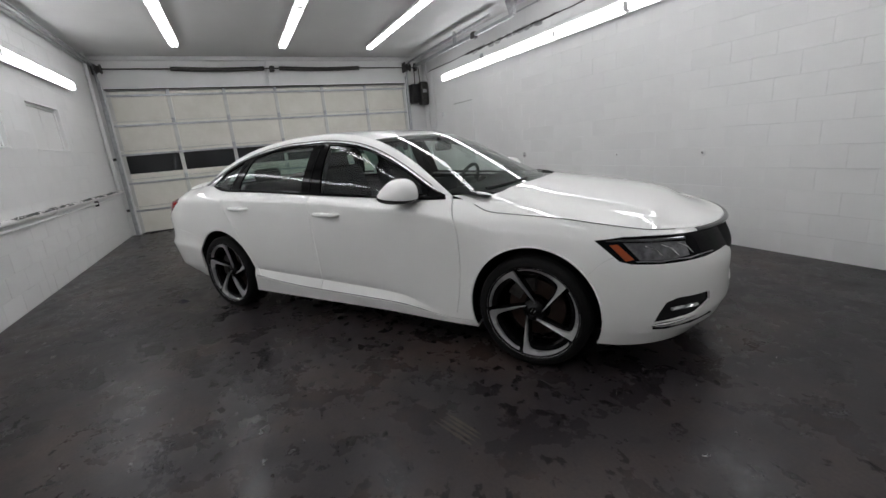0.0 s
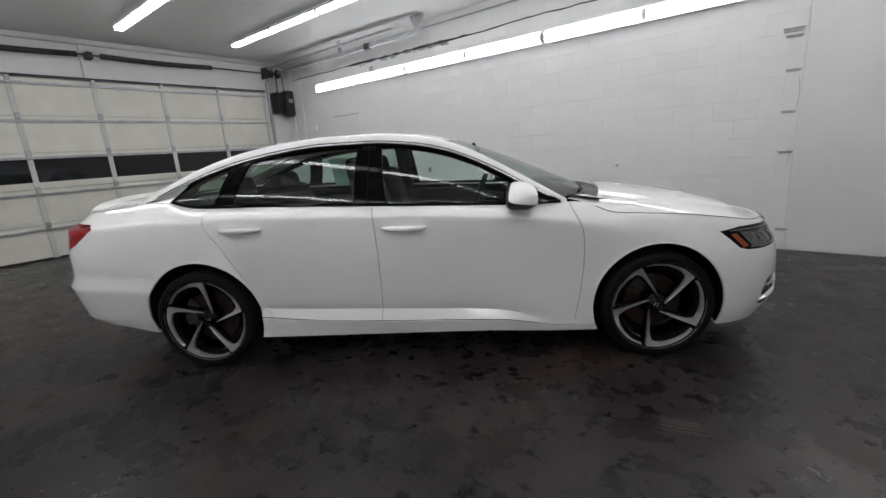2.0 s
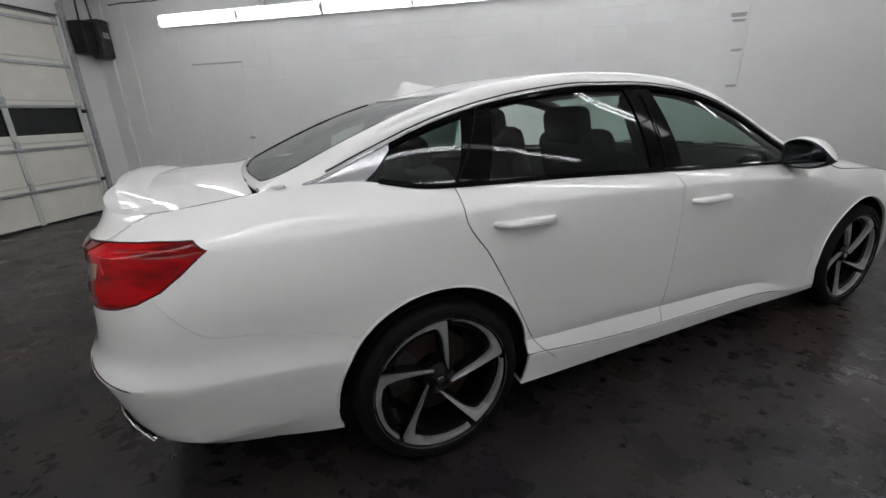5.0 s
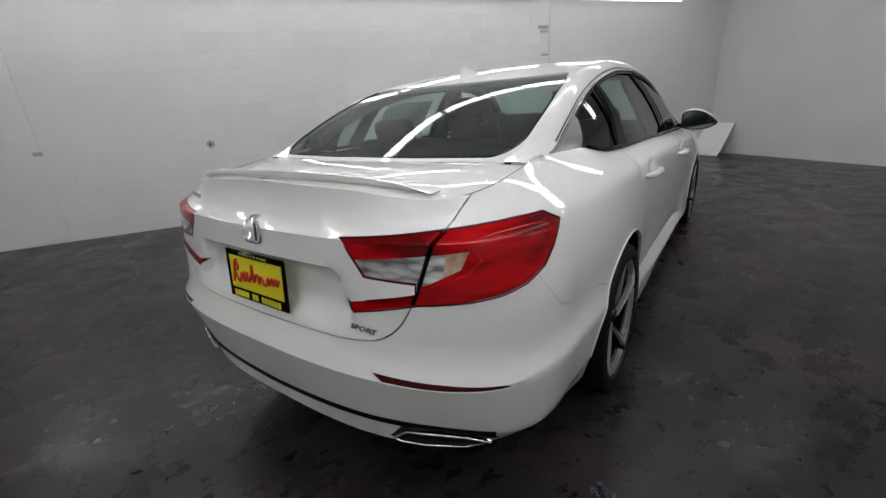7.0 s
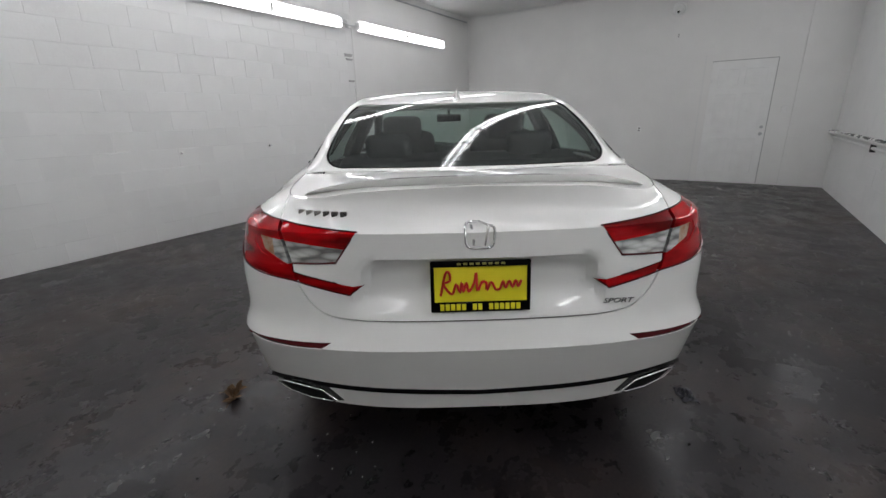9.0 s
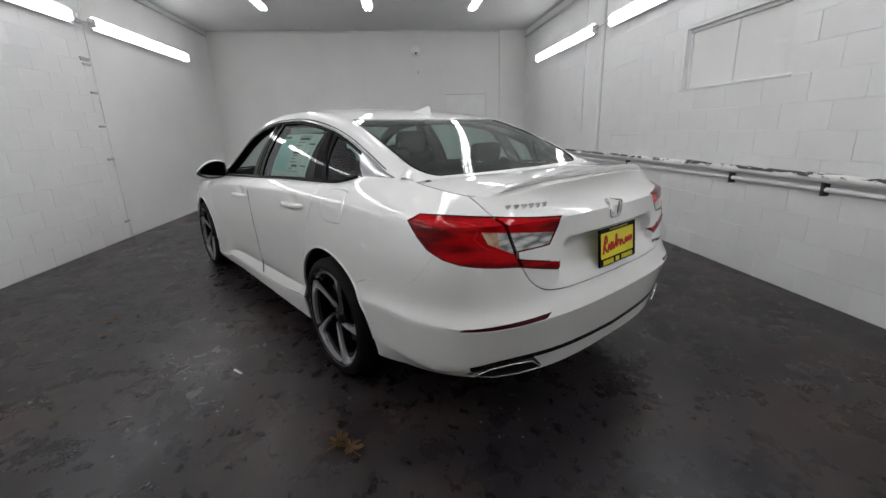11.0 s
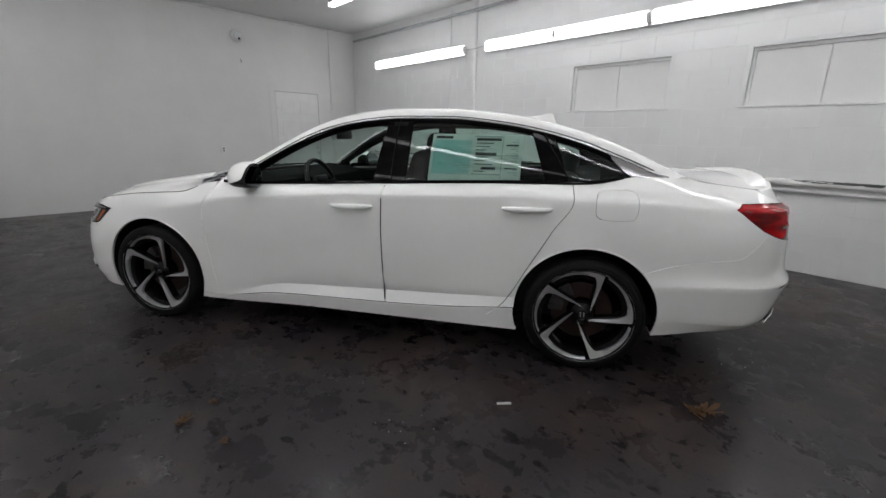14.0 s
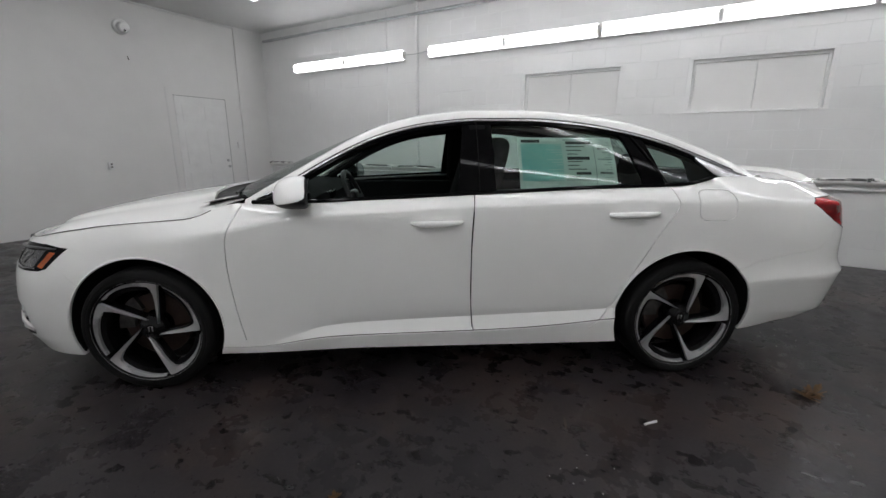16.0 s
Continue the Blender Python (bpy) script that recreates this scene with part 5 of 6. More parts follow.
# badge: chrome rounded frame with a plain shape inside
bm = bmesh.new()
ring = [(.046 * math.copysign(abs(math.cos(a)) ** .45, math.cos(a)) * (1 + .08 * math.sin(a)), .933 + .038 * math.copysign(abs(math.sin(a)) ** .45, math.sin(a))) for a in np.linspace(0, math.tau, 33)]
sweep(bm, [skin((-2.5, p[0], p[1]), (1, 0, 0), .004) for p in ring], .0042, 8, False)
part("badge_frame", bm, CHROME, car, "chrome rounded badge frame")
bm = bmesh.new()
for s in (-1, 1):
    sweep(bm, [skin((-2.5, s * .018, .904), (1, 0, 0), .004), skin((-2.5, s * .026, .963), (1, 0, 0), .004)], .005, 8)
part("badge_mark", bm, CHROME, car, "plain chrome bars inside the badge")


def bars(y0, y1, z, h, n, x, slope, material, name, label):
    bm = bmesh.new()
    w = (y1 - y0) / n
    for k in range(n):
        a, b = y0 + w * k + w * .12, y0 + w * (k + 1) - w * .12
        box(bm, (x(a) - .007, min(a, b), z - h / 2), (x(a) + .004, max(a, b), z + h / 2), .0015)
    return part(name, bm, material, car, label)


bars(.60, .42, 1.000, .020, 6, lambda y: skin((-2.4, y, 1.0), (1, 0, 0)).x, 0, CHROME, "model_badge", "row of small chrome bars")
def lettering(word, size, m, material, name, parent, label):
    """Raised letters as a mesh."""
    cu = bpy.data.curves.new("letters", "FONT")
    cu.body, cu.size, cu.extrude, cu.resolution_u, cu.shear = word, size, .0012, 3, .25
    cu.align_x = "CENTER"
    tmp = new("letters", cu)
    me = bpy.data.meshes.new_from_object(tmp)
    bpy.data.objects.remove(tmp)
    bm = bmesh.new()
    bm.from_mesh(me)
    bpy.data.meshes.remove(me)
    for v in bm.verts:
        v.co.x *= 1.35
    bm.transform(m)
    return part(name, bm, material, parent, label)


BADGEGREY = mat("dark_badge_grey", (0.05, 0.05, 0.052), 0.35, 0.3)
BADGE = Matrix(((0, 0, -1, skin((-2.4, .455, .70), (1, 0, 0), .003).x), (-1, 0, 0, -.455), (0, 1, 0, .694), (0, 0, 0, 1)))
lettering("SPORT", .024, BADGE, BADGEGREY, "trim_badge", car, "small dark chrome trim letters")

YELLOW = noisy("yellow_plate", (0.80, 0.71, 0.015), (0.86, 0.77, 0.03), 10, 0.35)
DIMYELLOW = mat("worn_yellow", (0.30, 0.27, 0.06), 0.4)
REDINK = mat("red_ink", (0.55, 0.02, 0.015), 0.4)
plate = part("licence_plate", box(bmesh.new(), (-.002, -.152, -.078), (.002, .152, .078), .001), YELLOW, car, "yellow dealer plate in a black frame", m=pose(-2.519, 0, .778, 0, 5, 0))
bm = bmesh.new()
for lo, hi in (((-.006, -.160, .062), (.004, .160, .082)), ((-.006, -.160, -.088), (.004, .160, -.054)), ((-.006, -.160, -.076), (.004, -.148, .062)), ((-.006, .148, -.076), (.004, .160, .062))):
    box(bm, lo, hi, .002)
part("plate_frame", bm, PIANO, plate, "black plate frame")
bm = bmesh.new()
marks = [(.128, -.03), (.112, .042), (.10, .046), (.098, .02), (.118, .008), (.092, -.026), (.078, .008), (.066, -.02), (.060, .014), (.055, -.018), (.045, .012), (.038, -.018), (.020, .012), (.014, .045), (.010, -.015),
         (-.004, .012), (-.018, .010), (-.020, -.014), (-.034, .012), (-.048, -.012), (-.062, -.010), (-.072, .014), (-.080, -.008), (-.092, .015), (-.102, -.006), (-.112, .016), (-.120, -.004), (-.130, .016)]
pts = [np.array(p) for p in marks[:1] + marks + marks[-1:]]
flow = [cr(*pts[i:i + 4], t) for i in range(len(marks) - 1) for t in (0, .25, .5, .75)] + [pts[-1]]
sweep(bm, [(-.004, y, z - .002) for y, z in flow], .0042, 6)
part("plate_script", bm, REDINK, plate, "red scribble bar across the plate")
bm = bmesh.new()
bm.free()
for k in range(15):
    if k not in (5, 8):
        y = .131 - k * .0175
        part("plate_bar", box(bmesh.new(), (-.0085, y - .0135, -.081), (-.004, y, -.060), .001), YELLOW, plate)
bm = bmesh.new()
for k in range(8):
    box(bm, (-.0085, .075 - k * .02 - .013, .069), (-.005, .075 - k * .02, .076), .001)
part("frame_lettering", bm, DIMYELLOW, plate, "row of yellow bars")

# shut lines of lid and hood, dark in the gap
lip = [tuple(p + np.array([0, .001, .0015])) for p, q in zip(TOP, Q) if -2.26 < q < -1.95]
pair("lid_gap", sweep(bmesh.new(), lip, .0008, 6), LINER)
lip = [tuple(p + np.array([0, .002, .001])) for p, q in zip(TOP, Q) if 1.06 < q < 2.05]
pair("hood_gap", sweep(bmesh.new(), lip, .0020, 6), LINER)

# ---- front end ----
DARKBAR = mat("smoked_chrome", (0.10, 0.10, 0.105), 0.10, 1.0)
edge = [(p[0] + .006, p[1], p[2] - .014) for p, q in zip(TOP, Q) if q > 2.15]
part("grille_bar", both(sweep(bmesh.new(), edge, .020, 8, True, .7)), DARKBAR, car, "dark chrome bar along the hood edge")
HD = (-.7, -.7, 0)
on_nose = lambda pts, lift: [skin(p, HD, lift) for p in pts]
for k in range(3):
    x, y = 2.03 + .055 * k, .80 - .058 * k - .006 * k * k
    pair("headlight_lens", sweep(bmesh.new(), on_nose([(x - .025, y + .025, .722), (x + .01, y - .008, .700), (x + .03, y - .03, .664)], -.006), [.004, .008, .004], 8, True, .6), CLEARLENS, "clear lamp element")
pair("headlight_brow", sweep(bmesh.new(), on_nose([(1.82, .886, .752), (1.93, .86, .750), (2.05, .79, .742), (2.17, .68, .734)], .001), [.006, .012, .013, .012], 8, True, .8), DARKBAR)
pair("headlight_chin", sweep(bmesh.new(), on_nose([(1.95, .86, .652), (2.05, .79, .645), (2.17, .68, .643), (2.26, .52, .648)], -.001), [.003, .005, .005, .004], 6), DARKCHROME)
pair("fog_lamp", sweep(bmesh.new(), on_nose([(2.15, .82, .392), (2.262, .70, .390)], -.014), .014, 8, True, .6), CLEARLENS, "slim clear fog lamp")
pair("fog_trim", sweep(bmesh.new(), on_nose([(2.052, .872, .316), (2.125, .838, .322), (2.20, .775, .332), (2.25, .72, .340)], .002), [.007, .011, .006, .002], 8), CHROME, "chrome fog light trim")
pair("chin_gap", sweep(bmesh.new(), on_nose([(2.060, .866, .300), (2.12, .838, .296), (2.23, .735, .306), (2.31, .60, .320)], 0), .007, 6), LINER)

# ---- cabin ----
def rounded(bm, c, s, r=.05, m=None):
    return box(bm, tuple(a - b / 2 for a, b in zip(c, s)), tuple(a + b / 2 for a, b in zip(c, s)), r, m, 3)


HEADLINER = noisy("grey_headliner", (0.30, 0.30, 0.29), (0.36, 0.36, 0.35), 80, 0.9)
lin = house_piece(lambda xe, xc, i, z: i >= N1 + 1 and not is_ws(xe, xc, i) and not is_bl(xe, xc, i), 0.03)
part("headliner", both(lin), HEADLINER, car, "grey cloth headliner")
part("cabin_floor", box(bmesh.new(), (-1.95, -.80, .27), (1.15, .80, .33), .01), CABIN, car)
part("parcel_shelf", box(bmesh.new(), (-1.98, -.66, 1.02), (-1.36, .66, 1.055), .01), CABIN, car)
part("bulkhead", box(bmesh.new(), (-1.40, -.78, .33), (-1.34, .78, 1.03), .01), CABIN, car)
bm = bmesh.new()
rows = []
for x, z in ((1.12, .965), (.95, .995), (.72, .985), (.62, .93), (.60, .80), (.66, .50)):
    rows.append([bm.verts.new((x, y, z + (.03 if abs(y - .38) < .22 and .6 < x < .8 else 0))) for y in np.linspace(-.78, .78, 17)])
for a, b in zip(rows, rows[1:]):
    for i in range(16):
        bm.faces.new((a[i], a[i + 1], b[i + 1], b[i]))
bmesh.ops.recalc_face_normals(bm, faces=bm.faces)
part("dashboard", bm, CABIN, car, "black dashboard", 50)
part("centre_screen", rounded(bmesh.new(), (.63, 0, .90), (.03, .22, .10), .012), PIANO, car)
bm = bmesh.new()
pts = [(.40 + .07 * math.sin(a), .38 + .185 * math.cos(a), .93 + .165 * math.sin(a)) for a in np.linspace(0, math.tau, 41)]
sweep(bm, pts, .016, 8, False)
rounded(bm, (.42, .38, .93), (.05, .16, .12), .03)
for s in (-1, 1):
    sweep(bm, [(.42, .38 + s * .06, .93), (.40, .38 + s * .18, .935)], .016, 8)
sweep(bm, [(.43, .38, .92), (.66, .38, .87)], .035, 10)
part("steering_wheel", bm, BLACKPLASTIC, car, "black steering wheel")
for s in (1, -1):
    y = .38 * s
    part("front_seat", rounded(bmesh.new(), (.02, y, .50), (.54, .50, .18), .07), CABIN, car, "black cloth front seat")
    part("seat_back", rounded(bmesh.new(), (0, 0, 0), (.16, .48, .66), .07, pose(-.32, y, .87, 0, -17, 0)), CABIN, car)
    part("headrest", rounded(bmesh.new(), (0, 0, 0), (.11, .29, .19), .075, pose(-.45, y, 1.205, 0, -10, 0)), CABIN, car)
    part("headrest_post", sweep(bmesh.new(), [(-.42, y - .05, 1.10), (-.43, y - .05, 1.16), (-.43, y + .05, 1.16), (-.42, y + .05, 1.10)], .006, 6), CHROME, car)
    part("rear_headrest", rounded(bmesh.new(), (0, 0, 0), (.10, .26, .15), .05, pose(-1.30, .40 * s, 1.13, 0, -14, 0)), CABIN, car)
    part("door_card", box(bmesh.new(), (-1.28, .80 * s - .025, .34), (.86, .80 * s + .025, .955), .012), CABIN, car, "black inner door trim")
part("rear_seat", rounded(bmesh.new(), (-.90, 0, .50), (.50, 1.36, .20), .07), CABIN, car, "black rear bench")
part("rear_seat_back", rounded(bmesh.new(), (0, 0, 0), (.16, 1.38, .62), .07, pose(-1.20, 0, .80, 0, -22, 0)), CABIN, car)
part("centre_console", rounded(bmesh.new(), (.10, 0, .58), (1.0, .22, .22), .05), CABIN, car)
bm = rounded(bmesh.new(), (.40, 0, 1.275), (.035, .23, .068), .015)
sweep(bm, [(.41, 0, 1.28), (.36, 0, 1.345)], .012, 8)
part("interior_mirror", bm, BLACKPLASTIC, car, "interior rear-view mirror")
for s in (1, -1):
    part("inner_pillar", box(bmesh.new(), (-.35, s * .66 - .04, .95), (-.23, s * .66 + .04, 1.38), .02, Matrix.Translation((-.29, s * .72, 1.16)) @ Matrix.Rotation(radians(28 * s), 4, "X") @ Matrix.Translation((.29, -s * .66, -1.16))), CABIN, car)

# window sticker behind the rear door glass, on one side
PAPER = noisy("sticker_paper", (0.84, 0.88, 0.85), (0.89, 0.91, 0.89), 20, 0.6)
TEAL = noisy("teal_print", (0.20, 0.62, 0.64), (0.46, 0.78, 0.76), 5, 0.6)
for m_ in (PAPER, TEAL):      # thin paper lets light through
    nt_ = m_.node_tree
    tl_, mx_ = nt_.nodes.new("ShaderNodeBsdfTranslucent"), nt_.nodes.new("ShaderNodeMixShader")
    tl_.inputs[0].default_value = (0.55, 0.68, 0.62, 1)
    mx_.inputs[0].default_value = 0.5
    nt_.links.new(nt_.nodes["Principled BSDF"].outputs[0], mx_.inputs[1])
    nt_.links.new(tl_.outputs[0], mx_.inputs[2])
    nt_.links.new(mx_.outputs[0], nt_.nodes["Material Output"].inputs[0])
INK = mat("black_ink", (0.02, 0.022, 0.022), 0.6)


def on_glass(x0, x1, z0, z1, inset, name, material, parent, label=""):
    bm = bmesh.new()
    def at(x, z):
        a, b = float(TZ(x)), float(RZ(x))
        return house_at(x, (z - a) / (b - a), inset)
    rows = [[bm.verts.new(at(x, z)) for x in np.linspace(x0, x1, 5)] for z in np.linspace(z0, z1, 5)]
    for a, b in zip(rows, rows[1:]):
        for i in range(4):
            bm.faces.new((a[i], a[i + 1], b[i + 1], b[i]))
    bm.normal_update()
    if sum(f.normal.y for f in bm.faces) < 0:
        bmesh.ops.reverse_faces(bm, faces=bm.faces)
    bmesh.ops.solidify(bm, geom=bm.faces[:], thickness=.0006)
    return part(name, bm, material, parent, label)


sticker = on_glass(-1.02, -.50, 1.035, 1.305, .020, "window_sticker", PAPER, car, "pale teal price sheet inside the rear window")
on_glass(-.735, -.515, 1.085, 1.27, .018, "sticker_panel", TEAL, sticker, "teal printed panel")
GREYINK = noisy("grey_print", (0.30, 0.36, 0.34), (0.45, 0.52, 0.50), 60, 0.6)
for x0, x1, z0, z1 in ((-.905, -.748, 1.288, 1.296), (-.905, -.748, 1.086, 1.092), (-.912, -.908, 1.05, 1.30), (-1.005, -.925, 1.060, 1.066), (-1.005, -.925, 1.19, 1.196)):
    on_glass(x0, x1, z0, z1, .018, "print_rule", GREYINK, sticker)
for k in range(16):
    z = 1.275 - k * .0125
    on_glass(-1.0, -.985 + .05 * ((k * 7) % 5) / 5, z, z + .0035, .018, "print_line", GREYINK, sticker)
    if k % 4 != 1:
        on_glass(-.742 + .01, -.70 + .10 * ((k * 3) % 4) / 4, z - .012, z - .009, .0165, "print_line", PAPER, sticker)
for x0, x1, z0, z1 in ((-.62, -.52, 1.278, 1.292), (-.90, -.76, 1.270, 1.284), (-.88, -.76, 1.190, 1.206), (-.88, -.80, 1.115, 1.128), (-1.00, -.93, 1.243, 1.250), (-1.00, -.93, 1.12, 1.128)):
    on_glass(x0, x1, z0, z1, .018, "print_bar", INK, sticker)
for k in range(9):
    z = 1.255 - k * .019
    if abs(z - 1.198) > .012 and abs(z - 1.12) > .01:
        on_glass(-.86 + .02 * (k % 3), -.76, z, z + .004, .018, "print_line", INK, sticker)


# ---- garage door and its gear ----
def garage_door():
    d = thing("garage_door", "closed cream sectional steel garage door with a row of dark windows", "garage door", kind="")
    n, sec = 6, 0.55
    w = (DOOR_Y1 - DOOR_Y0) / n
    x = FRONT - 0.045
    for r in range(5):
        z0, z1 = r * sec + 0.004, (r + 1) * sec - 0.004
        s = part("section", bmesh.new(), DOORPANEL, d)
        bm = bmesh.new()
        if r == 2:
            box(bm, (x - .02, DOOR_Y0, z0), (x + .02, DOOR_Y1, z0 + .10), .004)
            box(bm, (x - .02, DOOR_Y0, z1 - .06), (x + .02, DOOR_Y1, z1), .004)
        else:
            box(bm, (x - .02, DOOR_Y0, z0), (x + .02, DOOR_Y1, z1), .004)
            for k in range(n):
                y0 = DOOR_Y0 + k * w
                box(bm, (x + .02, y0 + .07, z0 + .05), (x + .024, y0 + w - .07, z1 - .09), .002)
        bm.to_mesh(s.data)
        bm.free()
        part("rail", box(bmesh.new(), (x + .018, DOOR_Y0, z1 - .095), (x + .055, DOOR_Y1, z1 - .055), .006), GALV, s, "steel stiffening rail")
        part("joint", box(bmesh.new(), (x + .010, DOOR_Y0, z1 - .006), (x + .026, DOOR_Y1, z1 + .006), .003), DOORRIB, s)
        for k in range(n + 1):
            y = DOOR_Y0 + k * w
            a, b = (y - .035, y + .035) if 0 < k < n else (y - .0, y + .06) if k == 0 else (y - .06, y)
            part("stile", box(bmesh.new(), (x + .015, a, z0 + .01), (x + .034, b, z1 - .01), .004), DOORRIB, s, "painted steel stile")
            if 0 < k < n:
                part("hinge", box(bmesh.new(), (x + .03, y - .03, z1 - .05), (x + .052, y + .03, z1 + .045), .006), GALV, s)
        if r == 2:
            for k in range(n):
                y0 = DOOR_Y0 + k * w
                part("pane", box(bmesh.new(), (x - .006, y0 + .02, z0 + .10), (x + .004, y0 + w - .02, z1 - .06), .001), NIGHTGLASS, s, "dark window pane")
    part("bottom_seal", box(bmesh.new(), (x - .02, DOOR_Y0, 0.0), (x + .03, DOOR_Y1, .03), .008), RUBBER, d)
    return d


garage_door()
slab("night_outside", (FRONT - 1.2, WALL_B - T, -.15), (FRONT - 1.0, WALL_A + T, CEIL), LINER, "black night outside the garage door", "backdrop")

t = thing("door_track", "galvanised steel track beside the garage door", "door track", "door tracks")
for y in (DOOR_Y0 - .06,):
    part("upright", box(bmesh.new(), (FRONT + .002, y - .03, 0), (FRONT + .06, y + .03, 2.95), .004), GALV, t)
    part("bracket", box(bmesh.new(), (FRONT, y - .09, .48), (FRONT + .03, y - .02, .53), .004), DARKSTEEL, t)
    part("bracket", box(bmesh.new(), (FRONT, y - .09, 1.48), (FRONT + .03, y - .02, 1.53), .004), DARKSTEEL, t)
    bend = [(FRONT + .06 + .30 * (1 - math.cos(a)), y, 2.90 + .32 * math.sin(a)) for a in np.linspace(0, math.pi / 2, 9)] + [(FRONT + 3.9, y, 3.24)]
    part("bend", sweep(bmesh.new(), bend, .026, 8), GALV, t)
t2 = copy_thing(t, pose(0, DOOR_Y1 - DOOR_Y0 + .12, 0))

shaft = thing("torsion_spring", "black oily torsion spring on a shaft above the door", "spring")
part("shaft", sweep(bmesh.new(), [(FRONT + .16, DOOR_Y0 - .05, 3.12), (FRONT + .16, DOOR_Y1 + .30, 3.12)], .013, 10), DARKSTEEL, shaft)
for y0, y1 in ((-2.12, -.42), (-.12, 1.62)):
    bm = bmesh.new()
    turns = 60
    sag = lambda u: -.02 * math.sin(math.pi * u)
    pts = [(FRONT + .16, y0 + (y1 - y0) * u, 3.12 + sag(u)) for u in np.linspace(0, 1, 120)]
    sweep(bm, pts, [.040 + .004 * (i % 2) for i in range(120)], 14)
    part("coil", bm, DARKSTEEL, shaft, "tightly wound black coil")
part("centre_bracket", box(bmesh.new(), (FRONT + .0, -.36, 2.79), (FRONT + .04, -.16, CEIL), .004), FIXTURE, shaft, "white bracket plate")
part("centre_plate", box(bmesh.new(), (FRONT + .04, -.31, 3.06), (FRONT + .19, -.22, 3.17), .01), DARKSTEEL, shaft)
for y in (DOOR_Y0 + .02, DOOR_Y1 + .08):
    part("cable_drum", lathe(bmesh.new(), [(.02, -.05), (.085, -.045), (.085, -.03), (.06, -.025), (.06, .025), (.085, .03), (.085, .045), (.02, .05)], 24), DARKSTEEL, shaft, "", 30, pose(FRONT + .16, y, 3.12))
    part("end_bracket", box(bmesh.new(), (FRONT, y - .10, 3.02), (FRONT + .22, y - .085, 3.24), .003), DARKSTEEL, shaft)
slab("trim_header", (FRONT, WALL_B, 3.29), (FRONT + .09, WALL_A, CEIL - .002), CEILPAINT, "painted beam over the garage door", "beam", .01)
slab("trim_header_low", (FRONT, DOOR_Y0, 2.772), (FRONT + .03, DOOR_Y1, 2.792), DARKSTEEL, "dark strip over the garage door", "trim", .004)

op = thing("door_opener", "dirty black chain hoist door opener on the wall", "door opener")
part("motor", box(bmesh.new(), (FRONT + .002, 2.86, 2.30), (FRONT + .26, 3.08, 2.74), .03, None, 2), BLACKPLASTIC, op)
part("cover", box(bmesh.new(), (FRONT + .10, 3.05, 2.24), (FRONT + .34, 3.25, 2.78), .04, None, 2), DARKSTEEL, op, "round-edged dark cover")
part("label_plate", box(bmesh.new(), (FRONT + .335, 3.10, 2.52), (FRONT + .345, 3.20, 2.60), .002), GALV, op)
part("sprocket", lathe(bmesh.new(), [(.0, -.02), (.09, -.02), (.09, .02), (0, .02)], 24), DARKSTEEL, op, "", 30, pose(FRONT + .20, 3.0, 3.12))
part("chain", sweep(bmesh.new(), [(FRONT + .20, 3.08, 3.12), (FRONT + .22, 3.09, 2.75)], .012, 6), DARKSTEEL, op)
part("chain", sweep(bmesh.new(), [(FRONT + .12, 3.0, 3.08), (FRONT + .10, 3.0, 2.72)], .012, 6), DARKSTEEL, op)

# ---- block walls: joints and repairs ----
JOINT = wall_mat("wall_joint_paint", (0.735, 0.735, 0.725), (0.6, 0.6, 0.58))
rnd = random.Random(4)


def joint_lines(name, y, sgn, x0, x1, skip, amount, label):
    """Uneven painted-over mortar joints, proud of the wall by a few millimetres."""
    bm = bmesh.new()
    for k in range(1, 17):
        z = k * 0.203
        x = x0
        while x < x1:
            L = rnd.uniform(.15, 1.1)
            if rnd.random() < amount and not skip(x, z) and not skip(x + L, z):
                n = max(2, int(L / .12))
                pts = [(x + L * i / n, y - sgn * .0008, z + rnd.uniform(-.004, .004)) for i in range(n + 1)]
                sweep(bm, pts, [rnd.uniform(.0022, .0056) for _ in pts], 5)
            x += L + rnd.uniform(.02, .5)
        x = x0 + (k % 2) * .2
        while x < x1:
            if rnd.random() < amount * .07 and not skip(x, z):
                sweep(bm, [(x, y - sgn * .0008, z - .19), (x + rnd.uniform(-.003, .003), y - sgn * .0008, z - .01)], rnd.uniform(.002, .0035), 5)
            x += .406
    return tagged(part(name, bm, JOINT), label, "wall", kind="stuff")


joint_lines("mortar_joint", WALL_A, 1, FRONT, 2.1, lambda x, z: 2.62 < z < 2.8, .52, "painted-over mortar joints of the block wall")
win_boxes = ((-.70, .54), (-2.70, -1.48), (-4.54, -3.46))
joint_lines("mortar_joint", WALL_B, -1, FRONT, 5.9, lambda x, z: 2.56 < z < 2.76 or .76 < z < .95 or (1.55 < z < 2.3 and any(a - .1 < x < b + .1 for a, b in win_boxes)) or (x > 2.3 and rnd.random() < .5), .60, "painted-over mortar joints of the window wall")

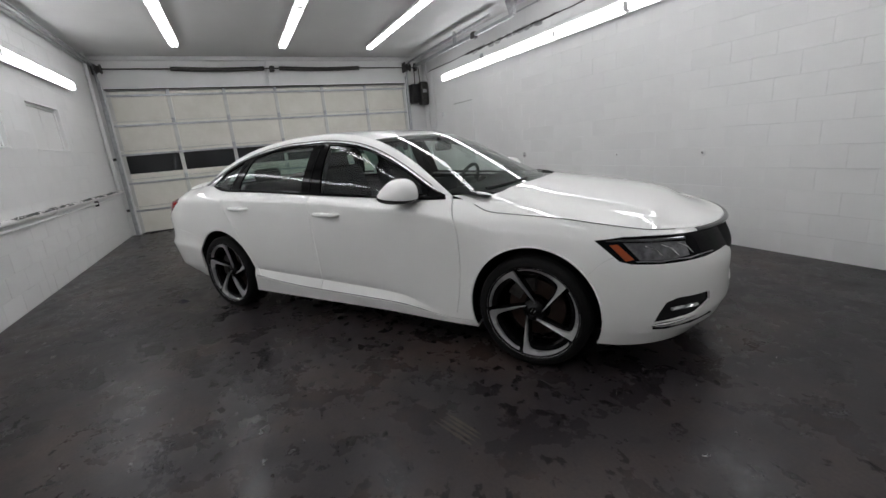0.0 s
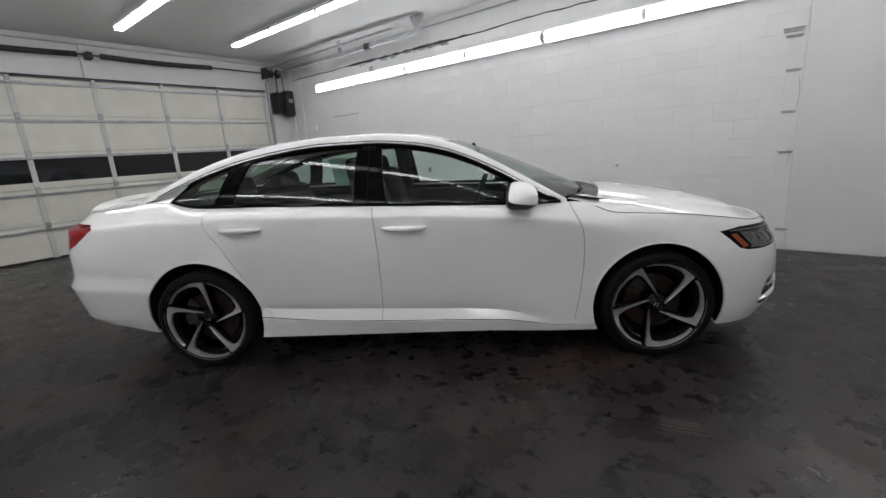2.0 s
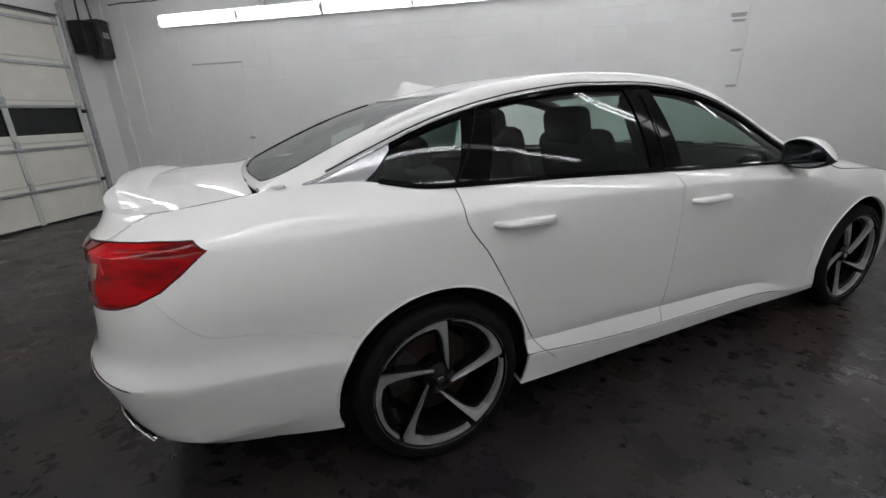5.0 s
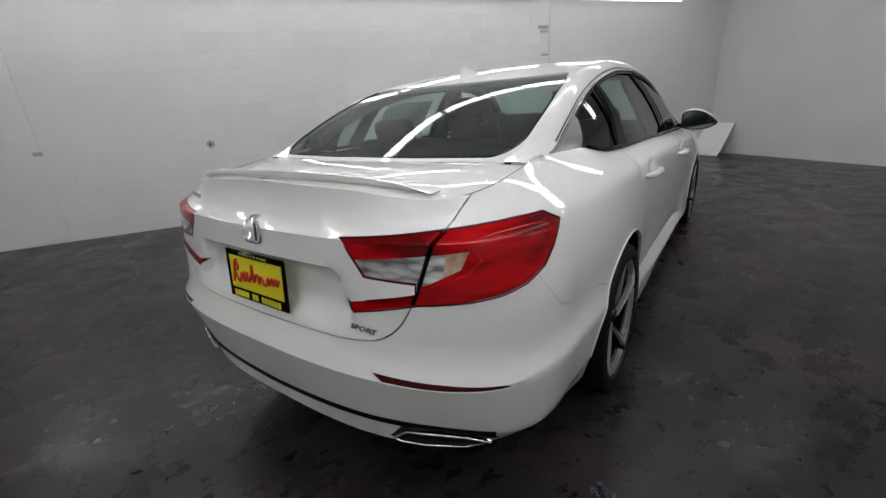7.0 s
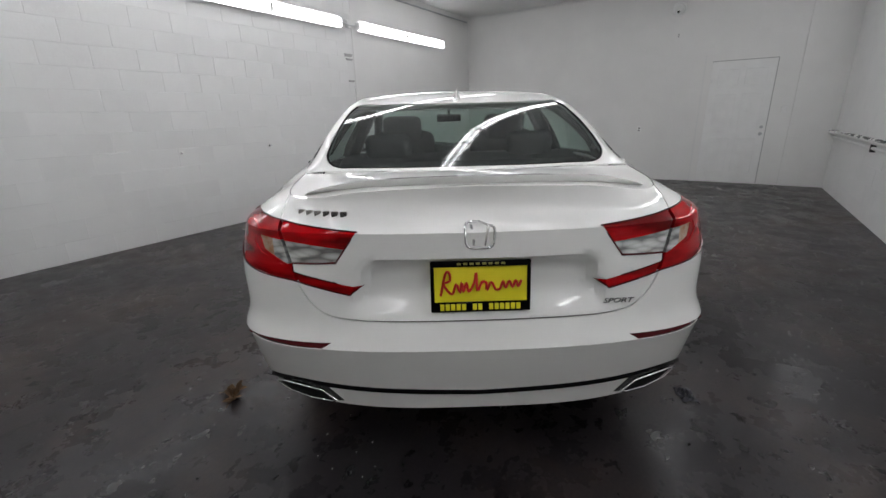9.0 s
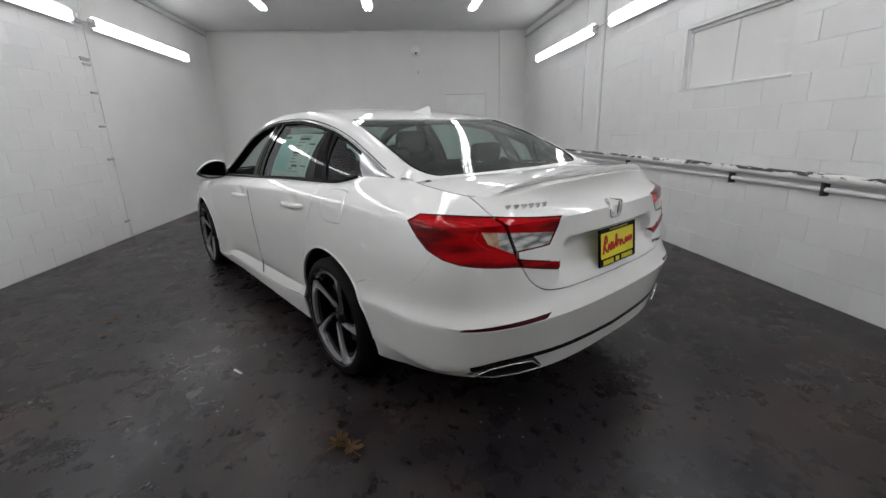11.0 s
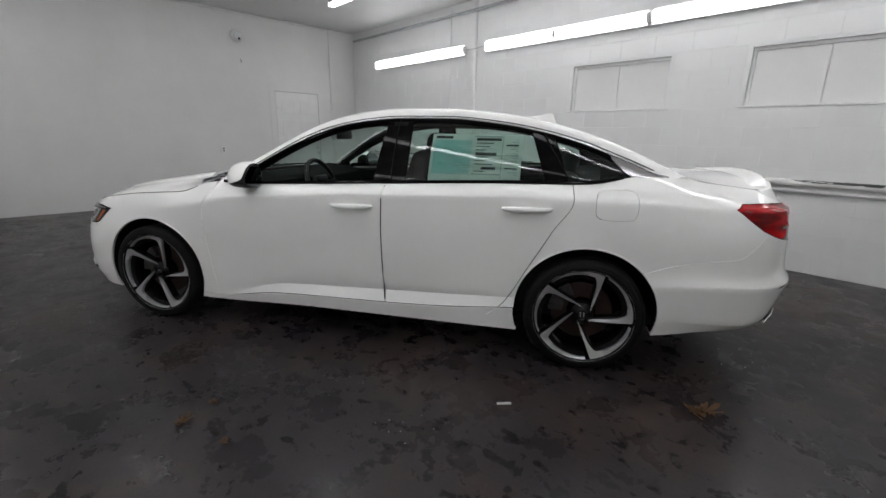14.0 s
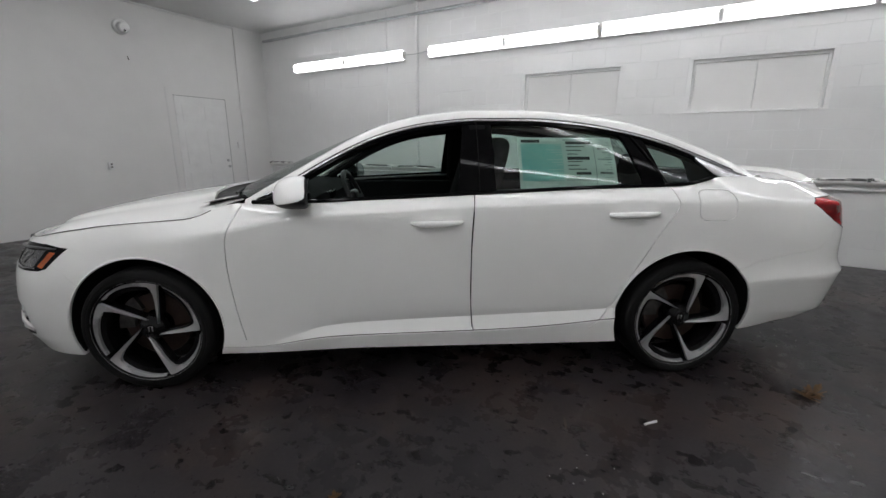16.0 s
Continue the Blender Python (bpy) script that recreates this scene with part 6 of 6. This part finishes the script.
# flat, smooth stretch of the wall beyond the toothed edge
slab("wall_patch", (2.28, WALL_A - .012, 0), (BACK, WALL_A - .002, CEIL), BACKPAINT, "smooth plastered stretch of wall", "wall", .004)
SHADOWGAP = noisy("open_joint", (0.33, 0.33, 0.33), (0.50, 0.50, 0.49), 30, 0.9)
for x, z, w, h in ((2.17, 2.25, .16, .03), (2.18, 2.19, .13, .016), (2.20, 1.865, .11, .016), (2.20, 1.46, .11, .016), (2.21, 1.05, .11, .016), (2.26, .22, .10, .014)):
    bm = bmesh.new()
    box(bm, (x - w / 2, WALL_A - .014, z - h / 2), (x + w / 2, WALL_A + .002, z + h / 2), .003)
    box(bm, (x - w / 2 - .01, WALL_A - .022, z + h / 2), (x + w / 2 + .01, WALL_A - .001, z + h / 2 + .012), .003)
    tagged(part("open_joint", bm, SHADOWGAP), "rough open joint at the toothed wall edge", "wall joint", "open joints in the wall", "structure")
for z0, z1, x in ((.02, .20, 2.30), (.95, 1.10, 2.24), (1.50, 1.80, 2.26)):
    tagged(part("wall_crack", sweep(bmesh.new(), [(x, WALL_A - .013, z0), (x + .01, WALL_A - .013, (z0 + z1) / 2), (x - .006, WALL_A - .013, z1)], .0022, 5), SHADOWGAP), "crack in the painted wall", "crack", "", "structure")

# plugged holes and small wall fittings
for x, z, r in ((.50, .965, .028), (-.67, .958, .016), (-2.70, .975, .036)):
    p = thing("wall_plug", "dark bolt hole with a smeared rim in the wall", "bolt hole", "bolt holes")
    part("hole", lathe(bmesh.new(), [(0, -.004), (r * .45, -.004), (r * .5, 0)], 14), DARKSTEEL, p, "", 30, pose(x, WALL_A - .0055, z))
    part("rim", lathe(bmesh.new(), [(r * .5, -.005), (r * .9, -.005), (r * 1.3, .001)], 18), SHADOWGAP if r > .03 else JOINT, p, "", 30, pose(x, WALL_A - .0055, z))
    if r > .02:
        part("bolt", sweep(bmesh.new(), [(x + .01, WALL_A, z + .005), (x + .012, WALL_A - .03, z + .004)], .007, 8), GALV, p)

dr = thing("blocked_door", "painted-over side door in the block wall", "door")
part("leaf", box(bmesh.new(), (-5.20, WALL_A - .010, .02), (-4.40, WALL_A - .001, 2.09), .003), WALLPAINT, dr)
part("top_gap", box(bmesh.new(), (-5.22, WALL_A - .013, 2.095), (-4.40, WALL_A - .001, 2.112), .002), SHADOWGAP, dr, "dark gap over the door")
part("side_gap", box(bmesh.new(), (-4.398, WALL_A - .012, 1.00), (-4.386, WALL_A - .001, 1.55), .002), JOINT, dr)
part("hasp", box(bmesh.new(), (-4.46, WALL_A - .03, 1.01), (-4.38, WALL_A - .001, 1.05), .004), GALV, dr)
for x, z in ((-5.81, 1.94), (-6.60, 1.20), (-6.22, 1.21)):
    b = thing("switch_box", "small white painted switch box on the wall", "switch box", "switch boxes")
    part("body", box(bmesh.new(), (x - .035, WALL_A - .045, z - .05), (x + .035, WALL_A, z + .05), .006), FIXTURE, b)
    part("toggle", box(bmesh.new(), (x - .006, WALL_A - .06, z - .012), (x + .006, WALL_A - .044, z + .012), .003), FIXTURE, b)
c = thing("conduit", "white painted conduit running down the wall", "conduit", "conduits")
part("pipe", sweep(bmesh.new(), [(-6.20, WALL_A - .014, 2.95), (-6.20, WALL_A - .014, 1.24)], .012, 8), WALLPAINT, c)
c = thing("conduit", "white painted conduit running down the wall", "conduit", "conduits")
part("pipe", sweep(bmesh.new(), [(-6.55, WALL_A - .014, 3.3), (-6.55, WALL_A - .014, .05)], .014, 8), WALLPAINT, c)

# gear along the top of the block wall
cond = thing("door_rail", "galvanised overhead rail hung below the ceiling", "rail")
part("rail", box(bmesh.new(), (FRONT + .3, WALL_A - .34, 3.10), (-2.45, WALL_A - .29, 3.155), .004), GALV, cond)
part("hanger", box(bmesh.new(), (-2.52, WALL_A - .345, 3.15), (-2.47, WALL_A - .285, CEIL), .004), GALV, cond)
bm = prism(bmesh.new(), [(-2.62, CEIL), (-2.36, CEIL), (-2.42, 3.14), (-2.52, 3.14)], .05, "y", WALL_A - .34)
part("gusset", bm, GALV, cond, "triangular steel gusset")
part("hanger", box(bmesh.new(), (-4.42, WALL_A - .345, 3.15), (-4.38, WALL_A - .285, CEIL), .004), GALV, cond)
part("clamp", box(bmesh.new(), (-3.72, WALL_A - .36, 3.07), (-3.60, WALL_A - .27, 3.18), .008), DARKSTEEL, cond)
led = thing("ledge", "rough broken dark edge under the ceiling", "ledge")
bm = bmesh.new()
pts, x = [], FRONT + .4
while x < 1.6:
    pts.append((x, WALL_A - .012, 2.985 + rnd.uniform(-.008, .008) + .02 * (x > -1.2)))
    x += .12
sweep(bm, pts, [rnd.uniform(.008, .026) if -4.6 < p[0] < -1.8 else rnd.uniform(.006, .010) for p in pts], 7)
part("edge", bm, DARKSTEEL, led)
for k in range(26):
    x = rnd.uniform(-4.5, -1.9)
    part("flake", box(bmesh.new(), (x, WALL_A - .02, 2.97 - rnd.uniform(0, .05)), (x + rnd.uniform(.03, .16), WALL_A - .001, 2.97 + rnd.uniform(.01, .05)), .005), SHADOWGAP, led)
part("stub", box(bmesh.new(), (-3.98, WALL_A - .03, 2.74), (-3.88, WALL_A, 2.88), .01), GALV, led)
for y in (WALL_A - .05,):
    c = thing("ceiling_conduit", "thin grey conduit along the top of the wall", "conduit", "conduits")
    part("pipe", sweep(bmesh.new(), [(FRONT + .1, y, 3.25), (5.9, y, 3.26)], .013, 8), GALV, c)

# ---- window wall ----
PIPEWHITE = noisy("flaking_pipe_paint", (0.74, 0.73, 0.71), (0.80, 0.79, 0.77), 8, 0.55)
m = PIPEWHITE
v = coords(m, (1.3, 4, 4))
fl = nd(m, "ShaderNodeTexNoise", Scale=5.5, Detail=5.0, Roughness=0.62)
link(m, v, fl.inputs["Vector"])
mask = ramp(m, fl.outputs["Fac"], [(0.485, (0, 0, 0)), (0.50, (1, 1, 1))])
geo = m.node_tree.nodes.new("ShaderNodeNewGeometry")
sep = m.node_tree.nodes.new("ShaderNodeSeparateXYZ")
link(m, geo.outputs["Normal"], sep.inputs[0])
mask = mixc(m, 1.0, mask, ramp(m, sep.outputs["Z"], [(0.10, (0, 0, 0)), (0.35, (1, 1, 1))]), "MULTIPLY")
link(m, mixc(m, mask, (0.77, 0.76, 0.74), (0.028, 0.032, 0.028)), bsdf(m, "Base Color"))

for a, b in WINDOWS:
    w = thing("blocked_window", "boarded and painted-over window in the block wall", "window", "blocked windows")
    z0, z1, back = WIN_Z0, WIN_Z1, WALL_B - RECESS
    mid_ = (a + b) / 2
    part("board", box(bmesh.new(), (a + .028, back + .001, z0 + .012), (mid_ - .004, back + .012, z1 - .034), .003), BACKPAINT, w)
    part("board", box(bmesh.new(), (mid_ + .004, back + .001, z0 + .012), (b - .028, back + .012, z1 - .034), .003), BACKPAINT, w)
    part("frame_head", box(bmesh.new(), (a + .001, back + .001, z1 - .034), (b - .001, back + .034, z1 - .001), .004), WALLPAINT, w)
    for xa, xb in ((a + .001, a + .028), (b - .028, b - .001)):
        part("jamb", box(bmesh.new(), (xa, back + .001, z0 + .012), (xb, back + .030, z1 - .034), .004), WALLPAINT, w)
    part("sill", box(bmesh.new(), (a - .045, back + .001, z0 - .014), (b + .045, WALL_B + .010, z0 + .012), .006), WALLPAINT, w)

pipe = thing("wall_pipe", "white pipe with flaking paint along the window wall", "pipe")
for x0, x1 in ((FRONT + .1, -3.2), (-3.2, .2), (.2, 2.9), (2.9, 5.95)):
    n = int((x1 - x0) / .1)
    pts = [(x0 + (x1 - x0) * i / n, WALL_B + .045, .895 + .002 * math.sin(i)) for i in range(n + 1)]
    part("pipe", sweep(bmesh.new(), pts, [.034 + .004 * noise.noise((p[0] * 5, 0, 0)) for p in pts], 12), PIPEWHITE, pipe)
    part("coupling", sweep(bmesh.new(), [(x1 - .05, WALL_B + .045, .895), (x1 + .05, WALL_B + .045, .895)], .043, 12), PIPEWHITE, pipe)
for x in (-5.0, -1.2, -.35, 1.4, 3.6):
    part("bracket", box(bmesh.new(), (x - .015, WALL_B, .77), (x + .015, WALL_B + .05, .87), .004), DARKSTEEL, pipe)
low = thing("wall_pipe", "thin white painted pipe below the larger one", "pipe")
part("pipe", sweep(bmesh.new(), [(FRONT + .1, WALL_B + .03, .815), (5.95, WALL_B + .03, .815)], .018, 10), WALLPAINT, low)
up = thing("wall_pipe", "white painted pipe rising to the ceiling beside the door", "pipe")
part("pipe", sweep(bmesh.new(), [(FRONT + .35, WALL_B + .05, .93), (FRONT + .35, WALL_B + .05, CEIL)], .03, 10), WALLPAINT, up)
ov = thing("wall_pipe", "painted pipe along the top of the window wall", "pipe")
part("pipe", sweep(bmesh.new(), [(FRONT + .1, WALL_B + .06, 3.20), (5.9, WALL_B + .06, 3.20)], .022, 10), GALV, ov)

for x, z0, z1, r in ((2.33, .93, CEIL, .03), (2.93, 1.25, CEIL - .02, .010)):
    c = thing("conduit", "white painted conduit running up the window wall", "conduit", "conduits")
    part("pipe", sweep(bmesh.new(), [(x, WALL_B + r, z0), (x, WALL_B + r, z1)], r, 10), WALLPAINT, c)
    if r < .02:
        part("box", box(bmesh.new(), (x - .03, WALL_B, z0 - .05), (x + .03, WALL_B + .03, z0 + .03), .005), FIXTURE, c)
lk = thing("light_cable", "short grey cable between two wall lights", "cable")
part("cable", sweep(bmesh.new(), [(2.10, WALL_B + .05, 2.66), (2.3, WALL_B + .07, 2.63), (2.54, WALL_B + .05, 2.64)], .006, 6), GALV, lk)
lk = thing("light_cable", "short grey cable between two wall lights", "cable")
part("cable", sweep(bmesh.new(), [(2.03, WALL_A - .05, 2.70), (2.2, WALL_A - .06, 2.68), (2.38, WALL_A - .05, 2.70)], .006, 6), GALV, lk)
bx = thing("junction_box", "small painted junction box between lights", "junction box")
part("body", box(bmesh.new(), (2.15, WALL_A - .05, 2.66), (2.25, WALL_A - .001, 2.76), .008), FIXTURE, bx)
ol = thing("patched_opening", "painted-over rectangular patch in the window wall", "wall patch")
bm = bmesh.new()
sweep(bm, [(2.02, WALL_B + .002, 2.00), (1.90, WALL_B + .002, 2.045), (1.36, WALL_B + .002, 2.06)], .006, 6)
sweep(bm, [(1.32, WALL_B + .002, 2.03), (1.30, WALL_B + .002, 1.50)], .003, 5)
sweep(bm, [(1.95, WALL_B + .002, 1.165), (1.27, WALL_B + .002, 1.175)], .008, 6)
part("edge", bm, JOINT, ol)

# ---- back wall ----
bd = thing("panel_door", "white six-panel door closed in the back wall", "door")
y0, y1, zt = -2.54, -1.63, 2.06
part("leaf", box(bmesh.new(), (BACK - .012, y0, .015), (BACK + .01, y1, zt), .003), FIXTURE, bd)
for c0, c1 in ((y0 + .11, y0 + .41), (y1 - .41, y1 - .11)):
    for za, zb in ((.18, .78), (.92, 1.52), (1.66, 1.92)):
        part("panel", box(bmesh.new(), (BACK - .019, c0, za), (BACK - .010, c1, zb), .006), FIXTURE, bd)
part("top_gap", box(bmesh.new(), (BACK - .014, y0 - .01, zt), (BACK + .0, y1 + .01, zt + .012), .002), SHADOWGAP, bd, "dark gap over the door")
part("side_gap", box(bmesh.new(), (BACK - .013, y0 - .012, .015), (BACK + .0, y0, zt), .002), SHADOWGAP, bd, "dark gap beside the door")
for z in (.97, .86):
    part("knob", lathe(bmesh.new(), [(0, -.055), (.02, -.05), (.026, -.04), (.02, -.025), (.011, -.02), (.011, 0), (.03, 0)] if z < .9 else [(0, -.018), (.022, -.018), (.026, -.01), (.026, 0)], 18), GALV, bd, "brushed steel knob", 30, pose(BACK - .012, y0 + .06, z, 0, 0, -90))
fr_ = slab("trim_door", (BACK - .008, y1 + .10, 0), (BACK - .001, y1 + .125, 2.18), JOINT, "thin painted board edge beside the door", "trim")
slab("trim_corner", (BACK - .03, WALL_B, 0), (BACK - .001, WALL_B + .60, CEIL), BACKPAINT, "flat painted board at the corner", "trim", .004)
slab("trim_ceiling", (BACK - .03, WALL_B + .6, CEIL - .035), (BACK - .001, WALL_A, CEIL - .002), JOINT, "painted cornice strip at the ceiling", "trim", .006)
for y, z in ((-.56, .945), (-2.74, 1.255)):
    so = thing("wall_socket", "white socket plate on the back wall", "socket", "sockets")
    part("plate", box(bmesh.new(), (BACK - .042, y - .035, z - .055), (BACK - .0, y + .035, z + .055), .004), FIXTURE, so)
    for dz in (-.022, .022):
        part("outlet", box(bmesh.new(), (BACK - .046, y - .014, z + dz - .012), (BACK - .040, y + .014, z + dz + .012), .003), DARKSTEEL if z < 1 else FIXTURE, so)
sc = thing("security_camera", "small white dome camera high on the back wall", "camera")
part("base", lathe(bmesh.new(), [(0, -.05), (.095, -.05), (.108, -.04), (.11, 0)], 24), FIXTURE, sc, "", 30, pose(BACK - .001, -1.0, 2.97, 0, 0, -90))
part("dome", lathe(bmesh.new(), [(0, -.10), (.06, -.095), (.075, -.08), (.078, -.03), (.078, 0)], 24), FIXTURE, sc, "", 40, pose(BACK - .045, -1.0, 2.95, 0, 30, -90))
part("lens", lathe(bmesh.new(), [(0, -.012), (.020, -.010), (.025, 0)], 16), NIGHTGLASS, sc, "dark lens", 30, pose(BACK - .132, -1.0, 2.905, 0, 30, -90))
nl = thing("wall_nail", "short nail with a hanging wire on the wall", "nail")
part("nail", sweep(bmesh.new(), [(BACK, -1.04, 2.57), (BACK - .02, -1.04, 2.52)], .006, 6), DARKSTEEL, nl)
BOARDWHITE = noisy("white_board", (0.84, 0.84, 0.83), (0.89, 0.89, 0.88), 6, 0.5)
bo = thing("leaning_board", "white flat board leaning against the back wall", "board", "", pose(5.53, 2.93, 0, 0, 0, -81.4))
lean = Matrix.Rotation(radians(-40), 4, "X")
part("board", box(bmesh.new(), (-.25, -.012, 0.010), (.25, .012, .73), .004), BOARDWHITE, bo, m=lean)
part("batten", box(bmesh.new(), (-.25, .012, .05), (-.215, .035, .70), .004), BOARDWHITE, bo, m=lean)
part("foot", box(bmesh.new(), (-.32, -.07, 0), (-.22, .02, .022), .005), BOARDWHITE, bo, "small white block under the corner")

# ---- litter on the floor ----
LEAFBROWN = noisy("dry_leaf_brown", (0.12, 0.062, 0.024), (0.22, 0.122, 0.048), 30, 0.75, 0, 0.3, 120)


def leaf(x, y, size, seed, lobes=5):
    """A dry curled maple leaf."""
    r = random.Random(seed)
    bm = bmesh.new()
    n = lobes * 8
    mid = bm.verts.new((0, 0, .004))
    ring1, ring2 = [], []
    for i in range(n):
        a = math.tau * i / n
        k = abs(math.sin(a * lobes / 2)) ** .7
        rad = size * (.40 + .80 * k) * r.uniform(.75, 1.15)
        curl = size * .55 * (.5 + .5 * math.sin(a * 2 + seed)) * k + r.uniform(0, .010)
        ring1.append(bm.verts.new((rad * .5 * math.cos(a), rad * .36 * math.sin(a), .006 + curl * .3)))
        ring2.append(bm.verts.new((rad * math.cos(a), rad * .68 * math.sin(a), .004 + curl)))
    for i in range(n):
        j = (i + 1) % n
        bm.faces.new((mid, ring1[i], ring1[j]))
        bm.faces.new((ring1[i], ring2[i], ring2[j], ring1[j]))
    bmesh.ops.solidify(bm, geom=bm.faces[:], thickness=.0012)
    t = thing("dry_leaf", "dry curled brown maple leaf on the floor", "leaf", "fallen leaves", pose(x, y, 0.0, 0, 0, seed * 57))
    part("blade", bm, LEAFBROWN, t)
    part("stalk", sweep(bmesh.new(), [(0, 0, .006), (-size * .6, size * .3, .006), (-size * 1.3, size * .5, .010)], .0018, 5), LEAFBROWN, t)


leaf(-2.31, -.16, .058, 1)
leaf(-2.27, -.11, .05, 6)
leaf(-.71, 1.74, .036, 2)
leaf(-.98, 1.64, .020, 3)
leaf(-.66, 1.59, .022, 4)
st = thing("cigarette_butt", "pale paper stub lying on the floor", "litter", "", pose(-1.61, .535, .006, 0, 0, 50))
part("stub", sweep(bmesh.new(), [(-.035, 0, 0), (.035, 0, 0)], .006, 8), FIXTURE, st)
fo = thing("plastic_scrap", "crumpled dark glossy plastic scrap on the floor", "litter", "", pose(-1.16, -2.01, 0, 0, 0, 30))
bm = bmesh.new()
bmesh.ops.create_grid(bm, x_segments=22, y_segments=16, size=1)
for v_ in bm.verts:
    u_, w_ = v_.co.x, v_.co.y
    edge_ = max(abs(u_), abs(w_))
    wob = 1 + .35 * noise.noise((u_ * 1.5, w_ * 1.5, 3.1))
    v_.co = Vector((u_ * .055 * wob, w_ * .036 * wob, .004 + .020 * (1 - edge_ ** 3) * abs(noise.noise((u_ * 3.1, w_ * 3.1, .4))) * 1.6 + .003 * abs(noise.noise((u_ * 9, w_ * 9, 2)))))
bmesh.ops.solidify(bm, geom=bm.faces[:], thickness=.001)
part("film", bm, noisy("dark_plastic_film", (0.012, 0.012, 0.018), (0.05, 0.05, 0.065), 40, 0.15), fo, "", 20)
SCUFF = noisy("scraped_floor_tan", (0.045, 0.038, 0.029), (0.085, 0.070, 0.054), 25, 0.7)
for k, (x, y, L, ang, n) in enumerate(((1.95, -.585, .30, 16, 4), (2.415, -1.56, .66, 90, 1), (1.85, -2.02, .30, 165, 3), (-1.28, .74, .16, 110, 1))):
    bm = bmesh.new()
    for q in range(n):
        o = (q - n / 2) * .024 + rnd.uniform(-.005, .005)
        a0, a1 = -L / 2 + rnd.uniform(0, L * .3), L / 2 - rnd.uniform(0, L * .3)
        m_ = max(4, int((a1 - a0) / .02))
        up_, dn_ = [], []
        for t in np.linspace(a0, a1, m_):
            w = .009 * (1 - ((t - (a0 + a1) / 2) / ((a1 - a0) / 2)) ** 4) * rnd.uniform(.4, 1.0) + .0008
            up_.append(bm.verts.new((t, o + w, .0012)))
            dn_.append(bm.verts.new((t, o - w, .0012)))
        for i_ in range(m_ - 1):
            bm.faces.new((dn_[i_], dn_[i_ + 1], up_[i_ + 1], up_[i_]))
    ob = part("floor_scuff", bm, SCUFF)
    ob.matrix_basis = pose(x, y, 0, 0, 0, ang)
    tagged(ob, "pale tan scrape worn into the dark concrete floor", "floor mark", "floor scrapes", "structure")
CHIP = noisy("white_chip", (0.30, 0.30, 0.28), (0.5, 0.5, 0.48), 50, 0.6)
bm = bmesh.new()
for k in range(30):
    cx, cy = ((-1.38, 1.05), (-2.25, -.92), (.2, -2.2), (2.8, .3))[k % 4]
    x, y, s_ = rnd.gauss(cx, .10 if k % 4 < 2 else .9), rnd.gauss(cy, .10 if k % 4 < 2 else .9), rnd.uniform(.0014, .0032)
    if abs(x) < 6 and abs(y) < 3.2:
        box(bm, (x - s_, y - s_ * .6, 0), (x + s_, y + s_ * .6, .003), 0, None)
tagged(part("floor_chips", bm, CHIP), "scattered pale paint chips on the floor", "debris", kind="stuff")

# ---- painted concrete blocks of the two long walls ----
def block_mesh(w, h, name="block"):
    me = bpy.data.meshes.new(name)
    bm = box(bmesh.new(), (-w / 2, -.0022, -h / 2), (w / 2, .002, h / 2), .0016)
    bm.to_mesh(me)
    bm.free()
    me.materials.append(BLOCKPAINT)
    return me


def block_wall(wall, y, out, x0, x1, near0, near1, holes):
    """Courses of blocks, each a piece of its own along the stretch near0 to near1, joined beyond it."""
    r = random.Random(11)
    L, H, gap = .4064, .2032, .0032
    meshes, rest = {}, bmesh.new()
    for k in range(16):
        z = (k + .5) * H
        x = x0 - (k % 2) * L / 2
        while x < x1:
            spans = [(max(x, x0), min(x + L, x1))]
            for a, b, lo, hi in holes:
                if z + H / 2 > lo + .01 and z - H / 2 < hi - .01:
                    spans = [q for p, e in spans for q in ((p, min(e, a - .046)), (max(p, b + .046), e))]
            for p, e in spans:
                if e - p < .05:
                    continue
                w = round(e - p - gap, 3)
                if near0 < (p + e) / 2 < near1:
                    if w not in meshes:
                        meshes[w] = block_mesh(w, H - gap)
                    ob = new("block", meshes[w])
                    ob.parent = wall
                    ob.matrix_basis = pose((p + e) / 2, y - out * r.uniform(0, .0012), z, 0, 0, 0 if out > 0 else 180)
                else:
                    d = out * (.0022 + r.uniform(0, .001))
                    box(rest, ((p + gap / 2), min(y, y - d), z - H / 2 + gap / 2), ((e - gap / 2), max(y, y - d), z + H / 2 - gap / 2))
            x += L
    tagged(part("block_rest", rest, WALLPAINT, wall, "", 0), kind="stuff")


objs = bpy.data.objects
block_wall(objs["wall_a"], WALL_A, 1, FRONT, 2.28, -2.6, 2.28, [(-5.22, -4.38, 0, 2.1)])
block_wall(objs["wall_b"], WALL_B, -1, FRONT, BACK - .03, -4.9, 1.9, [(a, b, WIN_Z0, WIN_Z1) for a, b in WINDOWS])
